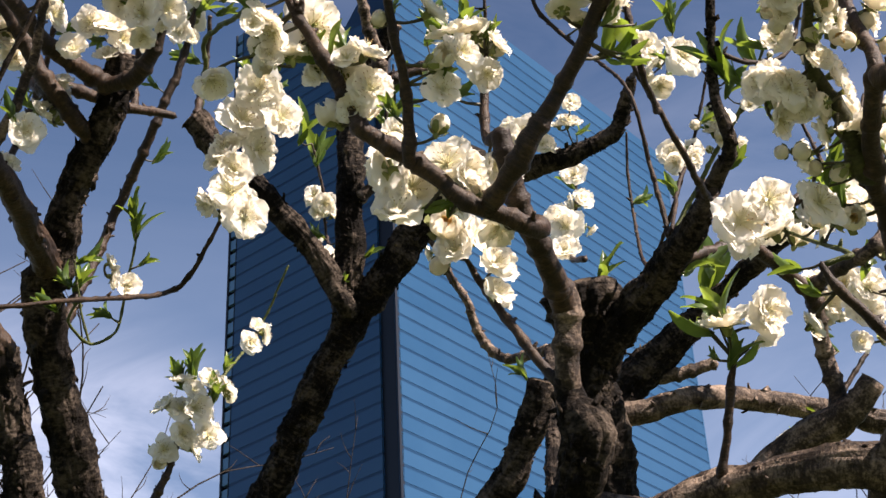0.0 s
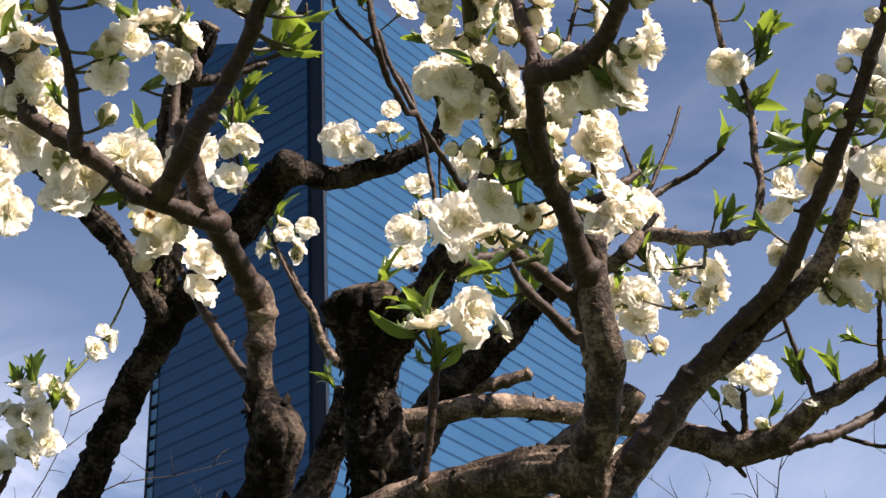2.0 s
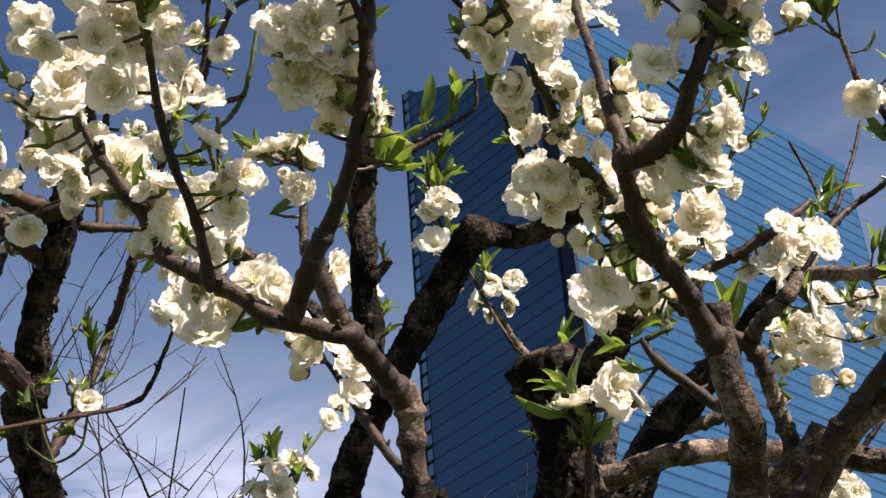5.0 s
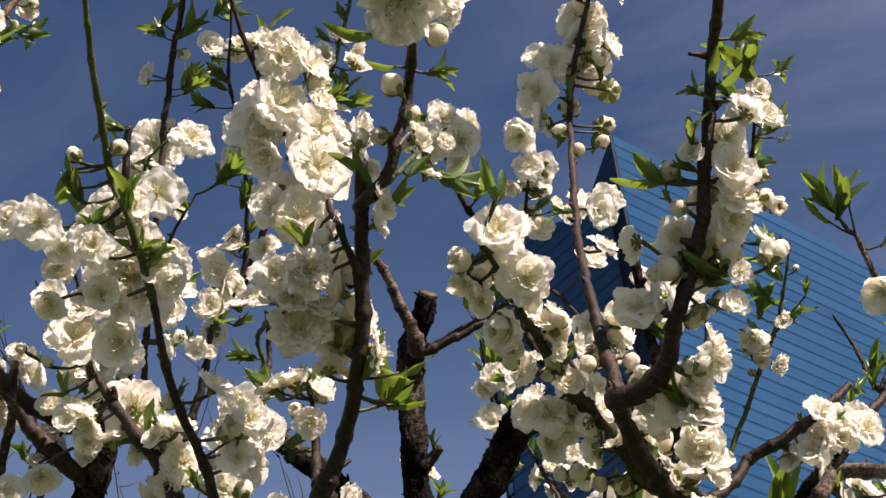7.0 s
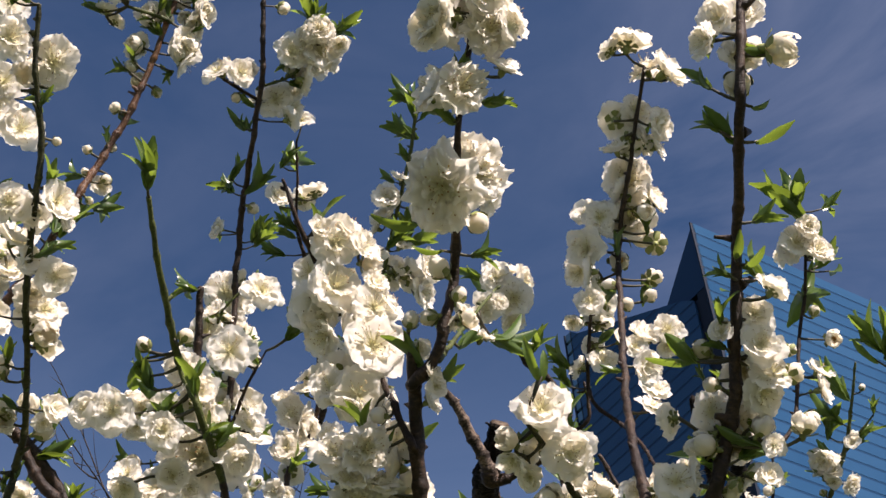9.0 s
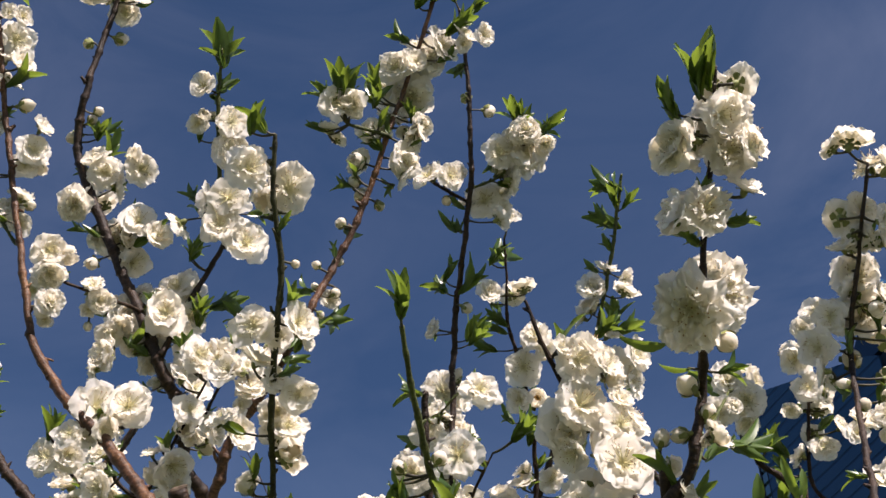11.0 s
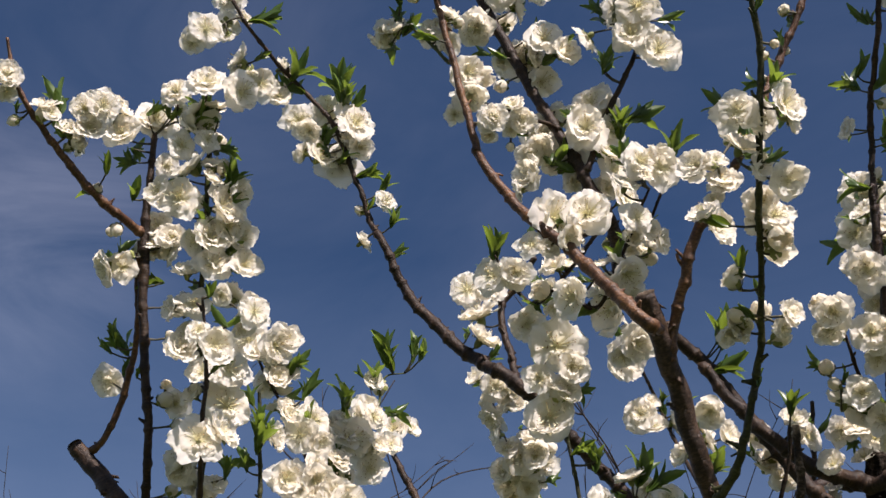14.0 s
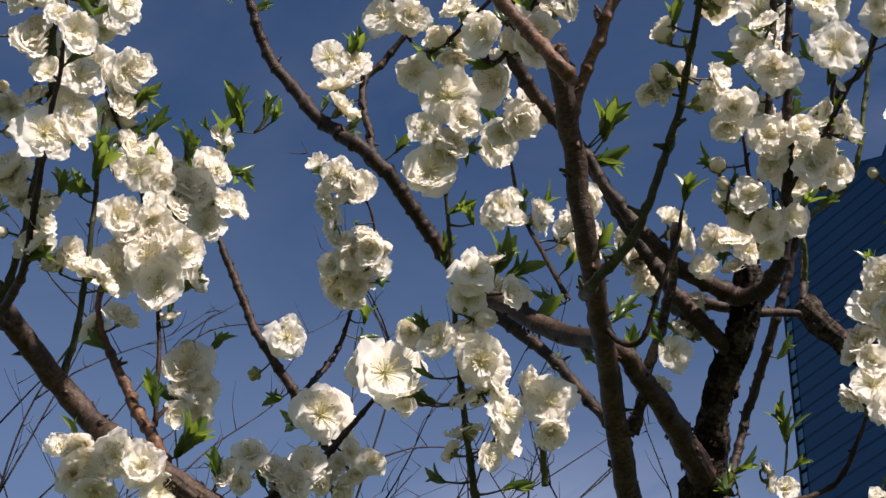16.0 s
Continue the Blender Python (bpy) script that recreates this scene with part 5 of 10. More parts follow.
limb("left", "F8", [(-0.304, 1.287, 2.767, 0.0026), (-0.286, 1.290, 2.792, 0.0030), (-0.258, 1.272, 2.838, 0.0034), (-0.235, 1.214, 2.896, 0.0029), (-0.223, 1.162, 2.944, 0.0027), (-0.219, 1.117, 2.982, 0.0024), (-0.202, 1.079, 3.020, 0.0017), (-0.188, 1.046, 3.054, 0.0013)])
limb("left", "F14", [(-0.257, 1.410, 2.888, 0.0033), (-0.289, 1.403, 2.878, 0.0040), (-0.309, 1.385, 2.883, 0.0047), (-0.251, 1.332, 2.953, 0.0041), (-0.215, 1.322, 2.979, 0.0034), (-0.183, 1.291, 3.020, 0.0026), (-0.169, 1.261, 3.050, 0.0015)])
limb("left", "F15", [(-0.473, 0.769, 2.745, 0.0039), (-0.462, 0.767, 2.747, 0.0037), (-0.445, 0.770, 2.807, 0.0034), (-0.400, 0.759, 2.866, 0.0028), (-0.382, 0.736, 2.893, 0.0017)])
limb("left", "F13", [(-0.393, 0.750, 2.876, 0.0026), (-0.402, 0.753, 2.883, 0.0025), (-0.391, 0.724, 2.953, 0.0028), (-0.367, 0.674, 3.004, 0.0025), (-0.343, 0.637, 3.045, 0.0014)])
limb("left", "F16", [(-0.491, 0.752, 2.798, 0.0027), (-0.489, 0.739, 2.796, 0.0025), (-0.506, 0.691, 2.784, 0.0019), (-0.531, 0.663, 2.794, 0.0017), (-0.529, 0.638, 2.814, 0.0013)])
limb("left", "F17", [(-0.482, 0.556, 2.720, 0.0020), (-0.487, 0.558, 2.721, 0.0019), (-0.509, 0.546, 2.760, 0.0017), (-0.533, 0.530, 2.788, 0.0012)])
limb("left", "F18", [(-0.473, 0.838, 2.684, 0.0026), (-0.473, 0.823, 2.669, 0.0024), (-0.406, 0.772, 2.634, 0.0020), (-0.373, 0.756, 2.662, 0.0012)])
limb("left", "F19", [(-0.423, 0.651, 2.532, 0.0024), (-0.410, 0.665, 2.545, 0.0023), (-0.412, 0.687, 2.561, 0.0022), (-0.506, 0.749, 2.575, 0.0021), (-0.531, 0.748, 2.591, 0.0017), (-0.537, 0.710, 2.617, 0.0012)])
limb("left", "F6c", [(-0.174, 0.915, 3.003, 0.0022), (-0.176, 0.915, 3.005, 0.0020), (-0.138, 0.922, 3.018, 0.0018), (-0.101, 0.913, 3.043, 0.0011)])
limb("left", "F6d", [(-0.287, 1.091, 2.761, 0.0021), (-0.290, 1.093, 2.766, 0.0020), (-0.271, 1.025, 2.775, 0.0017), (-0.228, 1.014, 2.805, 0.0013)])
limb("left", "G11", [(-0.471, 0.726, 2.570, 0.0019), (-0.467, 0.745, 2.555, 0.0022), (-0.453, 0.761, 2.551, 0.0024), (-0.424, 0.751, 2.580, 0.0020), (-0.407, 0.751, 2.622, 0.0020), (-0.382, 0.741, 2.649, 0.0013)])
limb("left", "G12", [(-0.495, 1.045, 2.504, 0.0027), (-0.541, 1.073, 2.609, 0.0025), (-0.574, 1.101, 2.687, 0.0024), (-0.554, 1.027, 2.685, 0.0019), (-0.550, 0.993, 2.695, 0.0013)])
limb("side", "G9", [(-0.851, 0.819, 2.535, 0.0018), (-0.852, 0.823, 2.537, 0.0019), (-0.854, 0.830, 2.542, 0.0020), (-0.866, 0.878, 2.609, 0.0018), (-0.851, 0.888, 2.639, 0.0013)])
limb("side", "G10", [(-0.855, 0.885, 2.630, 0.0013), (-0.855, 0.890, 2.629, 0.0015), (-0.853, 0.895, 2.630, 0.0017), (-0.841, 0.909, 2.669, 0.0017), (-0.836, 0.911, 2.719, 0.0013), (-0.818, 0.926, 2.729, 0.0008)])
limb("side", "H4x", [(-0.949, 1.389, 2.823, 0.0027), (-0.881, 1.298, 2.804, 0.0023), (-0.844, 1.252, 2.845, 0.0020), (-0.848, 1.216, 2.884, 0.0015), (-0.867, 1.182, 2.911, 0.0013)])
limb("side", "H20", [(-0.711, 0.946, 2.295, 0.0019), (-0.711, 0.949, 2.295, 0.0018), (-0.749, 1.029, 2.377, 0.0015), (-0.762, 1.051, 2.425, 0.0012)])
limb("side", "H21", [(-0.834, 0.877, 2.338, 0.0023), (-0.840, 0.885, 2.341, 0.0022), (-0.867, 0.943, 2.406, 0.0020), (-0.870, 0.978, 2.445, 0.0016), (-0.864, 0.961, 2.467, 0.0010)])
limb("left", "H22", [(-0.282, 1.036, 2.498, 0.0034), (-0.278, 1.036, 2.495, 0.0033), (-0.286, 1.013, 2.500, 0.0027), (-0.289, 0.972, 2.529, 0.0023), (-0.285, 0.931, 2.562, 0.0016)])
limb("left", "H23", [(-0.263, 0.998, 2.536, 0.0027), (-0.261, 0.996, 2.534, 0.0025), (-0.223, 0.966, 2.558, 0.0022), (-0.188, 0.934, 2.581, 0.0017), (-0.162, 0.922, 2.610, 0.0010)])
limb("middle", "E16", [(0.209, 1.624, 2.576, 0.0038), (0.286, 1.597, 2.705, 0.0033), (0.338, 1.550, 2.772, 0.0027), (0.377, 1.495, 2.846, 0.0015)])
limb("middle", "E16b", [(0.329, 1.558, 2.761, 0.0022), (0.331, 1.558, 2.762, 0.0021), (0.379, 1.541, 2.794, 0.0012)])
limb("back", "E17", [(-0.039, 2.326, 2.973, 0.0041), (-0.045, 2.274, 2.955, 0.0039), (-0.064, 2.225, 2.972, 0.0037), (-0.112, 2.234, 3.103, 0.0038), (-0.151, 2.155, 3.184, 0.0038), (-0.152, 2.087, 3.261, 0.0026)])
limb("left", "B28", [(-0.420, 0.927, 2.379, 0.0029), (-0.407, 0.933, 2.361, 0.0028), (-0.385, 0.931, 2.354, 0.0027), (-0.360, 0.910, 2.389, 0.0023), (-0.340, 0.893, 2.416, 0.0020), (-0.330, 0.879, 2.438, 0.0019)])
limb("middle", "B29", [(0.212, 1.317, 2.510, 0.0020), (0.195, 1.370, 2.479, 0.0022), (0.180, 1.457, 2.487, 0.0024), (0.185, 1.559, 2.606, 0.0023), (0.185, 1.571, 2.682, 0.0021), (0.186, 1.538, 2.732, 0.0015)])
limb("left", "B4s", [(-0.346, 1.097, 2.273, 0.0016), (-0.350, 1.103, 2.272, 0.0015), (-0.366, 1.137, 2.274, 0.0015), (-0.356, 1.173, 2.273, 0.0016), (-0.339, 1.187, 2.290, 0.0014), (-0.333, 1.185, 2.312, 0.0015), (-0.329, 1.180, 2.338, 0.0015), (-0.321, 1.166, 2.360, 0.0013), (-0.315, 1.151, 2.384, 0.0009)])
limb("left", "B4t", [(-0.356, 1.172, 2.273, 0.0013), (-0.357, 1.172, 2.274, 0.0013), (-0.362, 1.160, 2.294, 0.0013), (-0.363, 1.149, 2.311, 0.0010), (-0.365, 1.132, 2.336, 0.0007)])
limb("left", "H24", [(-0.439, 1.069, 2.352, 0.0053), (-0.413, 1.042, 2.404, 0.0050), (-0.382, 1.011, 2.458, 0.0047), (-0.363, 0.975, 2.510, 0.0037)])

# blossom: kind, x, y, z, width, heading and rise in degrees
spray("left", [("O", -0.201, 1.134, 2.516, 0.048, 155, -36), ("O", -0.220, 1.152, 2.498, 0.048, 145, 3), ("O", -0.183, 1.156, 2.500, 0.046, 144, -12), ("O", -0.207, 1.173, 2.474, 0.050, 127, -19), ("S", -0.240, 1.162, 2.467, 0.039, -171, 19), ("O", -0.232, 1.163, 2.422, 0.050, 154, 0), ("O", -0.218, 1.173, 2.396, 0.045, 137, -18), ("S", -0.256, 1.170, 2.414, 0.029, -105, -41), ("S", -0.230, 1.162, 2.446, 0.038, 162, -17), ("S", -0.210, 1.138, 2.522, 0.038, -172, -10), ("S", -0.234, 1.166, 2.481, 0.038, 168, 51), ("S", -0.217, 1.183, 2.412, 0.036, 94, -8)])
spray("left", [("O", -0.365, 1.013, 2.522, 0.033, 116, -7), ("O", -0.347, 1.053, 2.544, 0.034, 168, -33), ("O", -0.318, 1.067, 2.533, 0.030, 134, -13), ("S", -0.352, 1.028, 2.493, 0.030, 173, 5), ("S", -0.335, 1.072, 2.521, 0.025, 179, 17), ("S", -0.395, 1.083, 2.469, 0.030, 107, 38), ("S", -0.375, 1.080, 2.500, 0.022, 163, 45), ("S", -0.283, 0.993, 2.497, 0.035, 179, -19), ("S", -0.262, 1.005, 2.509, 0.033, 116, -23), ("S", -0.417, 1.071, 2.396, 0.021, 137, 23), ("S", -0.327, 1.088, 2.539, 0.031, 101, 26), ("S", -0.376, 1.098, 2.489, 0.028, 78, 9), ("S", -0.409, 1.062, 2.397, 0.021, 132, 18)])
spray("front", [("O", -0.092, 0.701, 2.212, 0.041, 138, -18), ("S", -0.107, 0.702, 2.191, 0.025, -165, 74), ("S", -0.117, 0.687, 2.196, 0.025, -131, -51), ("S", -0.121, 0.678, 2.205, 0.025, 135, 29), ("S", -0.061, 0.698, 2.188, 0.031, 139, 38), ("O", -0.060, 0.705, 2.166, 0.029, 166, -4), ("H", -0.088, 0.723, 2.163, 0.025, -121, 46), ("S", -0.013, 0.745, 2.236, 0.035, -152, 52), ("S", -0.020, 0.663, 2.185, 0.028, 119, 32), ("B", -0.021, 0.684, 2.163, 0.016, 79, 24), ("O", -0.017, 0.692, 2.151, 0.023, 157, -5), ("B", -0.021, 0.711, 2.138, 0.018, 108, 68), ("B", -0.051, 0.665, 2.182, 0.015, 152, -1)])
spray("front", [("S", -0.076, 0.715, 2.186, 0.025, 113, -14), ("S", -0.094, 0.713, 2.185, 0.018, -157, -20), ("B", -0.126, 0.699, 2.198, 0.023, -58, 6), ("O", -0.074, 0.716, 2.191, 0.029, 53, 42), ("S", -0.076, 0.715, 2.185, 0.020, 65, 48), ("S", -0.092, 0.714, 2.186, 0.017, -38, -14)])
spray("front", [("S", -0.056, 0.746, 2.131, 0.033, -57, 5), ("O", -0.038, 0.747, 2.121, 0.033, 136, -18), ("O", -0.019, 0.741, 2.134, 0.035, -177, 1), ("S", -0.005, 0.742, 2.126, 0.029, 117, -25), ("S", -0.050, 0.744, 2.104, 0.032, 171, 22), ("A", -0.024, 0.858, 2.169, 0.034, 161, -4), ("S", -0.005, 0.872, 2.165, 0.033, 118, 2), ("S", 0.009, 0.768, 2.099, 0.025, -112, -67), ("S", 0.009, 0.879, 2.146, 0.030, 148, 10), ("B", -0.031, 0.881, 2.148, 0.020, -126, -40), ("S", -0.012, 0.754, 2.120, 0.030, 138, -21), ("S", 0.003, 0.751, 2.115, 0.021, 108, 5), ("S", 0.025, 0.779, 2.157, 0.030, 90, -16)])
spray("front", [("S", -0.020, 0.866, 2.152, 0.029, -168, -1), ("S", 0.007, 0.880, 2.123, 0.027, 140, 11), ("S", -0.010, 0.750, 2.122, 0.028, 59, 61)])
spray("front", [("O", 0.181, 0.899, 2.180, 0.042, 168, -12), ("O", 0.203, 0.896, 2.194, 0.038, 151, -17), ("S", 0.199, 0.891, 2.164, 0.033, -144, 53), ("S", 0.182, 0.914, 2.169, 0.028, -134, -13), ("S", 0.205, 0.928, 2.194, 0.035, 41, 40), ("B", 0.174, 0.918, 2.183, 0.023, -68, 48)])
spray("front", [("A", 0.216, 0.755, 2.083, 0.024, 176, -19), ("S", 0.250, 0.771, 2.099, 0.020, 147, 39), ("S", 0.244, 0.778, 2.092, 0.014, 108, -12)])
spray("front", [("O", 0.186, 0.887, 2.099, 0.040, 134, -16), ("S", 0.200, 0.837, 2.058, 0.020, 100, 29), ("S", 0.157, 0.895, 2.098, 0.037, -167, 56)])
spray("front", [("O", 0.246, 0.653, 2.097, 0.030, 173, -25), ("O", 0.254, 0.647, 2.091, 0.028, 143, -27), ("S", 0.264, 0.644, 2.088, 0.025, 142, 24), ("O", 0.237, 0.678, 2.109, 0.025, 155, -16), ("S", 0.252, 0.690, 2.109, 0.023, 118, 11), ("S", 0.255, 0.717, 2.102, 0.027, 166, -2), ("S", 0.260, 0.738, 2.100, 0.024, 123, -19), ("S", 0.248, 0.740, 2.101, 0.016, 156, 40), ("S", 0.206, 0.689, 2.138, 0.023, 124, -2), ("S", 0.233, 0.721, 2.105, 0.015, 109, 13), ("S", 0.209, 0.685, 2.123, 0.018, 128, -1), ("B", 0.235, 0.652, 2.109, 0.026, -53, 48), ("S", 0.247, 0.685, 2.118, 0.029, 128, 34)])
spray("front", [("S", 0.226, 0.718, 2.120, 0.024, 84, 6), ("H", 0.233, 0.720, 2.117, 0.023, 133, 61), ("S", 0.236, 0.748, 2.104, 0.026, 126, 8), ("H", 0.244, 0.750, 2.109, 0.023, 76, 50), ("O", 0.237, 0.754, 2.101, 0.014, 146, 3)])
spray("front", [("O", 0.168, 0.681, 2.126, 0.020, 146, -40), ("O", 0.186, 0.690, 2.126, 0.021, 157, -20), ("S", 0.173, 0.700, 2.116, 0.023, 117, -32), ("S", 0.187, 0.720, 2.105, 0.021, -51, 11), ("B", 0.207, 0.730, 2.098, 0.016, -36, -12), ("S", 0.205, 0.705, 2.111, 0.015, -166, 54), ("S", 0.194, 0.696, 2.123, 0.015, 134, -59), ("H", 0.236, 0.643, 2.111, 0.014, -141, -14), ("S", 0.192, 0.670, 2.135, 0.019, 157, -1)])
spray("front", [("B", 0.187, 0.656, 2.141, 0.013, -132, 52), ("S", 0.168, 0.657, 2.141, 0.023, -176, 6), ("A", 0.207, 0.669, 2.150, 0.019, 175, -25), ("S", 0.208, 0.677, 2.175, 0.024, -176, -10), ("S", 0.227, 0.672, 2.165, 0.024, 106, 1), ("B", 0.267, 0.627, 2.097, 0.016, 98, 33), ("B", 0.273, 0.603, 2.112, 0.014, -34, -6), ("S", 0.169, 0.622, 2.144, 0.025, -146, -21), ("S", 0.197, 0.634, 2.156, 0.022, 114, 24), ("S", 0.253, 0.598, 2.121, 0.024, 88, -7), ("S", 0.292, 0.598, 2.109, 0.017, 143, -1), ("S", 0.191, 0.644, 2.149, 0.018, 121, 3), ("B", 0.195, 0.647, 2.155, 0.020, 86, 19)])
spray("front", [("H", 0.228, 0.654, 2.164, 0.022, 160, 8), ("S", 0.276, 0.605, 2.113, 0.015, 26, -29)])
spray("front", [("S", 0.196, 0.704, 2.108, 0.021, -61, 0)])
spray("front", [("S", 0.263, 0.646, 2.078, 0.027, 151, 32), ("S", 0.169, 0.634, 2.139, 0.016, 171, -31)])
spray("front", [("O", 0.196, 0.738, 2.085, 0.030, 149, 1)])
spray("front", [("B", 0.276, 0.563, 2.174, 0.015, -106, 42), ("S", 0.289, 0.554, 2.177, 0.016, -176, -1), ("O", 0.309, 0.559, 2.188, 0.024, 164, -9), ("O", 0.308, 0.557, 2.164, 0.026, 158, -14), ("O", 0.294, 0.579, 2.166, 0.025, 165, -33), ("O", 0.302, 0.577, 2.146, 0.026, 142, -47), ("O", 0.272, 0.584, 2.150, 0.024, 157, -18), ("H", 0.263, 0.582, 2.128, 0.018, -124, 15), ("B", 0.276, 0.566, 2.153, 0.013, -130, 11), ("S", 0.285, 0.595, 2.146, 0.026, 131, -35), ("H", 0.296, 0.587, 2.134, 0.016, 116, 38), ("H", 0.319, 0.581, 2.157, 0.016, 40, 30), ("B", 0.321, 0.573, 2.167, 0.010, 17, 33)])
spray("front", [("S", 0.296, 0.586, 2.153, 0.023, 105, -26), ("S", 0.268, 0.592, 2.138, 0.019, -52, -13)])
spray("front", [("H", 0.318, 0.593, 2.134, 0.020, 128, 57), ("S", 0.279, 0.600, 2.134, 0.022, 145, -18), ("B", 0.286, 0.600, 2.115, 0.014, 80, 1), ("O", 0.245, 0.590, 2.116, 0.025, 155, -14), ("S", 0.249, 0.579, 2.148, 0.020, -72, 23), ("B", 0.275, 0.596, 2.141, 0.018, 60, 33)])
spray("front", [("S", 0.232, 0.697, 2.112, 0.023, 131, 10), ("O", 0.299, 0.591, 2.123, 0.013, 158, -18), ("S", 0.220, 0.703, 2.113, 0.022, -52, 61), ("H", 0.287, 0.599, 2.136, 0.012, 42, 7)])
spray("front", [("O", 0.180, 0.576, 2.178, 0.034, 154, -3), ("O", 0.189, 0.597, 2.156, 0.031, 148, -30), ("H", 0.156, 0.579, 2.164, 0.019, -163, -16), ("S", 0.155, 0.593, 2.158, 0.021, -101, -64), ("S", 0.161, 0.604, 2.152, 0.017, -171, -57), ("B", 0.182, 0.666, 2.141, 0.013, -41, 31), ("S", 0.176, 0.602, 2.169, 0.031, 32, 77), ("O", 0.160, 0.600, 2.165, 0.017, -45, 46)])
spray("front", [("O", 0.177, 0.679, 2.124, 0.026, 164, -11), ("S", 0.183, 0.693, 2.119, 0.022, -116, -55), ("S", 0.203, 0.651, 2.145, 0.015, 95, -10), ("S", 0.196, 0.691, 2.119, 0.017, -48, 17), ("S", 0.193, 0.644, 2.139, 0.013, 110, -40)])
spray("front", [("O", 0.057, 0.576, 2.319, 0.043, 135, -12), ("O", 0.039, 0.585, 2.313, 0.036, 154, -38), ("O", 0.077, 0.592, 2.307, 0.035, 130, -9), ("O", 0.076, 0.591, 2.274, 0.042, 137, -12), ("S", 0.039, 0.593, 2.292, 0.030, -141, -45), ("S", 0.105, 0.588, 2.255, 0.016, 132, -33), ("O", 0.060, 0.597, 2.243, 0.038, 154, -27), ("S", 0.041, 0.607, 2.275, 0.029, -21, 55), ("P", 0.064, 0.600, 2.201, 0.037, 143, -25), ("O", 0.044, 0.600, 2.206, 0.030, 164, -4), ("S", 0.050, 0.609, 2.248, 0.038, -60, -57), ("S", 0.073, 0.612, 2.234, 0.027, 65, -21)])
spray("front", [("O", 0.075, 0.623, 2.219, 0.031, 170, -24), ("P", 0.049, 0.623, 2.181, 0.037, 158, -25), ("O", 0.064, 0.650, 2.188, 0.035, 158, -21), ("S", 0.041, 0.617, 2.199, 0.029, 138, 69), ("S", 0.079, 0.647, 2.197, 0.025, 136, -7), ("S", 0.003, 0.746, 2.235, 0.028, -92, 88), ("B", 0.072, 0.600, 2.224, 0.017, -137, -6), ("S", 0.018, 0.746, 2.226, 0.020, 122, 27), ("O", 0.063, 0.625, 2.195, 0.026, 146, 28), ("S", 0.041, 0.587, 2.305, 0.025, 177, -37), ("S", 0.053, 0.661, 2.176, 0.020, -57, 82), ("S", 0.059, 0.641, 2.191, 0.036, -150, 67), ("O", 0.085, 0.661, 2.180, 0.031, 68, 0)])
spray("front", [("H", 0.014, 0.762, 2.238, 0.023, 54, 51), ("B", 0.017, 0.751, 2.226, 0.017, 108, 8), ("H", 0.077, 0.642, 2.200, 0.024, 117, 24), ("O", 0.065, 0.671, 2.176, 0.019, 100, 64)])
spray("front", [("O", 0.062, 0.562, 2.344, 0.037, 148, -25), ("S", 0.077, 0.576, 2.346, 0.025, 117, -8), ("S", 0.054, 0.553, 2.352, 0.016, 124, -8), ("S", 0.048, 0.566, 2.350, 0.016, 48, -12)])
spray("front", [("B", 0.131, 0.560, 2.291, 0.021, -152, 24), ("B", 0.138, 0.574, 2.277, 0.015, 121, 61), ("B", 0.107, 0.571, 2.265, 0.015, 139, 39), ("B", 0.119, 0.572, 2.264, 0.015, -90, 7), ("S", 0.139, 0.581, 2.266, 0.021, 69, 44), ("S", 0.105, 0.607, 2.230, 0.022, 98, 10), ("S", 0.113, 0.595, 2.229, 0.016, 113, -32), ("O", 0.133, 0.582, 2.263, 0.018, 64, -44), ("S", 0.113, 0.591, 2.236, 0.015, 112, 2)])
spray("front", [("O", 0.110, 0.785, 2.486, 0.032, 145, -17), ("O", 0.119, 0.797, 2.469, 0.035, 168, -32), ("S", 0.105, 0.737, 2.386, 0.025, 126, 49), ("O", 0.101, 0.769, 2.440, 0.025, -172, -48)])
spray("front", [("P", 0.186, 0.462, 2.331, 0.041, 131, -24), ("P", 0.209, 0.453, 2.363, 0.035, 152, -32), ("S", 0.177, 0.451, 2.373, 0.029, 92, 40), ("S", 0.187, 0.446, 2.377, 0.029, -96, 35), ("S", 0.221, 0.460, 2.376, 0.029, 84, 25), ("S", 0.209, 0.473, 2.350, 0.025, 128, 36), ("S", 0.166, 0.463, 2.339, 0.033, -142, 11), ("S", 0.177, 0.443, 2.371, 0.028, -151, 30), ("S", 0.199, 0.466, 2.379, 0.027, -7, 39)])
spray("front", [("S", 0.224, 0.439, 2.403, 0.026, 25, 41), ("S", 0.211, 0.437, 2.377, 0.033, 119, -50)])
spray("front", [("P", -0.057, 0.614, 2.244, 0.054, 156, -26), ("O", -0.030, 0.605, 2.237, 0.027, 149, -9), ("O", -0.085, 0.551, 2.245, 0.030, 144, -24), ("O", -0.056, 0.564, 2.230, 0.030, 149, -22), ("O", -0.109, 0.647, 2.238, 0.037, 143, -2), ("S", -0.090, 0.581, 2.207, 0.022, -155, -66), ("S", -0.064, 0.620, 2.200, 0.031, 174, -32), ("S", -0.037, 0.574, 2.261, 0.025, 150, 1), ("B", -0.126, 0.645, 2.244, 0.012, -150, 22), ("S", -0.027, 0.609, 2.227, 0.024, 104, -42), ("S", -0.065, 0.595, 2.218, 0.024, 157, -24), ("S", -0.038, 0.587, 2.247, 0.029, 104, 0), ("S", -0.043, 0.577, 2.258, 0.027, 106, -36)])
spray("front", [("S", -0.042, 0.576, 2.252, 0.021, -60, 27)])
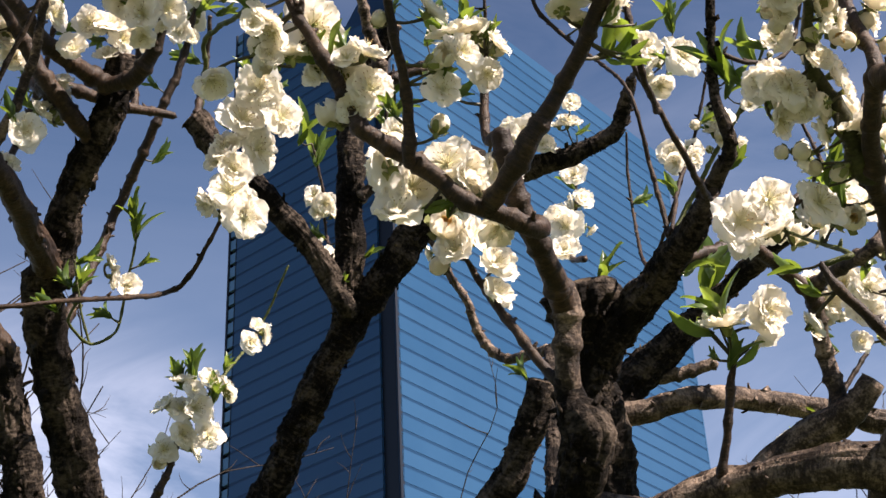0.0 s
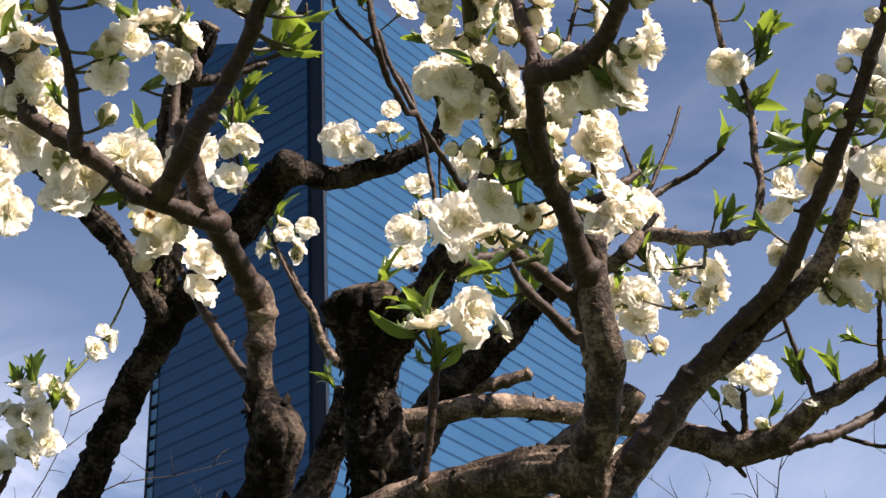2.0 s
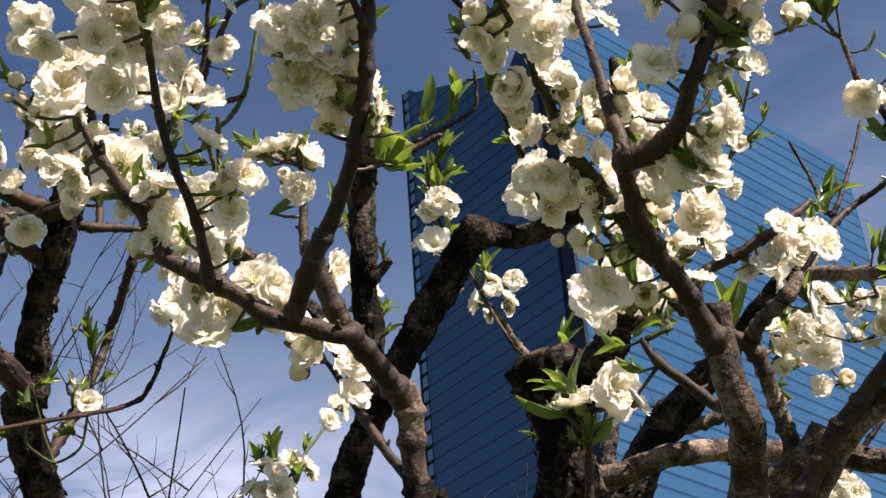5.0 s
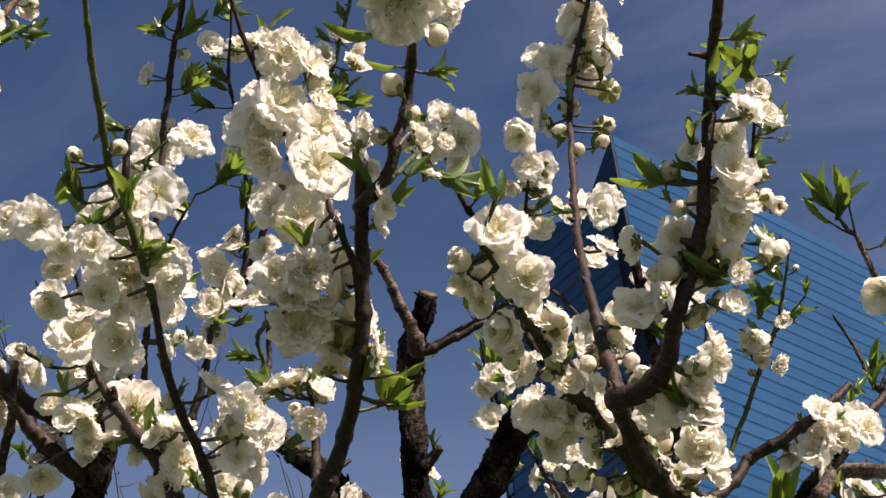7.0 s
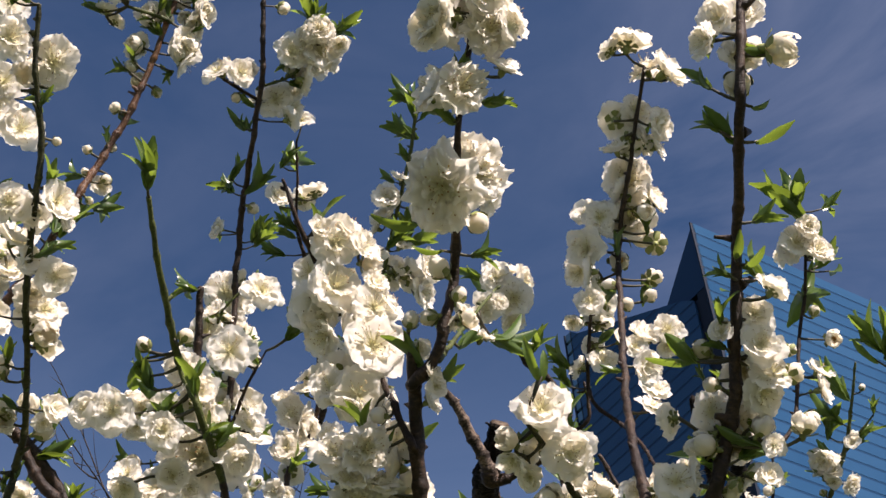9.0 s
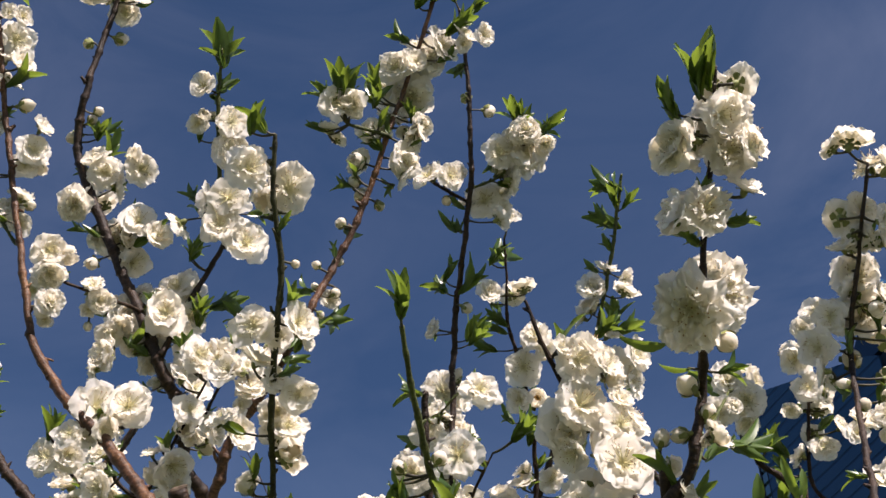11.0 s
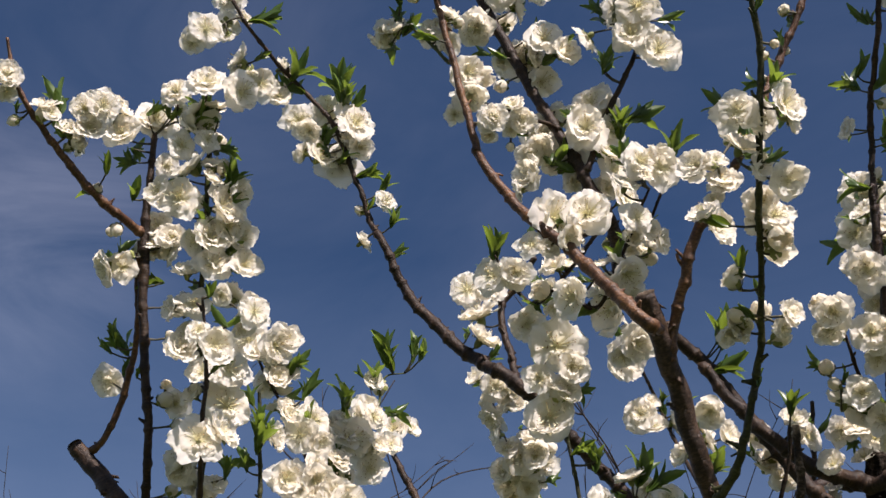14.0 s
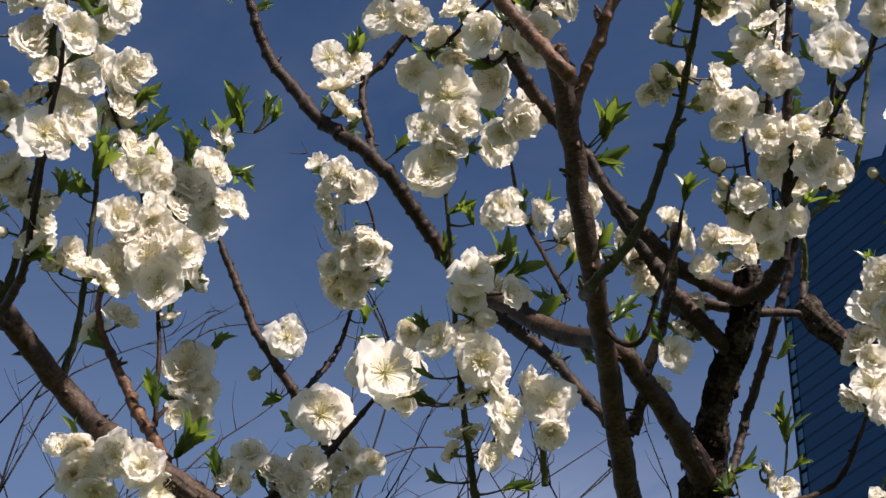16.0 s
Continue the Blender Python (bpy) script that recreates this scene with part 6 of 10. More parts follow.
spray("front", [("B", -0.064, 0.546, 2.287, 0.014, -129, 49), ("B", -0.036, 0.549, 2.287, 0.015, 98, 50), ("B", -0.144, 0.643, 2.232, 0.010, -162, 0), ("B", -0.133, 0.657, 2.229, 0.010, -169, 17), ("S", -0.058, 0.568, 2.252, 0.020, -54, 69), ("S", -0.041, 0.572, 2.271, 0.016, 148, 19)])
spray("front", [("S", -0.121, 0.631, 2.262, 0.024, 166, 3), ("S", -0.106, 0.643, 2.255, 0.028, 174, -5), ("S", -0.113, 0.662, 2.242, 0.022, 119, 60), ("S", -0.076, 0.601, 2.226, 0.021, -126, 45)])
spray("front", [("A", -0.065, 0.722, 2.170, 0.031, 144, -15), ("O", -0.004, 0.681, 2.168, 0.024, 143, -2), ("O", 0.010, 0.749, 2.204, 0.023, 156, -38), ("S", -0.119, 0.694, 2.186, 0.019, 159, -9), ("S", -0.153, 0.698, 2.172, 0.026, 115, -63), ("B", -0.095, 0.705, 2.197, 0.016, 66, -25), ("H", -0.123, 0.698, 2.182, 0.020, 145, -82)])
spray("front", [("S", 0.078, 0.590, 2.326, 0.020, 130, 1)])
spray("front", [("S", 0.070, 0.631, 2.206, 0.029, -123, 10)])
spray("front", [("S", 0.325, 0.441, 2.278, 0.022, -129, -18), ("S", 0.344, 0.457, 2.275, 0.022, 167, -62), ("H", 0.364, 0.454, 2.267, 0.026, 73, -10), ("B", 0.335, 0.462, 2.261, 0.022, -143, -54), ("S", 0.335, 0.439, 2.291, 0.023, -167, -18), ("S", 0.348, 0.451, 2.302, 0.030, 173, -6), ("O", 0.339, 0.454, 2.276, 0.019, 141, -7)])
spray("front", [("O", 0.230, 0.793, 2.558, 0.041, 173, -13), ("O", 0.224, 0.810, 2.534, 0.040, -177, -12), ("O", 0.200, 0.789, 2.521, 0.030, 171, -29), ("S", 0.247, 0.796, 2.530, 0.032, 109, 4), ("H", 0.236, 0.825, 2.509, 0.026, -7, 46), ("S", 0.183, 0.796, 2.498, 0.034, -158, -30), ("S", 0.180, 0.807, 2.483, 0.029, -106, 12), ("A", 0.205, 0.819, 2.497, 0.024, 161, -32), ("B", 0.207, 0.803, 2.434, 0.016, 104, 1), ("B", 0.226, 0.803, 2.436, 0.016, 113, 13), ("H", 0.228, 0.825, 2.474, 0.020, 27, 48), ("S", 0.221, 0.794, 2.548, 0.031, -125, 40)])
spray("front", [("B", 0.195, 0.812, 2.466, 0.017, -111, 14), ("O", 0.254, 0.758, 2.596, 0.036, 126, -18), ("S", 0.234, 0.757, 2.592, 0.035, 12, 51), ("S", 0.268, 0.759, 2.573, 0.034, 106, -25), ("S", 0.261, 0.774, 2.564, 0.023, 95, 6), ("S", 0.244, 0.766, 2.578, 0.020, 157, 0), ("S", 0.228, 0.764, 2.567, 0.025, 178, 37), ("S", 0.263, 0.714, 2.630, 0.038, 113, 57), ("S", 0.286, 0.736, 2.607, 0.037, 102, 20), ("S", 0.251, 0.775, 2.572, 0.022, 56, 2), ("O", 0.252, 0.763, 2.568, 0.016, 91, 11), ("O", 0.244, 0.773, 2.574, 0.021, 56, 30), ("O", 0.268, 0.737, 2.622, 0.036, -163, 48)])
spray("middle", [("O", 0.105, 1.231, 2.835, 0.038, 171, -15), ("S", 0.104, 1.269, 2.830, 0.042, 92, 68), ("S", 0.077, 1.251, 2.826, 0.026, -141, -64), ("S", 0.153, 1.277, 2.801, 0.048, 136, 22), ("O", 0.182, 1.278, 2.800, 0.041, 153, -18), ("S", 0.151, 1.291, 2.728, 0.040, 140, 14), ("O", 0.100, 1.279, 2.783, 0.039, 151, -8), ("S", 0.069, 1.283, 2.784, 0.033, -115, 38), ("S", 0.126, 1.275, 2.800, 0.032, 116, 1), ("S", 0.088, 1.286, 2.810, 0.031, -22, 15)])
spray("middle", [("O", 0.348, 1.039, 2.661, 0.037, 154, -12), ("S", 0.362, 1.034, 2.670, 0.026, 155, -17)])
spray("middle", [("S", 0.118, 0.839, 2.522, 0.035, 95, -11), ("S", 0.103, 0.835, 2.539, 0.034, 140, 56)])
spray("left", [("O", -0.282, 1.061, 2.851, 0.057, 140, -23), ("O", -0.215, 1.018, 2.794, 0.050, 141, -2), ("O", -0.289, 1.077, 2.820, 0.057, 143, -13), ("S", -0.272, 1.087, 2.803, 0.047, 124, 22), ("S", -0.270, 1.011, 2.776, 0.030, -167, 21), ("S", -0.284, 1.126, 2.730, 0.051, 110, -15), ("S", -0.304, 1.115, 2.754, 0.046, -170, -47), ("S", -0.269, 1.007, 2.899, 0.028, -142, -9), ("B", -0.224, 1.007, 2.913, 0.020, 44, -16), ("S", -0.279, 1.131, 2.699, 0.045, 136, -4), ("S", -0.264, 1.057, 2.858, 0.035, -132, 41), ("S", -0.309, 1.118, 2.738, 0.033, 173, -75)])
spray("left", [("S", -0.152, 1.261, 3.145, 0.048, 163, 9), ("S", -0.168, 1.279, 3.129, 0.039, -168, 15), ("S", -0.156, 1.350, 3.075, 0.058, 42, 19), ("S", -0.141, 1.358, 3.045, 0.052, 99, -19), ("S", -0.123, 1.339, 3.072, 0.048, 110, -9), ("S", -0.127, 1.260, 3.171, 0.035, 132, 43), ("S", -0.166, 1.331, 3.078, 0.033, 114, 16), ("S", -0.152, 1.309, 3.101, 0.039, 137, 22)])
spray("left", [("S", -0.281, 1.278, 2.811, 0.051, 75, -15), ("S", -0.277, 1.297, 2.793, 0.042, 178, 53), ("S", -0.301, 1.275, 2.797, 0.033, 157, 53), ("S", -0.226, 1.077, 3.006, 0.038, 132, -7), ("S", -0.188, 1.098, 3.014, 0.037, -155, 71), ("S", -0.260, 1.252, 2.858, 0.025, -151, -3), ("S", -0.304, 1.177, 2.653, 0.030, -94, -10), ("S", -0.322, 1.282, 2.726, 0.033, -178, -15), ("S", -0.277, 1.279, 2.808, 0.035, 170, -65), ("S", -0.314, 1.311, 2.770, 0.037, -18, 22), ("S", -0.207, 1.107, 3.017, 0.035, -1, 34), ("S", -0.268, 1.248, 2.861, 0.024, -140, 34)])
spray("left", [("O", -0.177, 0.494, 2.599, 0.042, 128, -24), ("O", -0.161, 0.530, 2.603, 0.045, 129, -39), ("O", -0.215, 0.576, 2.510, 0.038, 152, -28), ("S", -0.227, 0.606, 2.506, 0.040, 122, 27), ("O", -0.229, 0.660, 2.476, 0.037, 138, 4), ("S", -0.204, 0.634, 2.475, 0.030, 129, -43), ("S", -0.243, 0.685, 2.462, 0.032, 45, 50), ("S", -0.278, 0.663, 2.487, 0.035, 113, -12), ("S", -0.271, 0.663, 2.533, 0.033, 151, 2), ("S", -0.235, 0.649, 2.483, 0.028, 160, -36), ("S", -0.180, 0.591, 2.511, 0.037, 107, -10), ("S", -0.282, 0.639, 2.485, 0.031, 175, 18), ("S", -0.270, 0.660, 2.534, 0.028, 145, 16)])
spray("left", [("O", -0.371, 0.720, 2.895, 0.045, 146, -27), ("O", -0.386, 0.731, 2.872, 0.049, 144, -18), ("O", -0.370, 0.762, 2.865, 0.050, 132, -12), ("S", -0.408, 0.728, 2.919, 0.039, -123, 11), ("O", -0.476, 0.705, 2.898, 0.043, 140, -5), ("O", -0.513, 0.721, 2.896, 0.043, 125, -16), ("S", -0.499, 0.735, 2.866, 0.039, 105, -36), ("O", -0.510, 0.673, 2.962, 0.045, 141, -33), ("O", -0.470, 0.689, 2.962, 0.041, 106, -33), ("S", -0.549, 0.688, 2.943, 0.047, -141, 34), ("S", -0.462, 0.723, 2.880, 0.039, 115, -2), ("S", -0.440, 0.729, 2.892, 0.038, -88, -20), ("S", -0.414, 0.745, 2.931, 0.033, -59, 52)])
spray("left", [("S", -0.527, 0.713, 2.911, 0.038, 169, 5), ("S", -0.503, 0.693, 2.952, 0.033, 57, 0)])
spray("left", [("O", -0.454, 0.748, 2.785, 0.052, 150, -9), ("O", -0.515, 0.752, 2.812, 0.042, 136, -25), ("O", -0.519, 0.744, 2.772, 0.031, 130, -47), ("S", -0.501, 0.700, 2.777, 0.030, 112, -37), ("S", -0.502, 0.685, 2.790, 0.026, 143, 18), ("O", -0.377, 0.720, 2.668, 0.042, 121, -13), ("S", -0.441, 0.802, 2.717, 0.042, 99, 4), ("O", -0.395, 0.740, 2.620, 0.035, 134, -10), ("S", -0.458, 0.796, 2.735, 0.030, 121, -7), ("S", -0.485, 0.777, 2.747, 0.033, 88, -60), ("S", -0.536, 0.747, 2.733, 0.030, -121, -8), ("S", -0.509, 0.750, 2.807, 0.028, 78, -36), ("S", -0.444, 0.775, 2.762, 0.034, 120, 22)])
spray("left", [("S", -0.477, 0.792, 2.736, 0.032, 17, -1)])
spray("left", [("O", -0.469, 0.605, 3.157, 0.039, 128, -37), ("S", -0.477, 0.565, 3.158, 0.038, 103, -63), ("S", -0.446, 0.595, 3.163, 0.033, 123, 2), ("B", -0.507, 0.597, 3.108, 0.019, -84, 19), ("B", -0.477, 0.616, 3.122, 0.023, 28, 22), ("B", -0.510, 0.642, 3.035, 0.017, 84, 9), ("B", -0.520, 0.645, 3.029, 0.017, 75, 49), ("B", -0.548, 0.652, 3.020, 0.022, -111, -20), ("S", -0.480, 0.591, 3.172, 0.036, 160, 53)])
spray("left", [("O", -0.456, 0.520, 2.804, 0.035, 118, -22), ("O", -0.472, 0.527, 2.799, 0.029, 135, -35), ("S", -0.447, 0.515, 2.827, 0.027, 106, 19), ("O", -0.521, 0.634, 2.802, 0.041, 122, -25), ("O", -0.538, 0.653, 2.789, 0.035, 128, -3), ("O", -0.457, 0.589, 2.657, 0.031, 158, -24), ("S", -0.529, 0.649, 2.783, 0.037, 100, -60), ("O", -0.456, 0.590, 2.658, 0.030, 107, -7)])
spray("left", [("S", -0.372, 0.649, 3.011, 0.035, 179, -16), ("S", -0.391, 0.675, 2.982, 0.024, 174, -60), ("O", -0.357, 0.691, 2.986, 0.041, 131, -20), ("O", -0.368, 0.711, 2.960, 0.047, 133, -34), ("S", -0.378, 0.686, 3.000, 0.021, 132, 65), ("S", -0.369, 0.714, 2.963, 0.038, 108, -23)])
spray("left", [("O", -0.458, 0.462, 2.915, 0.044, 113, -30), ("O", -0.489, 0.438, 2.890, 0.033, 133, -31), ("O", -0.498, 0.409, 2.912, 0.039, 103, -17), ("S", -0.520, 0.395, 2.916, 0.031, -108, -57), ("S", -0.517, 0.429, 2.871, 0.035, 162, 11), ("O", -0.486, 0.459, 2.864, 0.036, 146, -31), ("S", -0.501, 0.460, 2.849, 0.028, 157, -11), ("B", -0.476, 0.438, 2.929, 0.018, -105, 38), ("S", -0.443, 0.447, 2.928, 0.023, 98, -20), ("O", -0.494, 0.494, 2.838, 0.033, 148, -30), ("B", -0.460, 0.498, 2.850, 0.021, 63, 10), ("S", -0.536, 0.532, 2.778, 0.035, 167, 29), ("S", -0.493, 0.545, 2.763, 0.034, 161, 10)])
spray("left", [("S", -0.482, 0.462, 2.900, 0.029, -20, -24), ("S", -0.475, 0.424, 2.912, 0.034, 150, -30), ("S", -0.481, 0.449, 2.894, 0.030, 166, 31), ("S", -0.502, 0.455, 2.878, 0.032, -132, 36), ("S", -0.473, 0.482, 2.879, 0.027, 104, 29), ("S", -0.481, 0.544, 2.771, 0.028, 111, 58)])
spray("left", [("B", -0.498, 0.512, 2.778, 0.016, -118, -21), ("B", -0.468, 0.545, 2.754, 0.014, 67, -6), ("S", -0.454, 0.472, 2.886, 0.030, 120, 3), ("S", -0.504, 0.450, 2.863, 0.024, -149, -30), ("S", -0.474, 0.467, 2.901, 0.028, 147, 35), ("B", -0.479, 0.477, 2.884, 0.024, 33, 51)])
spray("left", [("O", -0.427, 0.651, 2.566, 0.055, 98, -12), ("O", -0.400, 0.657, 2.563, 0.050, 151, -6), ("S", -0.413, 0.655, 2.545, 0.037, 72, 16), ("S", -0.483, 0.791, 2.727, 0.028, 157, 26)])
spray("left", [("O", -0.546, 0.716, 2.600, 0.038, 172, -21), ("O", -0.522, 0.725, 2.600, 0.032, 135, -31), ("S", -0.473, 0.715, 2.579, 0.030, -149, 49), ("S", -0.416, 0.752, 2.565, 0.038, 96, -52), ("O", -0.420, 0.764, 2.555, 0.036, 127, -10), ("S", -0.394, 0.785, 2.623, 0.028, 85, -16), ("B", -0.482, 0.835, 2.698, 0.022, -66, 25), ("S", -0.486, 0.748, 2.573, 0.026, 72, 31), ("S", -0.473, 0.718, 2.584, 0.027, 175, 54), ("S", -0.422, 0.754, 2.585, 0.035, 117, 38), ("S", -0.398, 0.770, 2.628, 0.023, 123, -17), ("H", -0.500, 0.733, 2.572, 0.025, -168, 1)])
spray("left", [("O", -0.922, 0.610, 3.114, 0.050, 121, -19), ("O", -0.902, 0.620, 3.171, 0.043, 139, -19), ("S", -0.918, 0.667, 3.109, 0.045, -156, 20), ("O", -0.907, 0.703, 3.089, 0.046, 135, -21), ("S", -0.901, 0.731, 3.086, 0.037, 131, -4), ("O", -0.866, 0.789, 3.085, 0.060, 132, -23), ("O", -0.820, 0.796, 3.049, 0.058, 117, -4), ("O", -0.887, 0.759, 3.057, 0.047, 129, -31), ("O", -0.866, 0.821, 3.024, 0.059, 128, -16), ("S", -0.872, 0.792, 3.010, 0.045, 99, 16), ("S", -0.845, 0.813, 3.044, 0.045, 106, 1), ("S", -0.892, 0.643, 3.147, 0.026, 100, 9), ("S", -0.915, 0.634, 3.139, 0.037, -39, 33)])
spray("left", [("S", -0.923, 0.681, 3.099, 0.036, -56, -17), ("S", -0.892, 0.722, 3.125, 0.035, 58, 33), ("S", -0.862, 0.809, 3.019, 0.034, 175, 17), ("S", -0.894, 0.781, 3.019, 0.034, -125, 17)])
spray("left", [("O", -0.814, 0.860, 2.958, 0.034, 112, -8), ("B", -0.852, 0.855, 2.955, 0.020, -159, 15), ("S", -0.848, 0.862, 2.905, 0.031, 73, 36), ("S", -0.876, 0.769, 3.040, 0.035, 171, -41)])
spray("left", [("O", -0.123, 0.662, 2.854, 0.048, 154, -39), ("O", -0.118, 0.625, 2.860, 0.038, 176, -30), ("O", -0.093, 0.650, 2.881, 0.039, 130, -37), ("S", -0.073, 0.643, 2.890, 0.041, 103, -8), ("S", -0.052, 0.647, 2.900, 0.028, 119, 10), ("O", -0.172, 0.609, 2.815, 0.038, 118, -25), ("S", -0.190, 0.628, 2.806, 0.023, 152, 65), ("S", -0.151, 0.656, 2.814, 0.027, 129, -15), ("O", -0.131, 0.677, 2.786, 0.035, 102, -19), ("S", -0.140, 0.691, 2.774, 0.033, 33, -23), ("S", -0.177, 0.666, 2.790, 0.030, -86, 48), ("B", -0.184, 0.670, 2.769, 0.017, -104, 31), ("B", -0.184, 0.683, 2.760, 0.019, -178, -43)])
spray("left", [("S", -0.114, 0.672, 2.815, 0.030, 78, -10), ("O", -0.098, 0.639, 2.901, 0.034, 142, 20), ("S", -0.168, 0.620, 2.817, 0.021, 135, 53), ("S", -0.140, 0.663, 2.832, 0.034, 134, 48), ("S", -0.123, 0.672, 2.809, 0.028, 52, -44)])
spray("left", [("B", -0.170, 0.696, 2.752, 0.015, 5, 12), ("B", -0.204, 0.682, 2.730, 0.015, -95, 44), ("B", -0.216, 0.701, 2.703, 0.014, 127, -21), ("B", -0.229, 0.684, 2.687, 0.013, -162, 10), ("B", -0.222, 0.709, 2.669, 0.014, 87, 25), ("B", -0.239, 0.700, 2.677, 0.011, -168, 31), ("B", -0.236, 0.708, 2.646, 0.011, 25, -18)])
spray("left", [("B", -0.146, 0.852, 3.089, 0.019, -25, 38), ("B", -0.126, 0.871, 3.076, 0.020, 48, 13), ("O", -0.183, 0.886, 3.004, 0.035, 116, -20), ("O", -0.163, 0.932, 2.999, 0.045, 155, -23), ("S", -0.152, 0.949, 2.976, 0.032, 72, 30), ("O", -0.126, 0.899, 3.028, 0.043, 135, -33), ("O", -0.097, 0.914, 3.031, 0.045, 153, -13), ("O", -0.090, 0.894, 3.046, 0.038, 138, -32), ("S", -0.125, 0.933, 3.013, 0.041, 51, 1), ("S", -0.076, 0.917, 3.036, 0.028, 132, -50), ("B", -0.200, 0.906, 2.988, 0.016, -98, -77), ("S", -0.093, 0.929, 3.028, 0.035, 89, -18), ("S", -0.191, 0.895, 3.010, 0.032, 130, 27)])
spray("left", [("S", -0.183, 0.928, 2.999, 0.026, 160, 28), ("S", -0.093, 0.914, 3.047, 0.023, 128, 24)])
spray("left", [("O", -0.215, 1.153, 2.936, 0.048, 134, -30), ("O", -0.191, 1.135, 2.967, 0.045, 165, 0), ("A", -0.216, 1.192, 2.916, 0.035, 139, -14), ("S", -0.235, 1.178, 2.909, 0.035, 179, -22), ("S", -0.181, 1.286, 3.011, 0.037, -166, -45), ("S", -0.245, 1.317, 2.955, 0.021, 118, 9), ("S", -0.266, 1.347, 2.914, 0.035, 159, -31), ("S", -0.169, 1.259, 3.039, 0.032, 169, -7), ("S", -0.277, 1.352, 2.922, 0.033, -169, -5)])
spray("left", [("S", -0.113, 1.289, 3.146, 0.042, 95, 57)])
spray("side", [("O", -0.832, 0.503, 2.797, 0.047, 124, -7), ("O", -0.811, 0.422, 2.735, 0.036, 114, -21), ("O", -0.825, 0.412, 2.731, 0.035, 116, -24), ("S", -0.848, 0.475, 2.765, 0.043, 150, -7), ("S", -0.830, 0.426, 2.719, 0.034, 116, -8), ("O", -0.710, 0.459, 2.743, 0.046, 146, 13), ("O", -0.793, 0.489, 2.808, 0.036, 147, -8), ("O", -0.685, 0.487, 2.737, 0.038, 104, -16), ("S", -0.805, 0.512, 2.803, 0.025, 47, 51), ("S", -0.738, 0.478, 2.712, 0.030, 107, 14), ("O", -0.827, 0.527, 2.747, 0.031, 98, -24), ("O", -0.845, 0.429, 2.711, 0.036, 52, -1), ("S", -0.858, 0.387, 2.734, 0.032, 148, 33)])
spray("side", [("S", -0.847, 0.416, 2.716, 0.033, 124, 20), ("S", -0.734, 0.473, 2.727, 0.033, -163, 34), ("S", -0.735, 0.491, 2.721, 0.036, -148, 65), ("H", -0.740, 0.472, 2.719, 0.024, 171, 32)])
spray("side", [("O", -0.764, 0.500, 2.646, 0.046, 143, -21), ("O", -0.749, 0.478, 2.691, 0.031, 135, -19), ("S", -0.755, 0.498, 2.681, 0.041, -168, 23), ("S", -0.736, 0.534, 2.649, 0.047, 91, 9), ("O", -0.737, 0.547, 2.631, 0.037, 119, -25), ("O", -0.756, 0.553, 2.598, 0.044, 122, -1), ("S", -0.737, 0.577, 2.604, 0.036, 110, -9), ("S", -0.784, 0.545, 2.595, 0.034, 145, 37), ("O", -0.781, 0.560, 2.562, 0.031, 134, -19), ("S", -0.807, 0.553, 2.562, 0.027, -168, -8), ("S", -0.808, 0.577, 2.530, 0.040, 116, 5), ("O", -0.779, 0.619, 2.522, 0.047, 112, -6), ("S", -0.737, 0.513, 2.669, 0.026, 101, 28)])
spray("side", [("O", -0.727, 0.491, 2.699, 0.026, 113, -9), ("S", -0.766, 0.550, 2.627, 0.031, -28, 15), ("S", -0.812, 0.602, 2.548, 0.035, -44, 53)])
spray("side", [("S", -0.840, 0.734, 2.652, 0.045, 100, -22), ("S", -0.849, 0.751, 2.624, 0.033, 113, 4), ("O", -0.791, 0.635, 2.493, 0.049, 121, -14), ("O", -0.744, 0.564, 2.395, 0.048, 124, -9), ("S", -0.855, 0.645, 2.458, 0.040, -150, 20), ("B", -0.871, 0.623, 2.523, 0.024, 92, 6), ("B", -0.867, 0.642, 2.503, 0.018, 60, 14), ("S", -0.821, 0.613, 2.504, 0.030, 180, 12), ("S", -0.710, 0.534, 2.464, 0.037, 94, -19), ("S", -0.751, 0.539, 2.618, 0.040, 113, -7), ("S", -0.800, 0.601, 2.515, 0.032, 161, -6), ("S", -0.757, 0.591, 2.583, 0.039, 81, 47), ("S", -0.862, 0.731, 2.649, 0.034, 144, 26)])
spray("side", [("S", -0.808, 0.633, 2.513, 0.027, 60, 28)])
spray("side", [("S", -0.895, 0.532, 2.640, 0.039, -142, -37), ("O", -0.879, 0.539, 2.641, 0.033, 142, -25), ("S", -0.864, 0.565, 2.676, 0.042, 125, 18), ("S", -0.846, 0.573, 2.670, 0.036, 30, -6), ("B", -0.859, 0.472, 2.685, 0.018, 141, 67), ("B", -0.868, 0.514, 2.667, 0.020, 131, -71), ("B", -0.875, 0.542, 2.656, 0.016, -118, 27), ("O", -0.986, 0.636, 2.600, 0.039, 142, -37), ("B", -0.857, 0.427, 2.705, 0.016, 64, 34), ("B", -0.862, 0.390, 2.722, 0.020, 142, 44), ("B", -0.885, 0.376, 2.715, 0.018, -123, -23), ("S", -0.865, 0.342, 2.741, 0.031, 118, -21), ("S", -0.887, 0.540, 2.653, 0.032, -165, 56)])
spray("side", [("S", -0.875, 0.558, 2.675, 0.031, -132, 54)])
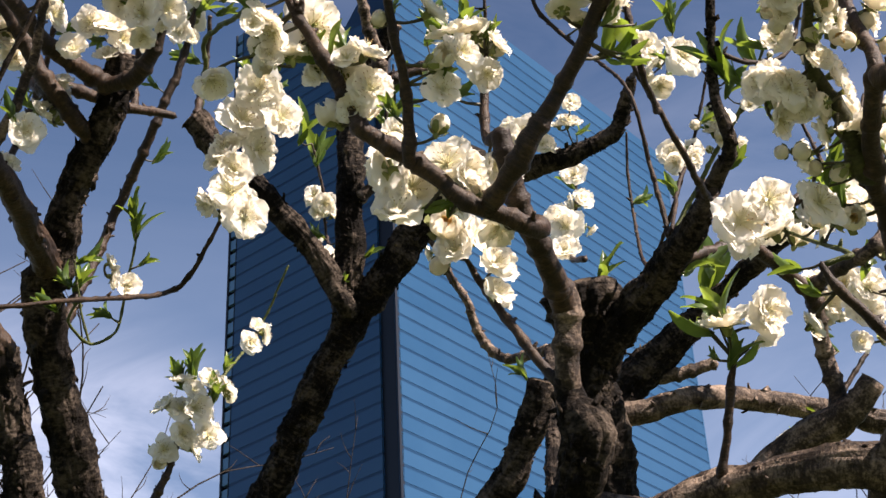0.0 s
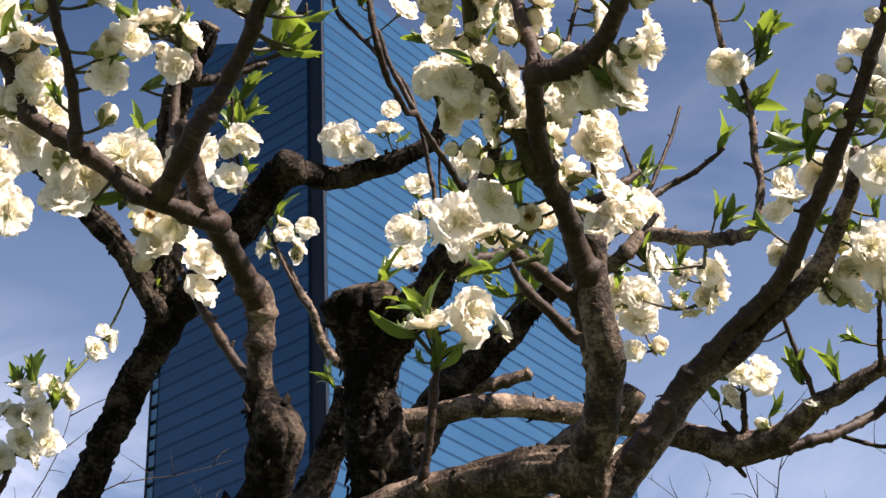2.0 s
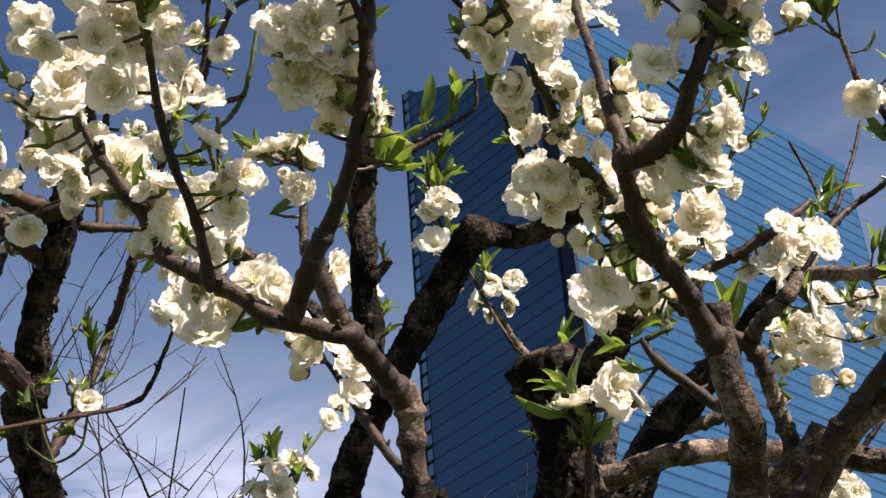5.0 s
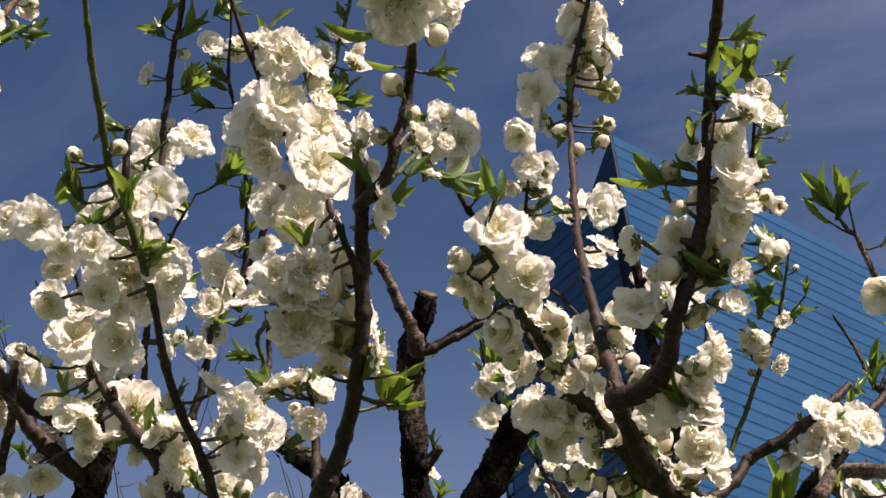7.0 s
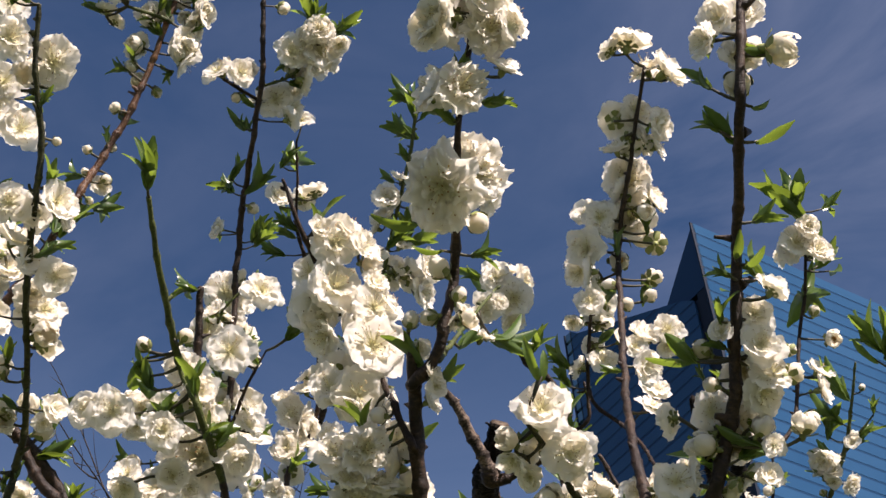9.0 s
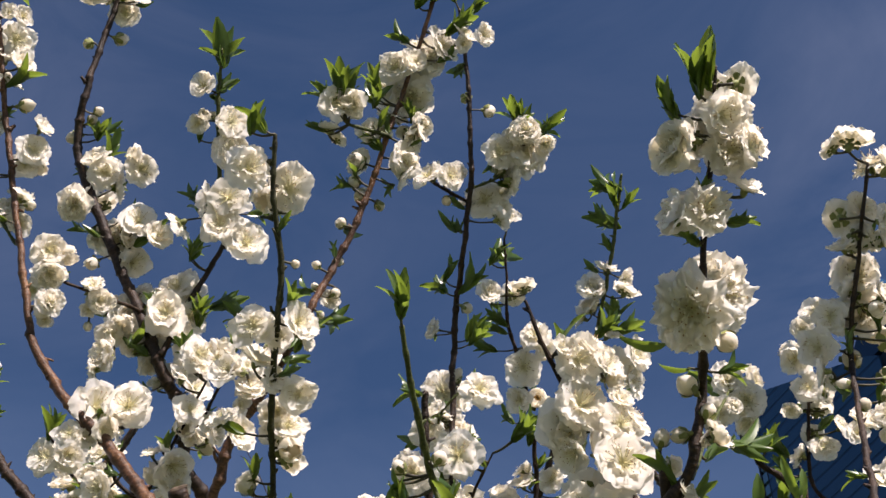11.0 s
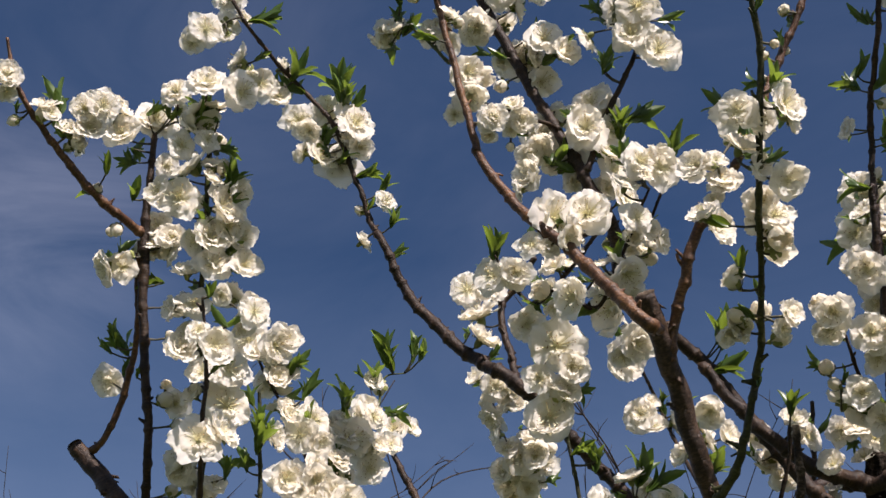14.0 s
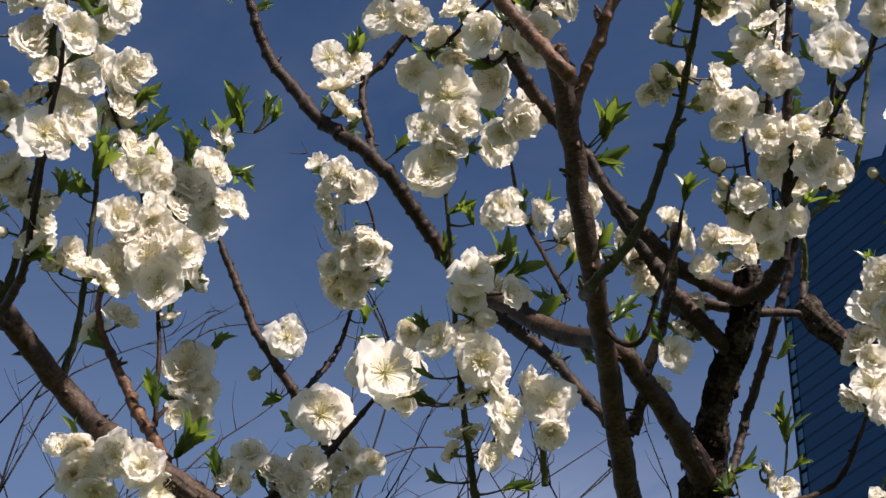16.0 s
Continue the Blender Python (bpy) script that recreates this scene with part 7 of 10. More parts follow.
spray("side", [("S", -0.836, 0.674, 2.439, 0.027, 122, 15), ("S", -0.790, 0.634, 2.368, 0.028, 95, 7), ("B", -0.893, 0.672, 2.451, 0.018, 65, 34), ("B", -0.871, 0.669, 2.410, 0.015, -174, -31), ("S", -0.860, 0.744, 2.440, 0.035, 100, -9), ("H", -0.853, 0.683, 2.442, 0.024, -1, 9), ("S", -0.845, 0.687, 2.410, 0.031, 103, -16)])
spray("side", [("O", -0.844, 0.790, 2.569, 0.042, 144, -31), ("O", -0.832, 0.800, 2.592, 0.042, 110, -8), ("O", -0.862, 0.799, 2.526, 0.049, 120, -13), ("O", -0.845, 0.877, 2.615, 0.048, 134, -27), ("O", -0.844, 0.909, 2.595, 0.044, 127, -10), ("S", -0.854, 0.860, 2.586, 0.039, 126, 45), ("S", -0.826, 0.922, 2.629, 0.032, 117, 4), ("S", -0.852, 0.778, 2.595, 0.038, 94, 5), ("S", -0.856, 0.867, 2.642, 0.036, 140, 26), ("S", -0.868, 0.855, 2.611, 0.037, 173, 9), ("S", -0.850, 0.871, 2.620, 0.040, 123, 18), ("O", -0.870, 0.877, 2.580, 0.037, -56, 23), ("S", -0.844, 0.905, 2.617, 0.029, 62, -43)])
spray("side", [("S", -0.863, 0.778, 2.606, 0.035, 175, 77), ("S", -0.856, 0.867, 2.561, 0.035, 46, -49)])
spray("side", [("O", -0.839, 0.824, 2.488, 0.055, 128, -11), ("O", -0.873, 0.821, 2.483, 0.056, 128, -2), ("O", -0.811, 0.843, 2.502, 0.048, 120, -7), ("S", -0.845, 0.759, 2.427, 0.041, 136, 35), ("S", -0.876, 0.745, 2.437, 0.041, -179, 27), ("S", -0.828, 0.833, 2.458, 0.055, 152, -12), ("S", -0.808, 0.863, 2.477, 0.035, 91, 21), ("S", -0.833, 0.846, 2.499, 0.036, 80, 17), ("S", -0.856, 0.820, 2.512, 0.040, 178, 32)])
spray("side", [("S", -0.839, 0.895, 2.706, 0.030, 130, 4), ("O", -0.832, 0.896, 2.654, 0.034, 118, -5), ("H", -0.847, 0.917, 2.713, 0.026, -39, 20)])
spray("left", [("O", -0.752, 0.954, 2.850, 0.051, 141, -19), ("O", -0.732, 0.973, 2.856, 0.044, 155, 2), ("S", -0.750, 0.976, 2.825, 0.061, 178, 45), ("S", -0.732, 0.963, 2.771, 0.050, 97, 40), ("S", -0.741, 0.997, 2.867, 0.036, -113, 52)])
spray("left", [("O", -0.491, 0.747, 2.513, 0.056, 152, -24), ("O", -0.513, 0.752, 2.486, 0.035, 153, -18), ("O", -0.514, 0.773, 2.457, 0.048, 141, -24), ("S", -0.529, 0.754, 2.557, 0.034, 161, -35), ("S", -0.489, 0.750, 2.559, 0.033, -11, -76), ("S", -0.482, 0.762, 2.493, 0.032, 132, -29), ("O", -0.448, 0.639, 2.535, 0.029, 164, -8), ("S", -0.524, 0.776, 2.452, 0.034, 146, 18), ("S", -0.495, 0.771, 2.478, 0.028, 140, -14), ("S", -0.420, 0.661, 2.476, 0.037, -169, -30), ("S", -0.501, 0.771, 2.482, 0.033, 123, 27), ("S", -0.502, 0.744, 2.582, 0.029, -127, 66), ("B", -0.502, 0.770, 2.476, 0.026, 157, 37)])
spray("left", [("O", -0.366, 0.735, 2.666, 0.045, 144, -24), ("S", -0.349, 0.764, 2.677, 0.032, 13, 74), ("S", -0.398, 0.725, 2.651, 0.031, 126, 31), ("S", -0.412, 0.798, 2.636, 0.032, 124, 24), ("B", -0.425, 0.813, 2.635, 0.022, 54, -9), ("S", -0.361, 0.751, 2.678, 0.027, 129, 68), ("S", -0.386, 0.727, 2.662, 0.027, 145, 59), ("S", -0.429, 0.808, 2.652, 0.030, 95, 0)])
spray("left", [("S", -0.520, 0.743, 2.745, 0.043, -164, -13), ("S", -0.508, 0.874, 2.651, 0.057, -154, -31), ("S", -0.554, 0.984, 2.679, 0.054, 108, -29), ("S", -0.491, 0.902, 2.617, 0.043, 112, -41), ("S", -0.503, 0.857, 2.666, 0.043, 179, 30), ("S", -0.485, 0.774, 2.774, 0.036, 125, -15), ("S", -0.486, 0.916, 2.639, 0.038, 36, 46), ("S", -0.498, 0.901, 2.631, 0.037, -109, -15)])
spray("left", [("O", -0.572, 1.049, 2.651, 0.040, 145, -18), ("S", -0.549, 1.086, 2.651, 0.036, 70, 11), ("S", -0.566, 1.069, 2.645, 0.030, 149, 13), ("S", -0.557, 0.990, 2.528, 0.036, 171, 44)])
spray("left", [("S", -0.514, 1.083, 2.632, 0.039, 84, 15), ("S", -0.478, 1.070, 2.599, 0.037, 105, 3), ("O", -0.611, 1.126, 2.607, 0.035, 128, -13), ("O", -0.583, 1.123, 2.586, 0.034, 153, -6), ("S", -0.505, 1.077, 2.603, 0.029, 75, 10), ("S", -0.546, 1.095, 2.672, 0.034, 116, 12), ("S", -0.627, 1.135, 2.614, 0.031, 157, 50)])
spray("left", [("O", -0.493, 0.823, 2.379, 0.041, 149, -3)])
spray("side", [("O", -0.864, 1.182, 2.893, 0.052, 139, -25), ("O", -0.869, 1.252, 2.815, 0.053, 137, -16), ("S", -0.884, 1.237, 2.829, 0.039, 141, 11), ("S", -0.841, 1.203, 2.888, 0.042, 124, -23), ("S", -0.848, 1.252, 2.822, 0.039, -157, -74), ("S", -0.851, 1.251, 2.830, 0.036, 128, -13), ("S", -0.904, 1.256, 2.808, 0.040, -177, -14), ("S", -0.872, 1.283, 2.810, 0.037, -32, -23), ("S", -0.856, 1.246, 2.843, 0.035, 145, 35), ("S", -0.849, 1.253, 2.812, 0.039, 147, -19)])
spray("left", [("B", -0.283, 0.687, 2.448, 0.021, -167, 24), ("B", -0.293, 0.709, 2.431, 0.019, -147, 4), ("S", -0.300, 0.721, 2.424, 0.025, 154, 3), ("S", -0.254, 0.727, 2.430, 0.027, 102, -7), ("B", -0.272, 0.741, 2.421, 0.021, 73, 14), ("B", -0.270, 0.678, 2.594, 0.012, -63, 46), ("B", -0.274, 0.648, 2.541, 0.012, -117, 10), ("B", -0.185, 0.586, 2.527, 0.014, 78, 19), ("S", -0.305, 0.716, 2.423, 0.022, 101, -58), ("B", -0.294, 0.720, 2.434, 0.021, -167, 49), ("S", -0.290, 0.716, 2.429, 0.017, -104, -64)])
spray("side", [("S", -0.800, 0.641, 2.357, 0.028, -155, 21), ("S", -0.873, 0.846, 2.440, 0.039, 119, 32), ("S", -0.908, 0.850, 2.437, 0.036, -117, 44)])
spray("side", [("S", -0.825, 0.738, 2.528, 0.032, 73, 0)])
spray("side", [("O", -0.944, 1.239, 2.694, 0.054, 138, -19), ("B", -0.998, 1.256, 2.660, 0.025, -66, 21), ("S", -0.965, 1.256, 2.690, 0.038, 72, 58)])
spray("left", [("O", -0.565, 0.824, 2.297, 0.060, 121, -4), ("S", -0.558, 0.845, 2.289, 0.033, -176, 37), ("S", -0.529, 0.837, 2.327, 0.034, 177, -12)])
spray("side", [("O", -0.749, 1.027, 2.415, 0.066, 141, -10), ("S", -0.744, 1.061, 2.414, 0.049, 50, 2)])
spray("side", [("O", -0.739, 0.896, 2.294, 0.039, 159, 4), ("S", -0.701, 0.934, 2.296, 0.038, 130, 6), ("S", -0.723, 0.921, 2.285, 0.044, 136, 19), ("S", -0.697, 0.962, 2.296, 0.038, 68, -32), ("O", -0.658, 0.977, 2.313, 0.028, 132, -12), ("S", -0.678, 0.970, 2.324, 0.027, 99, -5), ("S", -0.707, 0.927, 2.270, 0.036, 139, 10), ("S", -0.688, 0.975, 2.287, 0.037, 74, -22), ("S", -0.745, 0.875, 2.261, 0.029, -170, -5), ("O", -0.708, 0.969, 2.305, 0.037, -5, 1), ("S", -0.730, 0.933, 2.275, 0.027, 89, 39)])
spray("side", [("S", -0.857, 0.819, 2.276, 0.041, -169, -66), ("O", -0.822, 0.816, 2.262, 0.041, 134, -30), ("S", -0.802, 0.832, 2.256, 0.042, 147, -5), ("S", -0.865, 0.822, 2.254, 0.037, 117, -38), ("S", -0.792, 0.852, 2.241, 0.043, 120, -14), ("S", -0.877, 0.813, 2.279, 0.028, 141, 6), ("S", -0.846, 0.831, 2.236, 0.041, 135, -61), ("S", -0.811, 0.836, 2.265, 0.032, 163, -3), ("O", -0.849, 0.830, 2.249, 0.032, 138, -52), ("O", -0.862, 0.818, 2.278, 0.025, 141, -52)])
spray("side", [("S", -0.870, 0.954, 2.451, 0.056, 157, -7), ("S", -0.857, 0.972, 2.431, 0.042, 110, -9), ("S", -0.859, 0.970, 2.405, 0.041, 112, -18), ("S", -0.855, 0.935, 2.401, 0.034, 113, 58), ("S", -0.829, 0.862, 2.441, 0.026, 175, 40), ("S", -0.853, 0.928, 2.375, 0.030, 94, -8), ("B", -0.869, 0.949, 2.471, 0.025, 165, 0)])
spray("left", [("O", -0.495, 0.853, 2.308, 0.052, 138, -24), ("S", -0.491, 0.875, 2.297, 0.034, 102, 22), ("O", -0.483, 0.884, 2.275, 0.043, 120, -7), ("O", -0.468, 0.929, 2.311, 0.048, 158, -16), ("S", -0.495, 0.899, 2.260, 0.040, 98, 16), ("B", -0.519, 0.888, 2.266, 0.019, 13, 32), ("S", -0.482, 0.919, 2.324, 0.028, 95, -8), ("S", -0.521, 0.876, 2.294, 0.037, 18, -47), ("S", -0.526, 0.893, 2.270, 0.034, -157, 62), ("S", -0.501, 0.878, 2.298, 0.025, 63, 44)])
spray("left", [("S", -0.469, 0.846, 2.366, 0.029, 102, -16), ("H", -0.492, 0.849, 2.347, 0.026, 86, -19)])
spray("left", [("S", -0.420, 0.841, 2.419, 0.027, -156, 1)])
spray("left", [("O", -0.248, 0.918, 2.614, 0.045, 169, -29), ("O", -0.289, 1.027, 2.765, 0.040, 172, -22), ("O", -0.263, 0.947, 2.564, 0.044, 148, -20), ("O", -0.233, 0.954, 2.568, 0.035, 146, -2), ("O", -0.188, 0.895, 2.599, 0.050, 163, -17), ("S", -0.284, 0.907, 2.569, 0.037, 164, -36), ("O", -0.294, 0.919, 2.561, 0.033, 153, -32), ("S", -0.232, 0.970, 2.537, 0.038, 146, -18), ("S", -0.214, 0.989, 2.538, 0.035, 148, -12), ("S", -0.197, 0.962, 2.561, 0.032, 126, 2), ("B", -0.313, 0.946, 2.541, 0.023, 172, 22), ("B", -0.312, 0.959, 2.529, 0.019, -157, 9), ("S", -0.210, 0.940, 2.570, 0.024, -135, -7)])
spray("left", [("S", -0.280, 1.079, 2.812, 0.034, 57, 35), ("S", -0.222, 0.970, 2.547, 0.031, 131, -32), ("S", -0.194, 0.949, 2.572, 0.020, 96, 8)])
spray("left", [("S", -0.290, 0.968, 2.516, 0.036, 154, -30), ("S", -0.314, 0.986, 2.526, 0.038, 81, 65), ("S", -0.330, 1.061, 2.548, 0.041, 161, 22), ("S", -0.373, 0.997, 2.536, 0.031, 139, 16), ("S", -0.430, 1.054, 2.535, 0.039, 125, 20), ("S", -0.417, 1.064, 2.518, 0.034, 161, -11), ("S", -0.281, 0.686, 2.450, 0.023, -95, 59), ("S", -0.298, 0.719, 2.430, 0.029, 110, -7), ("S", -0.310, 1.088, 2.553, 0.038, 80, 28), ("S", -0.432, 1.048, 2.566, 0.030, -52, 51), ("B", -0.424, 1.053, 2.543, 0.026, -167, 41), ("H", -0.278, 0.724, 2.443, 0.026, 137, 13)])
spray("back", [("O", -0.142, 2.121, 3.198, 0.056, 141, -26), ("S", -0.162, 2.156, 3.134, 0.067, 176, 8), ("S", -0.148, 2.207, 3.240, 0.048, 113, 16)])
spray("back", [("O", 0.065, 1.646, 2.821, 0.055, 168, -27), ("S", 0.087, 1.650, 2.807, 0.041, 164, 5), ("S", 0.101, 1.665, 2.803, 0.040, 134, 36)])
spray("back", [("O", -0.034, 2.210, 3.068, 0.045, 164, -13), ("S", -0.056, 2.283, 3.076, 0.045, 96, 42), ("S", -0.118, 2.284, 3.079, 0.050, -97, 19), ("S", -0.074, 2.231, 3.090, 0.038, 112, 57), ("B", -0.141, 2.242, 3.085, 0.023, -84, 6), ("S", -0.075, 2.225, 3.060, 0.038, 157, 6), ("S", -0.099, 2.300, 3.057, 0.035, -73, 3), ("S", -0.091, 2.237, 3.071, 0.035, 74, -1)])
spray("back", [("O", -0.563, 2.433, 2.853, 0.059, 166, 18), ("O", -0.597, 2.467, 2.787, 0.055, 169, -12), ("O", -0.517, 2.467, 2.809, 0.059, 170, -4), ("S", -0.560, 2.453, 2.806, 0.056, 136, -21), ("S", -0.593, 2.429, 2.858, 0.051, -138, 27), ("S", -0.482, 2.459, 2.900, 0.047, 105, 36), ("S", -0.557, 2.418, 2.899, 0.051, -162, 69), ("S", -0.536, 2.418, 2.877, 0.044, 147, 1), ("S", -0.550, 2.457, 2.861, 0.040, 65, 37)])
spray("back", [("O", -0.447, 2.481, 3.003, 0.050, 144, -10), ("S", -0.424, 2.504, 3.030, 0.046, 65, -3), ("S", -0.439, 2.489, 3.044, 0.033, 153, 13), ("S", -0.435, 2.518, 3.052, 0.033, 50, 58), ("S", -0.439, 2.501, 3.053, 0.027, 177, 52)])
spray("back", [("S", 0.162, 2.167, 3.112, 0.049, 177, 2), ("S", 0.139, 2.170, 3.011, 0.071, -160, 2), ("S", 0.134, 2.150, 2.951, 0.059, -179, 15), ("S", 0.128, 2.183, 3.038, 0.049, -179, -17), ("S", 0.176, 2.182, 3.072, 0.044, 160, 5), ("S", 0.186, 2.202, 3.019, 0.028, 71, -44), ("S", 0.154, 2.195, 3.067, 0.042, -101, -2), ("S", 0.156, 2.189, 3.008, 0.035, 95, -4)])
spray("back", [("O", -0.257, 1.963, 2.966, 0.042, 150, -8), ("S", -0.244, 1.965, 2.950, 0.038, 152, -45), ("S", -0.227, 1.911, 2.821, 0.032, 119, 18), ("S", -0.233, 1.991, 2.946, 0.032, 125, 26), ("S", -0.263, 1.972, 2.965, 0.038, -134, 19), ("S", -0.252, 1.929, 2.851, 0.028, -147, 30)])
spray("back", [("O", 0.211, 1.422, 2.774, 0.047, 164, -16), ("O", 0.243, 1.364, 2.709, 0.049, 153, -9), ("S", 0.217, 1.408, 2.698, 0.033, 164, -63), ("S", 0.217, 1.409, 2.745, 0.032, -82, -35), ("S", 0.213, 1.400, 2.727, 0.029, -110, 30)])
spray("back", [("S", 0.123, 1.628, 2.823, 0.036, 166, 30), ("S", 0.128, 1.610, 2.840, 0.032, 176, -1)])
spray("middle", [("S", 0.229, 1.340, 2.546, 0.032, 133, -22), ("S", 0.208, 1.346, 2.558, 0.032, -173, -13), ("B", 0.242, 1.364, 2.608, 0.018, -132, -35), ("S", 0.209, 1.336, 2.538, 0.026, -137, -14), ("S", 0.238, 1.386, 2.590, 0.027, 63, 48)])
spray("left", [("S", -0.341, 1.177, 2.343, 0.025, 60, 0), ("S", -0.325, 1.170, 2.329, 0.027, 142, -17)])
spray("middle", [("O", 0.389, 1.294, 2.443, 0.043, 143, -5), ("S", 0.362, 1.287, 2.432, 0.041, 156, -17), ("S", 0.339, 1.290, 2.417, 0.042, 87, -26), ("S", 0.355, 1.286, 2.442, 0.030, 159, 0), ("O", 0.350, 1.264, 2.456, 0.037, 152, 7), ("B", 0.360, 1.294, 2.468, 0.025, 90, 36)])
spray("middle", [("O", 0.361, 1.261, 2.328, 0.042, 165, -22), ("O", 0.360, 1.277, 2.313, 0.037, -175, -7), ("S", 0.317, 1.265, 2.344, 0.039, 179, 42), ("S", 0.319, 1.277, 2.327, 0.029, 118, -1), ("S", 0.361, 1.176, 2.313, 0.037, 86, 45), ("A", 0.376, 1.284, 2.287, 0.024, 163, 1), ("S", 0.385, 1.219, 2.293, 0.026, 132, 33), ("S", 0.353, 1.295, 2.288, 0.024, 164, -8), ("S", 0.330, 1.297, 2.318, 0.032, 97, 66), ("O", 0.399, 1.225, 2.284, 0.024, 20, -72)])
spray("middle", [("O", 0.413, 1.185, 2.304, 0.029, 151, -24), ("S", 0.424, 1.213, 2.302, 0.032, 96, 13), ("S", 0.407, 1.205, 2.291, 0.025, 141, -26), ("S", 0.425, 1.192, 2.315, 0.027, 111, 23)])
spray("middle", [("O", 0.481, 1.430, 2.330, 0.036, 176, 6), ("O", 0.503, 1.430, 2.323, 0.040, 168, 0), ("S", 0.472, 1.456, 2.313, 0.034, 136, 12), ("B", 0.499, 1.456, 2.282, 0.019, -86, 40), ("S", 0.541, 1.411, 2.279, 0.022, 152, 53), ("S", 0.487, 1.390, 2.355, 0.043, -104, 84), ("S", 0.479, 1.443, 2.336, 0.033, 138, 84)])
spray("middle", [("O", 0.676, 1.461, 2.336, 0.033, 161, -17), ("B", 0.674, 1.494, 2.313, 0.026, -140, 50), ("B", 0.696, 1.498, 2.306, 0.016, 62, -45)])
spray("back", [("O", 0.417, 1.860, 2.425, 0.043, 151, -14), ("S", 0.381, 1.853, 2.439, 0.037, 167, -21), ("S", 0.389, 1.859, 2.412, 0.037, 140, -26), ("S", 0.403, 1.849, 2.440, 0.026, 176, 6)])
spray("front", [("O", 0.444, 0.801, 2.139, 0.038, 176, -13), ("O", 0.434, 0.820, 2.154, 0.025, 172, -24), ("B", 0.397, 0.732, 2.151, 0.017, -123, 35), ("B", 0.389, 0.740, 2.144, 0.015, -102, -8), ("B", 0.392, 0.749, 2.136, 0.016, -103, 30), ("B", 0.406, 0.748, 2.142, 0.015, -100, 54), ("B", 0.426, 0.734, 2.150, 0.018, 130, -10), ("B", 0.430, 0.737, 2.135, 0.018, 112, 27), ("B", 0.423, 0.744, 2.127, 0.015, 110, 29), ("S", 0.419, 0.719, 2.170, 0.029, -170, 22), ("H", 0.440, 0.722, 2.146, 0.019, 122, -3)])
spray("front", [("O", 0.439, 0.836, 2.102, 0.034, 158, -17), ("O", 0.449, 0.844, 2.084, 0.029, 175, -30), ("S", 0.425, 0.861, 2.082, 0.035, 113, 30), ("S", 0.415, 0.868, 2.091, 0.022, 56, -12), ("S", 0.446, 0.853, 2.076, 0.026, 112, -4), ("S", 0.433, 0.856, 2.100, 0.025, 68, 32), ("S", 0.380, 0.795, 2.115, 0.025, 170, 45), ("S", 0.399, 0.786, 2.125, 0.026, -155, -35), ("S", 0.380, 0.840, 2.103, 0.019, -171, -47), ("S", 0.452, 0.843, 2.096, 0.023, 93, -28), ("S", 0.435, 0.842, 2.102, 0.026, 133, -4), ("S", 0.407, 0.872, 2.104, 0.035, -34, 65), ("S", 0.429, 0.856, 2.097, 0.025, 103, 57)])
spray("front", [("B", 0.424, 0.860, 2.122, 0.025, 55, 52)])
spray("middle", [("O", 0.584, 1.059, 2.444, 0.050, 165, -21), ("O", 0.566, 1.079, 2.422, 0.045, -169, -16), ("S", 0.604, 1.072, 2.427, 0.042, 124, -9), ("O", 0.607, 1.108, 2.350, 0.043, 173, -29), ("S", 0.580, 1.091, 2.321, 0.034, 142, 11), ("B", 0.539, 1.057, 2.264, 0.018, -97, 25), ("S", 0.607, 1.083, 2.419, 0.030, 85, -29), ("S", 0.604, 1.092, 2.425, 0.035, 61, -15)])
spray("middle", [("S", 0.403, 0.961, 2.356, 0.033, -133, -43), ("H", 0.418, 0.967, 2.359, 0.022, 135, 13)])
spray("middle", [("O", 0.381, 1.300, 2.460, 0.043, 160, -7), ("S", 0.330, 1.283, 2.425, 0.039, 176, 14), ("S", 0.340, 1.287, 2.440, 0.029, 122, -43), ("O", 0.347, 1.297, 2.459, 0.026, 52, 37)])
spray("middle", [("S", 0.306, 1.551, 2.756, 0.039, -128, -44), ("S", 0.345, 1.546, 2.767, 0.024, 179, 0), ("S", 0.329, 1.579, 2.728, 0.030, 123, -32), ("S", 0.299, 1.572, 2.751, 0.031, -173, 52), ("B", 0.376, 1.516, 2.821, 0.012, 116, 47), ("B", 0.293, 1.582, 2.729, 0.015, -29, 72), ("S", 0.313, 1.561, 2.742, 0.025, 174, 18), ("H", 0.350, 1.547, 2.776, 0.020, 142, 30), ("O", 0.320, 1.563, 2.765, 0.027, 135, 51), ("S", 0.309, 1.568, 2.732, 0.021, -154, -57)])
spray("middle", [("S", 0.116, 1.256, 2.847, 0.039, -9, 52), ("S", 0.113, 1.260, 2.846, 0.038, 42, 33)])
spray("left", [("O", -0.288, 1.257, 2.816, 0.046, 134, -21), ("O", -0.299, 1.268, 2.775, 0.039, 160, -21), ("S", -0.295, 1.383, 2.873, 0.045, 150, 12), ("S", -0.269, 1.253, 2.846, 0.039, 176, 34), ("S", -0.304, 1.276, 2.773, 0.038, 168, 24)])
spray("left", [("O", -0.384, 1.026, 2.403, 0.035, 144, -19), ("S", -0.231, 0.715, 2.670, 0.021, 123, -20), ("S", -0.388, 1.098, 2.485, 0.035, 157, 55)])
spray("back", [("S", -0.121, 2.133, 3.210, 0.041, 136, 18), ("S", -0.142, 2.144, 3.221, 0.038, 41, 62)])
spray("middle", [("S", 0.343, 1.086, 2.250, 0.033, 109, -4), ("S", 0.390, 1.201, 2.312, 0.033, -133, 16), ("S", 0.346, 1.280, 2.336, 0.038, -13, 67), ("S", 0.325, 1.278, 2.322, 0.031, 140, -4)])
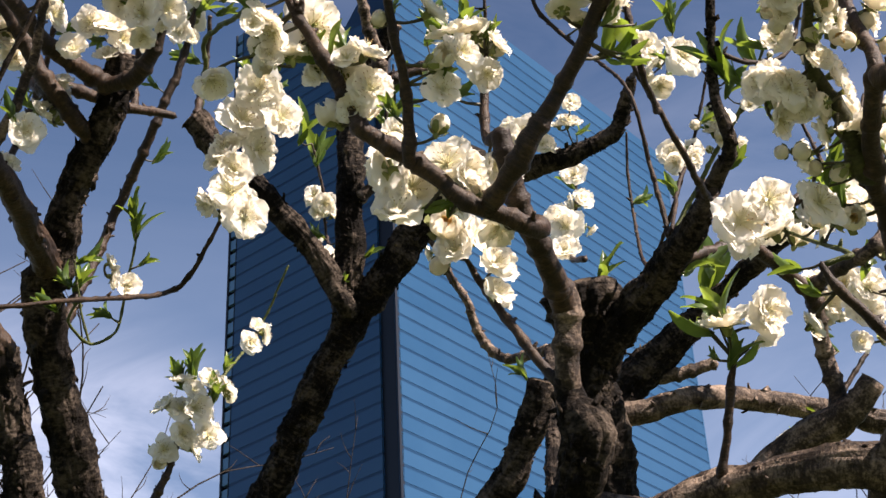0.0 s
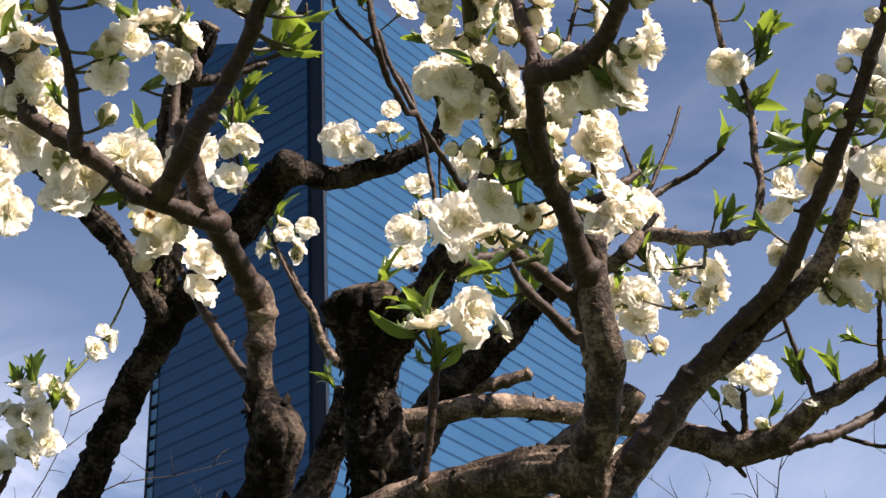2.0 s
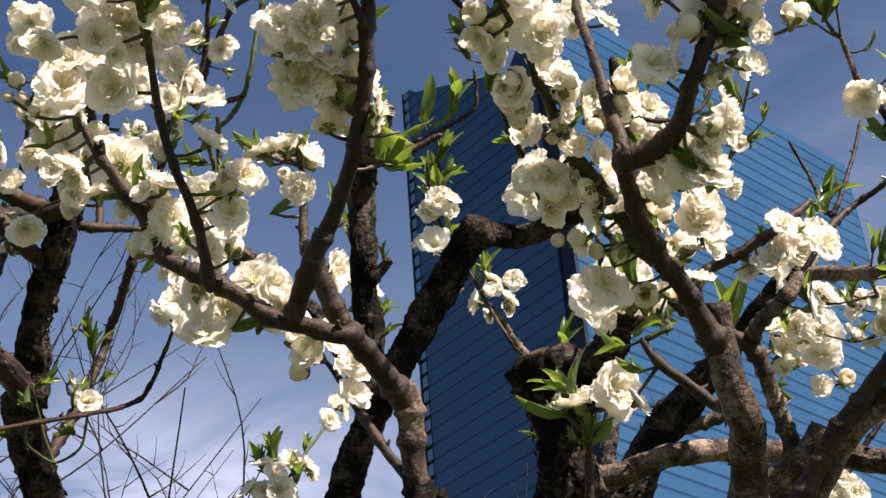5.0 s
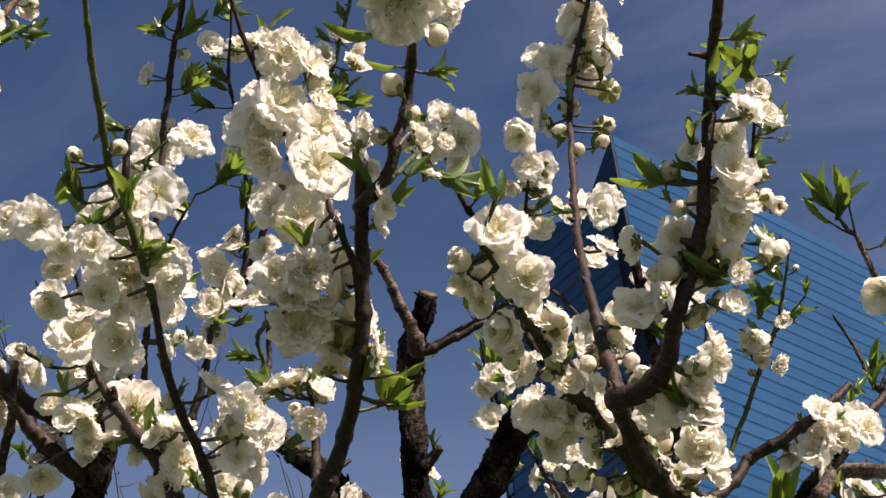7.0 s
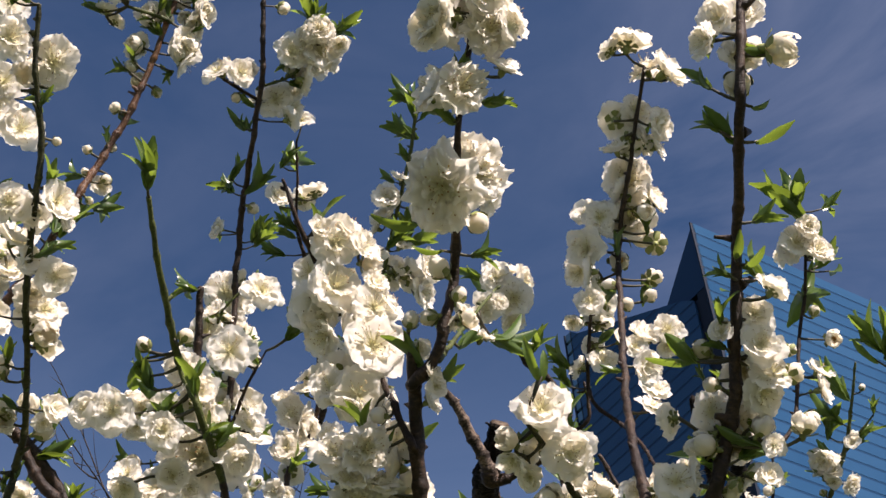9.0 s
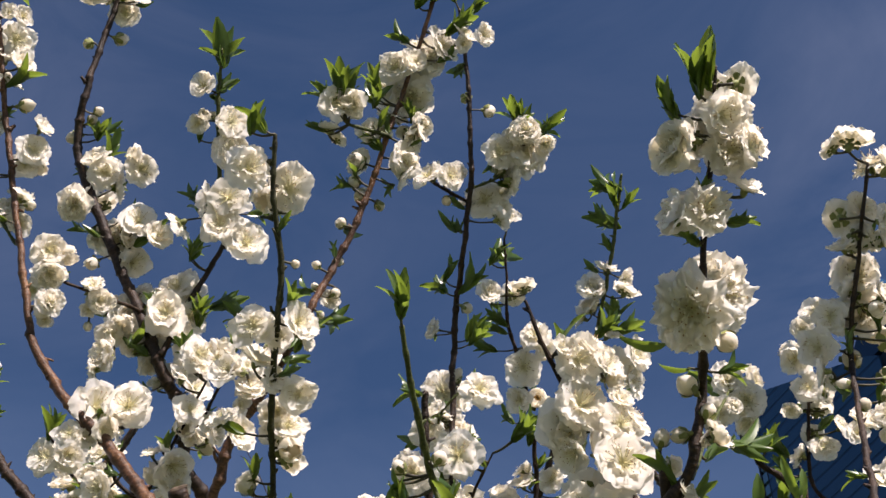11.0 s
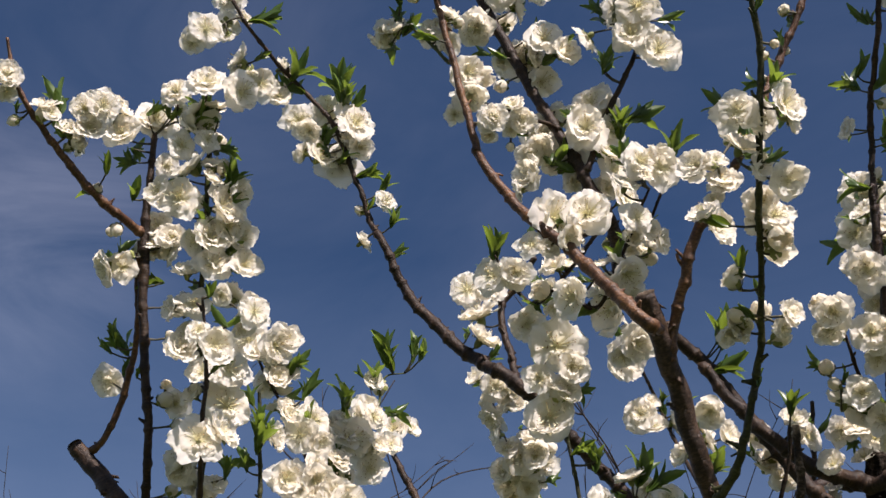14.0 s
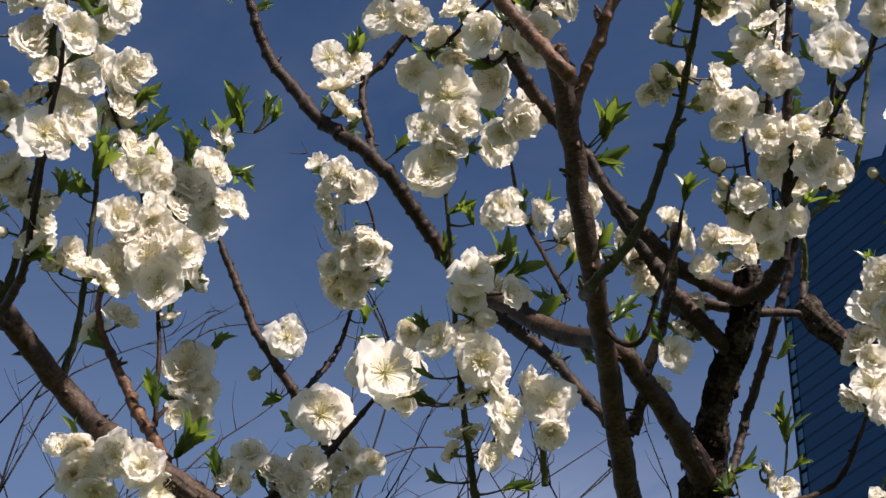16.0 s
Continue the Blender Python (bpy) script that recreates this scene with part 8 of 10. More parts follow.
spray("side", [("S", -0.854, 1.197, 2.881, 0.042, -180, -28), ("S", -0.919, 1.307, 2.801, 0.041, -180, -45), ("S", -0.882, 1.281, 2.811, 0.039, 134, -3), ("S", -0.868, 1.209, 2.875, 0.039, -156, 17), ("S", -0.891, 1.221, 2.844, 0.035, -140, -5), ("S", -0.891, 1.167, 2.907, 0.035, -168, 17), ("S", -0.885, 1.290, 2.791, 0.037, 154, -34), ("S", -0.894, 1.282, 2.814, 0.037, -150, 20), ("S", -0.883, 1.196, 2.896, 0.028, -10, -15)])
spray("side", [("S", -0.848, 0.464, 2.793, 0.042, 92, 39), ("S", -0.732, 0.562, 2.626, 0.033, 114, -24), ("S", -0.836, 0.560, 2.677, 0.032, 139, -14), ("S", -0.836, 0.500, 2.793, 0.034, 112, 16), ("O", -0.752, 0.534, 2.634, 0.028, 132, 20), ("S", -0.773, 0.537, 2.620, 0.030, -168, -56)])
spray("side", [("S", -0.843, 0.893, 2.669, 0.039, 147, -1), ("S", -0.836, 0.816, 2.524, 0.043, 110, -29), ("S", -0.825, 0.836, 2.515, 0.040, 109, -28), ("S", -0.832, 0.904, 2.621, 0.033, 106, 11), ("S", -0.845, 0.855, 2.576, 0.038, 107, 25)])
spray("front", [("O", 0.309, 0.571, 2.156, 0.025, 150, 7), ("S", 0.322, 0.549, 2.191, 0.021, 94, 41), ("S", 0.305, 0.570, 2.176, 0.025, 98, 54)])
spray("middle", [("S", 0.365, 1.050, 2.654, 0.035, 144, -3), ("B", 0.344, 1.093, 2.615, 0.018, 115, 61), ("A", 0.354, 1.096, 2.577, 0.023, 151, -37), ("S", 0.333, 1.101, 2.551, 0.031, 124, 20), ("S", 0.331, 1.106, 2.531, 0.034, 88, 3)])
spray("back", [("S", -0.510, 2.438, 2.904, 0.057, 139, 14), ("S", -0.532, 2.429, 2.846, 0.063, 135, -7), ("S", -0.545, 2.485, 2.796, 0.061, 97, 15)])
spray("side", [("O", -0.836, 0.545, 2.720, 0.041, 120, -1), ("S", -0.733, 0.546, 2.669, 0.042, 64, -25), ("S", -0.854, 0.553, 2.695, 0.035, 141, -5), ("H", -0.728, 0.521, 2.682, 0.023, 109, -36), ("S", -0.745, 0.602, 2.566, 0.036, 91, -26), ("O", -0.854, 0.735, 2.659, 0.038, 127, 8), ("S", -0.871, 0.761, 2.633, 0.037, 140, -32), ("B", -0.821, 0.616, 2.511, 0.020, 96, -11), ("S", -0.804, 0.578, 2.541, 0.034, 172, -10), ("O", -0.859, 0.646, 2.450, 0.036, 169, -30), ("S", -0.861, 1.289, 2.829, 0.048, 133, -20), ("S", -0.912, 1.281, 2.810, 0.048, -150, -67), ("O", -0.891, 1.207, 2.861, 0.043, -142, -56)])
spray("left", [("O", -0.545, 0.672, 2.924, 0.046, 178, -46), ("S", -0.514, 0.725, 2.899, 0.049, 159, -46), ("O", -0.452, 0.772, 2.832, 0.051, 110, -46), ("S", -0.463, 0.777, 2.795, 0.041, 140, -57), ("S", -0.502, 0.757, 2.835, 0.042, 58, -38), ("S", -0.507, 0.758, 2.791, 0.033, -153, -41), ("O", -0.442, 0.785, 2.745, 0.035, 105, -9), ("S", -0.288, 0.646, 2.550, 0.031, -179, -9), ("S", -0.602, 1.097, 2.681, 0.039, -145, -61), ("S", -0.444, 0.957, 2.546, 0.034, -179, -51), ("O", -0.300, 0.998, 2.522, 0.041, 127, -41), ("S", -0.240, 0.660, 2.476, 0.031, 143, -35)])
spray("front", [("S", 0.219, 0.755, 2.330, 0.027, 116, -32), ("O", 0.223, 0.721, 2.270, 0.022, 124, 22)])
spray("middle", [("S", 0.340, 1.051, 2.664, 0.032, -158, -23)])
spray("middle", [("O", 0.463, 0.932, 2.166, 0.034, -145, -31), ("S", 0.439, 1.000, 2.269, 0.026, 153, -23), ("H", 0.409, 0.977, 2.372, 0.023, -138, -34)])
spray("front", [("S", 0.422, 0.851, 2.096, 0.022, 155, -53)])
spray("front", [("O", 0.232, 0.792, 2.560, 0.045, 142, -29), ("S", 0.204, 0.804, 2.533, 0.035, 142, -18), ("O", 0.223, 0.813, 2.529, 0.034, 134, -18)])
spray("middle", [("S", 0.119, 1.199, 2.894, 0.033, 175, -25), ("S", 0.101, 1.215, 2.868, 0.040, -152, -47)])
spray("front", [("O", 0.190, 0.452, 2.386, 0.034, 104, -47), ("S", 0.172, 0.443, 2.369, 0.027, -146, -38), ("O", 0.168, 0.468, 2.344, 0.035, 171, 5)])
spray("front", [("B", 0.163, 0.640, 2.146, 0.015, -145, -4), ("B", 0.191, 0.668, 2.146, 0.011, -149, -39), ("A", 0.215, 0.671, 2.151, 0.013, -119, -41), ("B", 0.175, 0.691, 2.126, 0.013, -125, -22), ("B", 0.173, 0.717, 2.106, 0.013, -130, -27), ("B", 0.193, 0.731, 2.103, 0.015, -136, -44), ("A", 0.234, 0.835, 2.136, 0.023, 149, 3), ("B", 0.223, 0.864, 2.152, 0.016, 172, 15), ("S", 0.162, 0.691, 2.135, 0.022, -141, -14), ("S", 0.177, 0.690, 2.129, 0.019, -107, -10), ("B", 0.189, 0.680, 2.143, 0.011, -161, -13)])
spray("front", [("B", 0.198, 0.631, 2.150, 0.016, 137, -21), ("A", 0.206, 0.657, 2.135, 0.014, -135, -7), ("B", 0.182, 0.664, 2.138, 0.011, -158, -25), ("B", 0.222, 0.669, 2.159, 0.015, 105, -55), ("B", 0.258, 0.589, 2.133, 0.015, -111, -28), ("B", 0.276, 0.559, 2.174, 0.013, 177, -36), ("B", 0.298, 0.590, 2.136, 0.014, 112, -38), ("B", 0.287, 0.604, 2.118, 0.014, 85, 5), ("B", 0.263, 0.628, 2.098, 0.016, 161, -27), ("B", 0.269, 0.606, 2.110, 0.012, 90, -28), ("A", 0.165, 0.618, 2.144, 0.018, -122, -37), ("B", 0.166, 0.642, 2.137, 0.014, -139, -39), ("B", 0.184, 0.715, 2.104, 0.016, 172, -25), ("B", 0.321, 0.596, 2.136, 0.014, 123, -51), ("S", 0.174, 0.682, 2.129, 0.019, -85, -20), ("S", 0.186, 0.694, 2.128, 0.019, -126, -57), ("S", 0.256, 0.715, 2.111, 0.024, 161, -14), ("O", 0.277, 0.630, 2.099, 0.028, 108, -34)])
spray("side", [("O", -0.874, 0.721, 2.666, 0.042, 154, -31), ("S", -0.859, 0.650, 2.462, 0.034, 154, -16), ("S", -0.861, 0.671, 2.447, 0.030, 120, -11), ("S", -0.866, 0.633, 2.523, 0.030, 118, -23), ("S", -1.032, 1.169, 2.877, 0.049, 147, 0), ("S", -0.808, 0.647, 2.364, 0.028, 137, -64), ("B", -0.780, 0.621, 2.370, 0.017, 98, -26)])
spray("left", [("S", -0.293, 1.045, 2.772, 0.035, -171, -26)])
spray("front", [("S", 0.239, 0.655, 2.104, 0.028, -149, -7), ("O", 0.256, 0.643, 2.095, 0.028, 161, -42), ("S", 0.257, 0.706, 2.110, 0.022, 160, -5), ("O", 0.261, 0.732, 2.106, 0.022, 155, 3), ("B", 0.230, 0.665, 2.136, 0.015, 114, -48), ("O", 0.189, 0.919, 2.189, 0.034, 174, -73)])
spray("front", [("P", 0.156, 0.495, 2.288, 0.050, 176, -52), ("P", 0.176, 0.515, 2.313, 0.043, 124, -27), ("S", 0.172, 0.511, 2.326, 0.038, 148, -2), ("S", 0.144, 0.520, 2.295, 0.031, -102, -68), ("B", 0.168, 0.527, 2.284, 0.020, 80, -62), ("S", 0.173, 0.540, 2.317, 0.028, 83, -35)])
spray("left", [("O", -0.090, 0.647, 2.881, 0.037, 134, -10), ("O", -0.118, 0.661, 2.856, 0.047, 170, -60), ("S", -0.104, 0.818, 3.148, 0.029, 106, -27), ("S", -0.112, 0.675, 2.818, 0.027, 98, -37), ("S", -0.122, 0.919, 3.046, 0.040, 163, -47), ("O", -0.188, 0.900, 3.024, 0.033, -171, -48)])
spray("front", [("S", 0.202, 0.446, 2.394, 0.028, 169, -47), ("S", 0.180, 0.436, 2.371, 0.027, -147, -46)])
spray("left", [("O", -0.211, 0.875, 3.010, 0.037, -178, 7), ("S", -0.130, 0.683, 2.802, 0.026, 66, -46), ("S", -0.159, 0.651, 2.809, 0.023, 137, -32), ("H", -0.177, 0.659, 2.782, 0.022, -161, -13), ("S", -0.117, 0.674, 2.820, 0.026, 94, -49), ("B", -0.184, 0.670, 2.766, 0.016, 144, -5), ("S", -0.183, 0.683, 2.761, 0.017, 114, -50), ("O", -0.129, 0.912, 3.042, 0.039, -166, -4), ("O", -0.108, 0.934, 3.038, 0.037, 110, -33), ("S", -0.130, 0.936, 3.017, 0.033, 66, -2), ("O", -0.170, 0.937, 3.004, 0.042, -175, -19), ("S", -0.175, 1.031, 3.073, 0.029, 159, -7), ("S", -0.093, 0.897, 3.052, 0.037, 158, 1), ("H", -0.078, 0.925, 3.046, 0.021, 126, -7), ("S", -0.149, 1.265, 3.148, 0.039, -138, -39), ("H", -0.167, 1.284, 3.134, 0.030, -126, -26), ("S", -0.110, 1.282, 3.161, 0.032, 94, -41), ("B", -0.202, 0.680, 2.729, 0.014, 167, -33), ("B", -0.216, 0.703, 2.703, 0.013, 144, -39), ("B", -0.224, 0.714, 2.673, 0.012, -128, -61), ("B", -0.175, 0.569, 2.555, 0.011, 112, -41), ("B", -0.170, 0.696, 2.751, 0.014, -5, -42), ("B", -0.125, 0.870, 3.070, 0.019, 75, -49), ("B", -0.202, 0.911, 2.995, 0.017, -142, -47)])
spray("left", [("S", -0.547, 0.533, 2.777, 0.029, 171, -73), ("S", -0.508, 0.551, 2.770, 0.026, 109, -38), ("S", -0.546, 0.679, 2.924, 0.033, 155, -59), ("A", -0.509, 0.698, 2.780, 0.023, 66, -74), ("S", -0.497, 0.718, 2.885, 0.032, 92, -5), ("O", -0.453, 0.757, 2.830, 0.039, 171, 9), ("S", -0.467, 0.766, 2.794, 0.036, -155, -2), ("S", -0.510, 0.748, 2.782, 0.028, 172, -63), ("S", -0.497, 0.758, 2.816, 0.031, -104, -10), ("B", -0.471, 0.547, 2.756, 0.014, 158, -44), ("B", -0.524, 0.714, 2.763, 0.013, -67, -85), ("H", -0.507, 0.687, 2.794, 0.017, 119, -16), ("H", -0.537, 0.712, 2.862, 0.020, -154, -57)])
spray("side", [("B", -0.889, 0.547, 2.663, 0.015, 152, 0), ("B", -0.880, 0.516, 2.671, 0.015, -167, -43), ("B", -0.856, 0.471, 2.684, 0.015, 132, 20), ("B", -0.860, 0.603, 2.587, 0.014, 112, -2), ("B", -0.867, 0.640, 2.500, 0.015, 77, -25), ("H", -0.872, 0.622, 2.522, 0.019, 118, -22), ("S", -0.795, 0.576, 2.578, 0.028, 166, -64), ("H", -0.805, 0.580, 2.554, 0.024, -173, -42), ("S", -0.700, 0.521, 2.507, 0.022, 106, -39), ("S", -0.719, 0.542, 2.475, 0.026, 93, -9), ("O", -0.681, 0.547, 2.499, 0.033, 113, -13), ("S", -0.833, 0.743, 2.665, 0.031, 123, -8), ("S", -0.845, 0.762, 2.635, 0.027, 145, 0), ("H", -0.869, 0.619, 2.539, 0.016, 128, -11), ("S", -0.858, 0.645, 2.454, 0.036, 174, -29), ("S", -0.856, 0.593, 2.612, 0.021, 98, -39)])
spray("front", [("B", 0.397, 0.732, 2.151, 0.014, -149, 6), ("B", 0.408, 0.726, 2.160, 0.015, -116, -3), ("B", 0.418, 0.713, 2.166, 0.014, -133, 2), ("B", 0.422, 0.699, 2.174, 0.014, -169, -10), ("B", 0.427, 0.728, 2.143, 0.014, 143, -40), ("B", 0.406, 0.747, 2.134, 0.015, -148, -12), ("B", 0.391, 0.741, 2.142, 0.013, -133, -11)])
spray("side", [("S", -0.644, 0.930, 2.381, 0.043, 146, -15), ("O", -0.614, 0.939, 2.390, 0.043, 127, -8)])
spray("left", [("S", -0.557, 0.838, 2.341, 0.028, -157, -49)])
spray("left", [("O", -0.094, 0.649, 2.896, 0.040, -171, -32), ("O", -0.120, 0.661, 2.851, 0.037, -140, -63), ("S", -0.160, 0.619, 2.815, 0.028, -173, -48), ("S", -0.136, 0.681, 2.779, 0.031, 153, -60)])
# tufts of young leaves: x, y, z, length, heading, rise, count
leaves("left", [(-0.318, 1.154, 2.374, 0.024, -119, 84, 7), (-0.368, 1.146, 2.315, 0.026, -82, 52, 9), (-0.341, 1.182, 2.303, 0.022, -79, 36, 7), (-0.359, 1.562, 2.912, 0.043, -103, 29, 9), (-0.326, 1.290, 2.728, 0.030, -121, 66, 9), (-0.456, 1.206, 2.592, 0.027, 167, 66, 7), (-0.422, 1.175, 2.639, 0.033, 93, 30, 5), (-0.348, 1.061, 2.547, 0.029, -51, 23, 5), (-0.347, 1.313, 2.671, 0.024, -98, 44, 7), (-0.214, 1.140, 2.530, 0.026, -175, 57, 5), (-0.181, 1.138, 2.549, 0.028, 131, 63, 5), (-0.424, 1.236, 2.360, 0.021, -146, 60, 4)])
leaves("front", [(0.073, 0.662, 2.162, 0.031, 125, 52, 1), (0.083, 0.682, 2.154, 0.018, 57, 39, 4), (-0.046, 0.704, 2.140, 0.018, -100, 70, 7)])
leaves("back", [(0.233, 1.356, 2.740, 0.043, -173, 72, 10)])
leaves("middle", [(0.187, 1.249, 2.346, 0.043, 76, 60, 5), (0.203, 1.251, 2.358, 0.048, 48, 17, 4), (0.357, 1.519, 2.808, 0.070, -113, 68, 4), (0.340, 1.536, 2.788, 0.053, -125, 46, 4), (0.223, 1.140, 2.388, 0.029, 116, 39, 4), (0.196, 1.275, 2.452, 0.037, -51, 78, 4), (0.187, 1.567, 2.646, 0.037, 60, 33, 4)])
leaves("back", [(-0.254, 1.938, 3.002, 0.067, 46, 85, 10), (-0.246, 2.001, 2.905, 0.043, -89, 38, 7), (-0.590, 2.405, 2.901, 0.060, -109, 66, 10), (-0.542, 2.411, 2.915, 0.065, 178, 72, 10), (-0.510, 2.462, 2.867, 0.055, 161, 33, 7), (0.043, 1.692, 2.475, 0.034, -84, 65, 7), (-0.159, 1.709, 2.680, 0.029, 122, -12, 4), (-0.198, 1.702, 2.634, 0.029, 73, 54, 4), (-0.491, 2.451, 2.927, 0.040, 141, 48, 5), (0.163, 2.187, 3.096, 0.038, -96, 57, 7), (0.127, 2.197, 3.021, 0.042, 42, -13, 5)])
leaves("front", [(0.154, 0.886, 2.115, 0.038, -147, 51, 5), (0.147, 0.889, 2.112, 0.024, -113, 68, 4), (0.198, 0.825, 2.091, 0.022, -51, 37, 4), (0.182, 0.899, 2.089, 0.044, -64, -27, 1), (0.149, 0.900, 2.094, 0.044, -119, 17, 1), (0.151, 0.909, 2.075, 0.016, -27, 51, 4), (0.195, 0.728, 2.099, 0.014, 80, 35, 1), (0.207, 0.824, 2.071, 0.018, -94, 34, 4), (0.090, 0.682, 2.153, 0.020, 111, 19, 1), (0.153, 0.723, 2.084, 0.013, -53, 33, 1)])
leaves("back", [(-0.148, 2.155, 3.307, 0.064, 126, 46, 10), (-0.151, 2.176, 3.277, 0.054, 83, 46, 10), (-0.144, 2.154, 3.196, 0.047, 157, 51, 7), (-0.226, 1.988, 2.889, 0.043, 138, -8, 4), (-0.064, 2.232, 3.098, 0.046, -28, 84, 9), (-0.110, 2.247, 3.094, 0.042, -96, 85, 7), (-0.141, 1.664, 2.770, 0.032, -174, 60, 4)])
leaves("back", [(0.430, 1.568, 2.681, 0.045, 94, 32, 4), (0.343, 1.866, 2.393, 0.027, -141, 80, 1)])
leaves("middle", [(0.392, 1.036, 2.249, 0.031, 117, 51, 5), (0.343, 1.095, 2.254, 0.032, -144, 61, 5), (0.361, 1.183, 2.311, 0.032, 142, 67, 4), (0.316, 1.100, 2.252, 0.030, 29, 49, 5), (0.431, 0.960, 2.373, 0.034, 108, 47, 5), (0.416, 0.987, 2.328, 0.031, -49, 70, 5), (0.429, 0.998, 2.300, 0.034, 99, 42, 7), (0.436, 0.994, 2.280, 0.033, 67, 35, 5), (0.565, 1.105, 2.404, 0.036, 12, 30, 7), (0.583, 1.235, 2.311, 0.044, 127, 56, 1), (0.578, 1.088, 2.295, 0.031, 98, 33, 5), (0.570, 1.395, 2.291, 0.044, -112, 81, 4), (0.537, 1.410, 2.300, 0.037, -136, 70, 7)])
leaves("middle", [(0.604, 1.323, 2.299, 0.038, 98, 43, 7), (0.583, 1.337, 2.305, 0.030, -62, 46, 5), (0.569, 1.052, 2.197, 0.033, -17, 12, 1), (0.599, 1.107, 2.375, 0.029, -113, 49, 7), (0.569, 1.067, 2.458, 0.026, -132, 49, 1), (0.313, 1.460, 2.299, 0.025, 81, 22, 4), (0.415, 0.859, 2.128, 0.023, -131, 73, 7), (0.384, 1.198, 2.308, 0.027, -44, 67, 5), (0.427, 0.969, 2.360, 0.028, 95, 43, 4), (0.506, 1.457, 2.290, 0.029, 90, 44, 4), (0.351, 1.552, 2.772, 0.038, 81, 7, 4)])
leaves("front", [(0.417, 0.831, 2.119, 0.023, -66, 33, 5), (0.388, 0.762, 2.128, 0.025, -39, 31, 5), (0.444, 0.797, 2.156, 0.022, 95, 15, 5), (0.461, 0.829, 2.108, 0.018, -165, 82, 4), (0.373, 0.822, 2.106, 0.020, -77, 49, 4), (-0.148, 1.527, 2.776, 0.039, -31, 37, 5)])
leaves("front", [(-0.067, 0.562, 2.259, 0.026, -138, 68, 5), (-0.096, 0.550, 2.258, 0.021, -147, 48, 1), (-0.069, 0.547, 2.280, 0.032, -36, -6, 1), (-0.084, 0.575, 2.224, 0.023, 141, 53, 4), (-0.037, 0.567, 2.266, 0.014, 106, 58, 4), (0.085, 0.664, 2.170, 0.033, 14, 22, 1), (0.095, 0.670, 2.166, 0.030, 70, 45, 1), (0.090, 0.685, 2.151, 0.025, 73, 25, 1), (0.112, 0.748, 2.375, 0.046, 18, 24, 5), (0.183, 0.569, 2.190, 0.031, -163, 65, 1), (0.137, 0.553, 2.297, 0.021, -96, 28, 1), (0.151, 0.563, 2.295, 0.023, 52, 1, 5), (0.268, 0.562, 2.169, 0.028, -93, 28, 1)])
leaves("front", [(0.303, 0.570, 2.168, 0.022, 23, 68, 1), (0.303, 0.540, 2.199, 0.016, -120, 35, 5), (0.290, 0.560, 2.168, 0.016, -107, 39, 5), (-0.013, 0.739, 2.228, 0.027, -110, 42, 5), (-0.113, 0.676, 2.222, 0.020, 148, 78, 5), (-0.128, 0.674, 2.213, 0.015, -169, 45, 1), (-0.016, 0.692, 2.156, 0.015, 146, 58, 4), (0.273, 0.569, 2.159, 0.012, -110, 72, 4), (0.155, 0.662, 2.135, 0.017, -76, 11, 5), (0.202, 0.748, 2.326, 0.021, -91, 25, 4), (-0.039, 0.585, 2.231, 0.018, 97, 65, 4)])
leaves("front", [(-0.018, 0.459, 2.325, 0.030, 149, 35, 7), (-0.070, 0.561, 2.258, 0.023, -158, 56, 5), (0.322, 0.455, 2.254, 0.021, -110, 62, 4), (0.338, 0.464, 2.242, 0.019, 52, 42, 1), (0.320, 0.475, 2.242, 0.019, -136, -15, 4), (0.335, 0.483, 2.235, 0.023, 88, 26, 1), (0.191, 0.479, 2.331, 0.024, 49, 29, 5), (0.174, 0.480, 2.321, 0.022, -109, 51, 4), (0.185, 0.567, 2.190, 0.029, 138, 49, 1), (-0.092, 0.542, 2.265, 0.023, -159, 52, 1), (-0.069, 0.562, 2.230, 0.022, -115, 71, 4), (0.113, 0.646, 2.299, 0.024, 33, 56, 4), (0.321, 0.525, 2.220, 0.020, 58, 40, 5)])
leaves("front", [(0.319, 0.549, 2.199, 0.022, -108, 65, 4)])
leaves("middle", [(0.354, 1.017, 2.701, 0.047, 9, 64, 4), (0.379, 1.032, 2.684, 0.038, 49, 47, 4), (0.357, 1.064, 2.650, 0.058, 22, 68, 4), (0.374, 1.074, 2.639, 0.049, 19, 42, 1), (0.377, 0.923, 2.432, 0.040, -148, 53, 4), (0.397, 0.927, 2.423, 0.040, -165, 59, 1), (0.369, 0.930, 2.421, 0.027, -150, 41, 1), (0.306, 1.547, 2.784, 0.050, 133, 62, 9), (0.391, 1.307, 2.496, 0.034, 5, 42, 4), (-0.031, 1.212, 2.771, 0.041, -144, 6, 7), (-0.052, 1.227, 2.748, 0.037, -159, 33, 5), (0.319, 1.563, 2.751, 0.038, -131, 51, 4), (0.380, 1.537, 2.792, 0.023, 159, 61, 5)])
leaves("middle", [(0.412, 0.952, 2.393, 0.023, 119, 35, 1)])
leaves("left", [(-0.170, 0.924, 2.597, 0.030, -137, 20, 7), (-0.239, 1.035, 2.888, 0.039, 108, 53, 9), (-0.242, 0.988, 2.928, 0.039, -76, 65, 9), (-0.246, 1.226, 2.874, 0.035, 139, 12, 10), (0.160, 0.913, 2.672, 0.038, 103, 30, 10), (-0.118, 1.234, 3.021, 0.048, 101, 11, 10), (-0.305, 1.286, 2.750, 0.035, 122, 32, 7), (-0.281, 1.308, 2.760, 0.025, 67, 39, 5), (-0.222, 1.121, 2.967, 0.029, -134, 25, 5), (-0.412, 1.098, 2.480, 0.026, -103, 54, 5)])
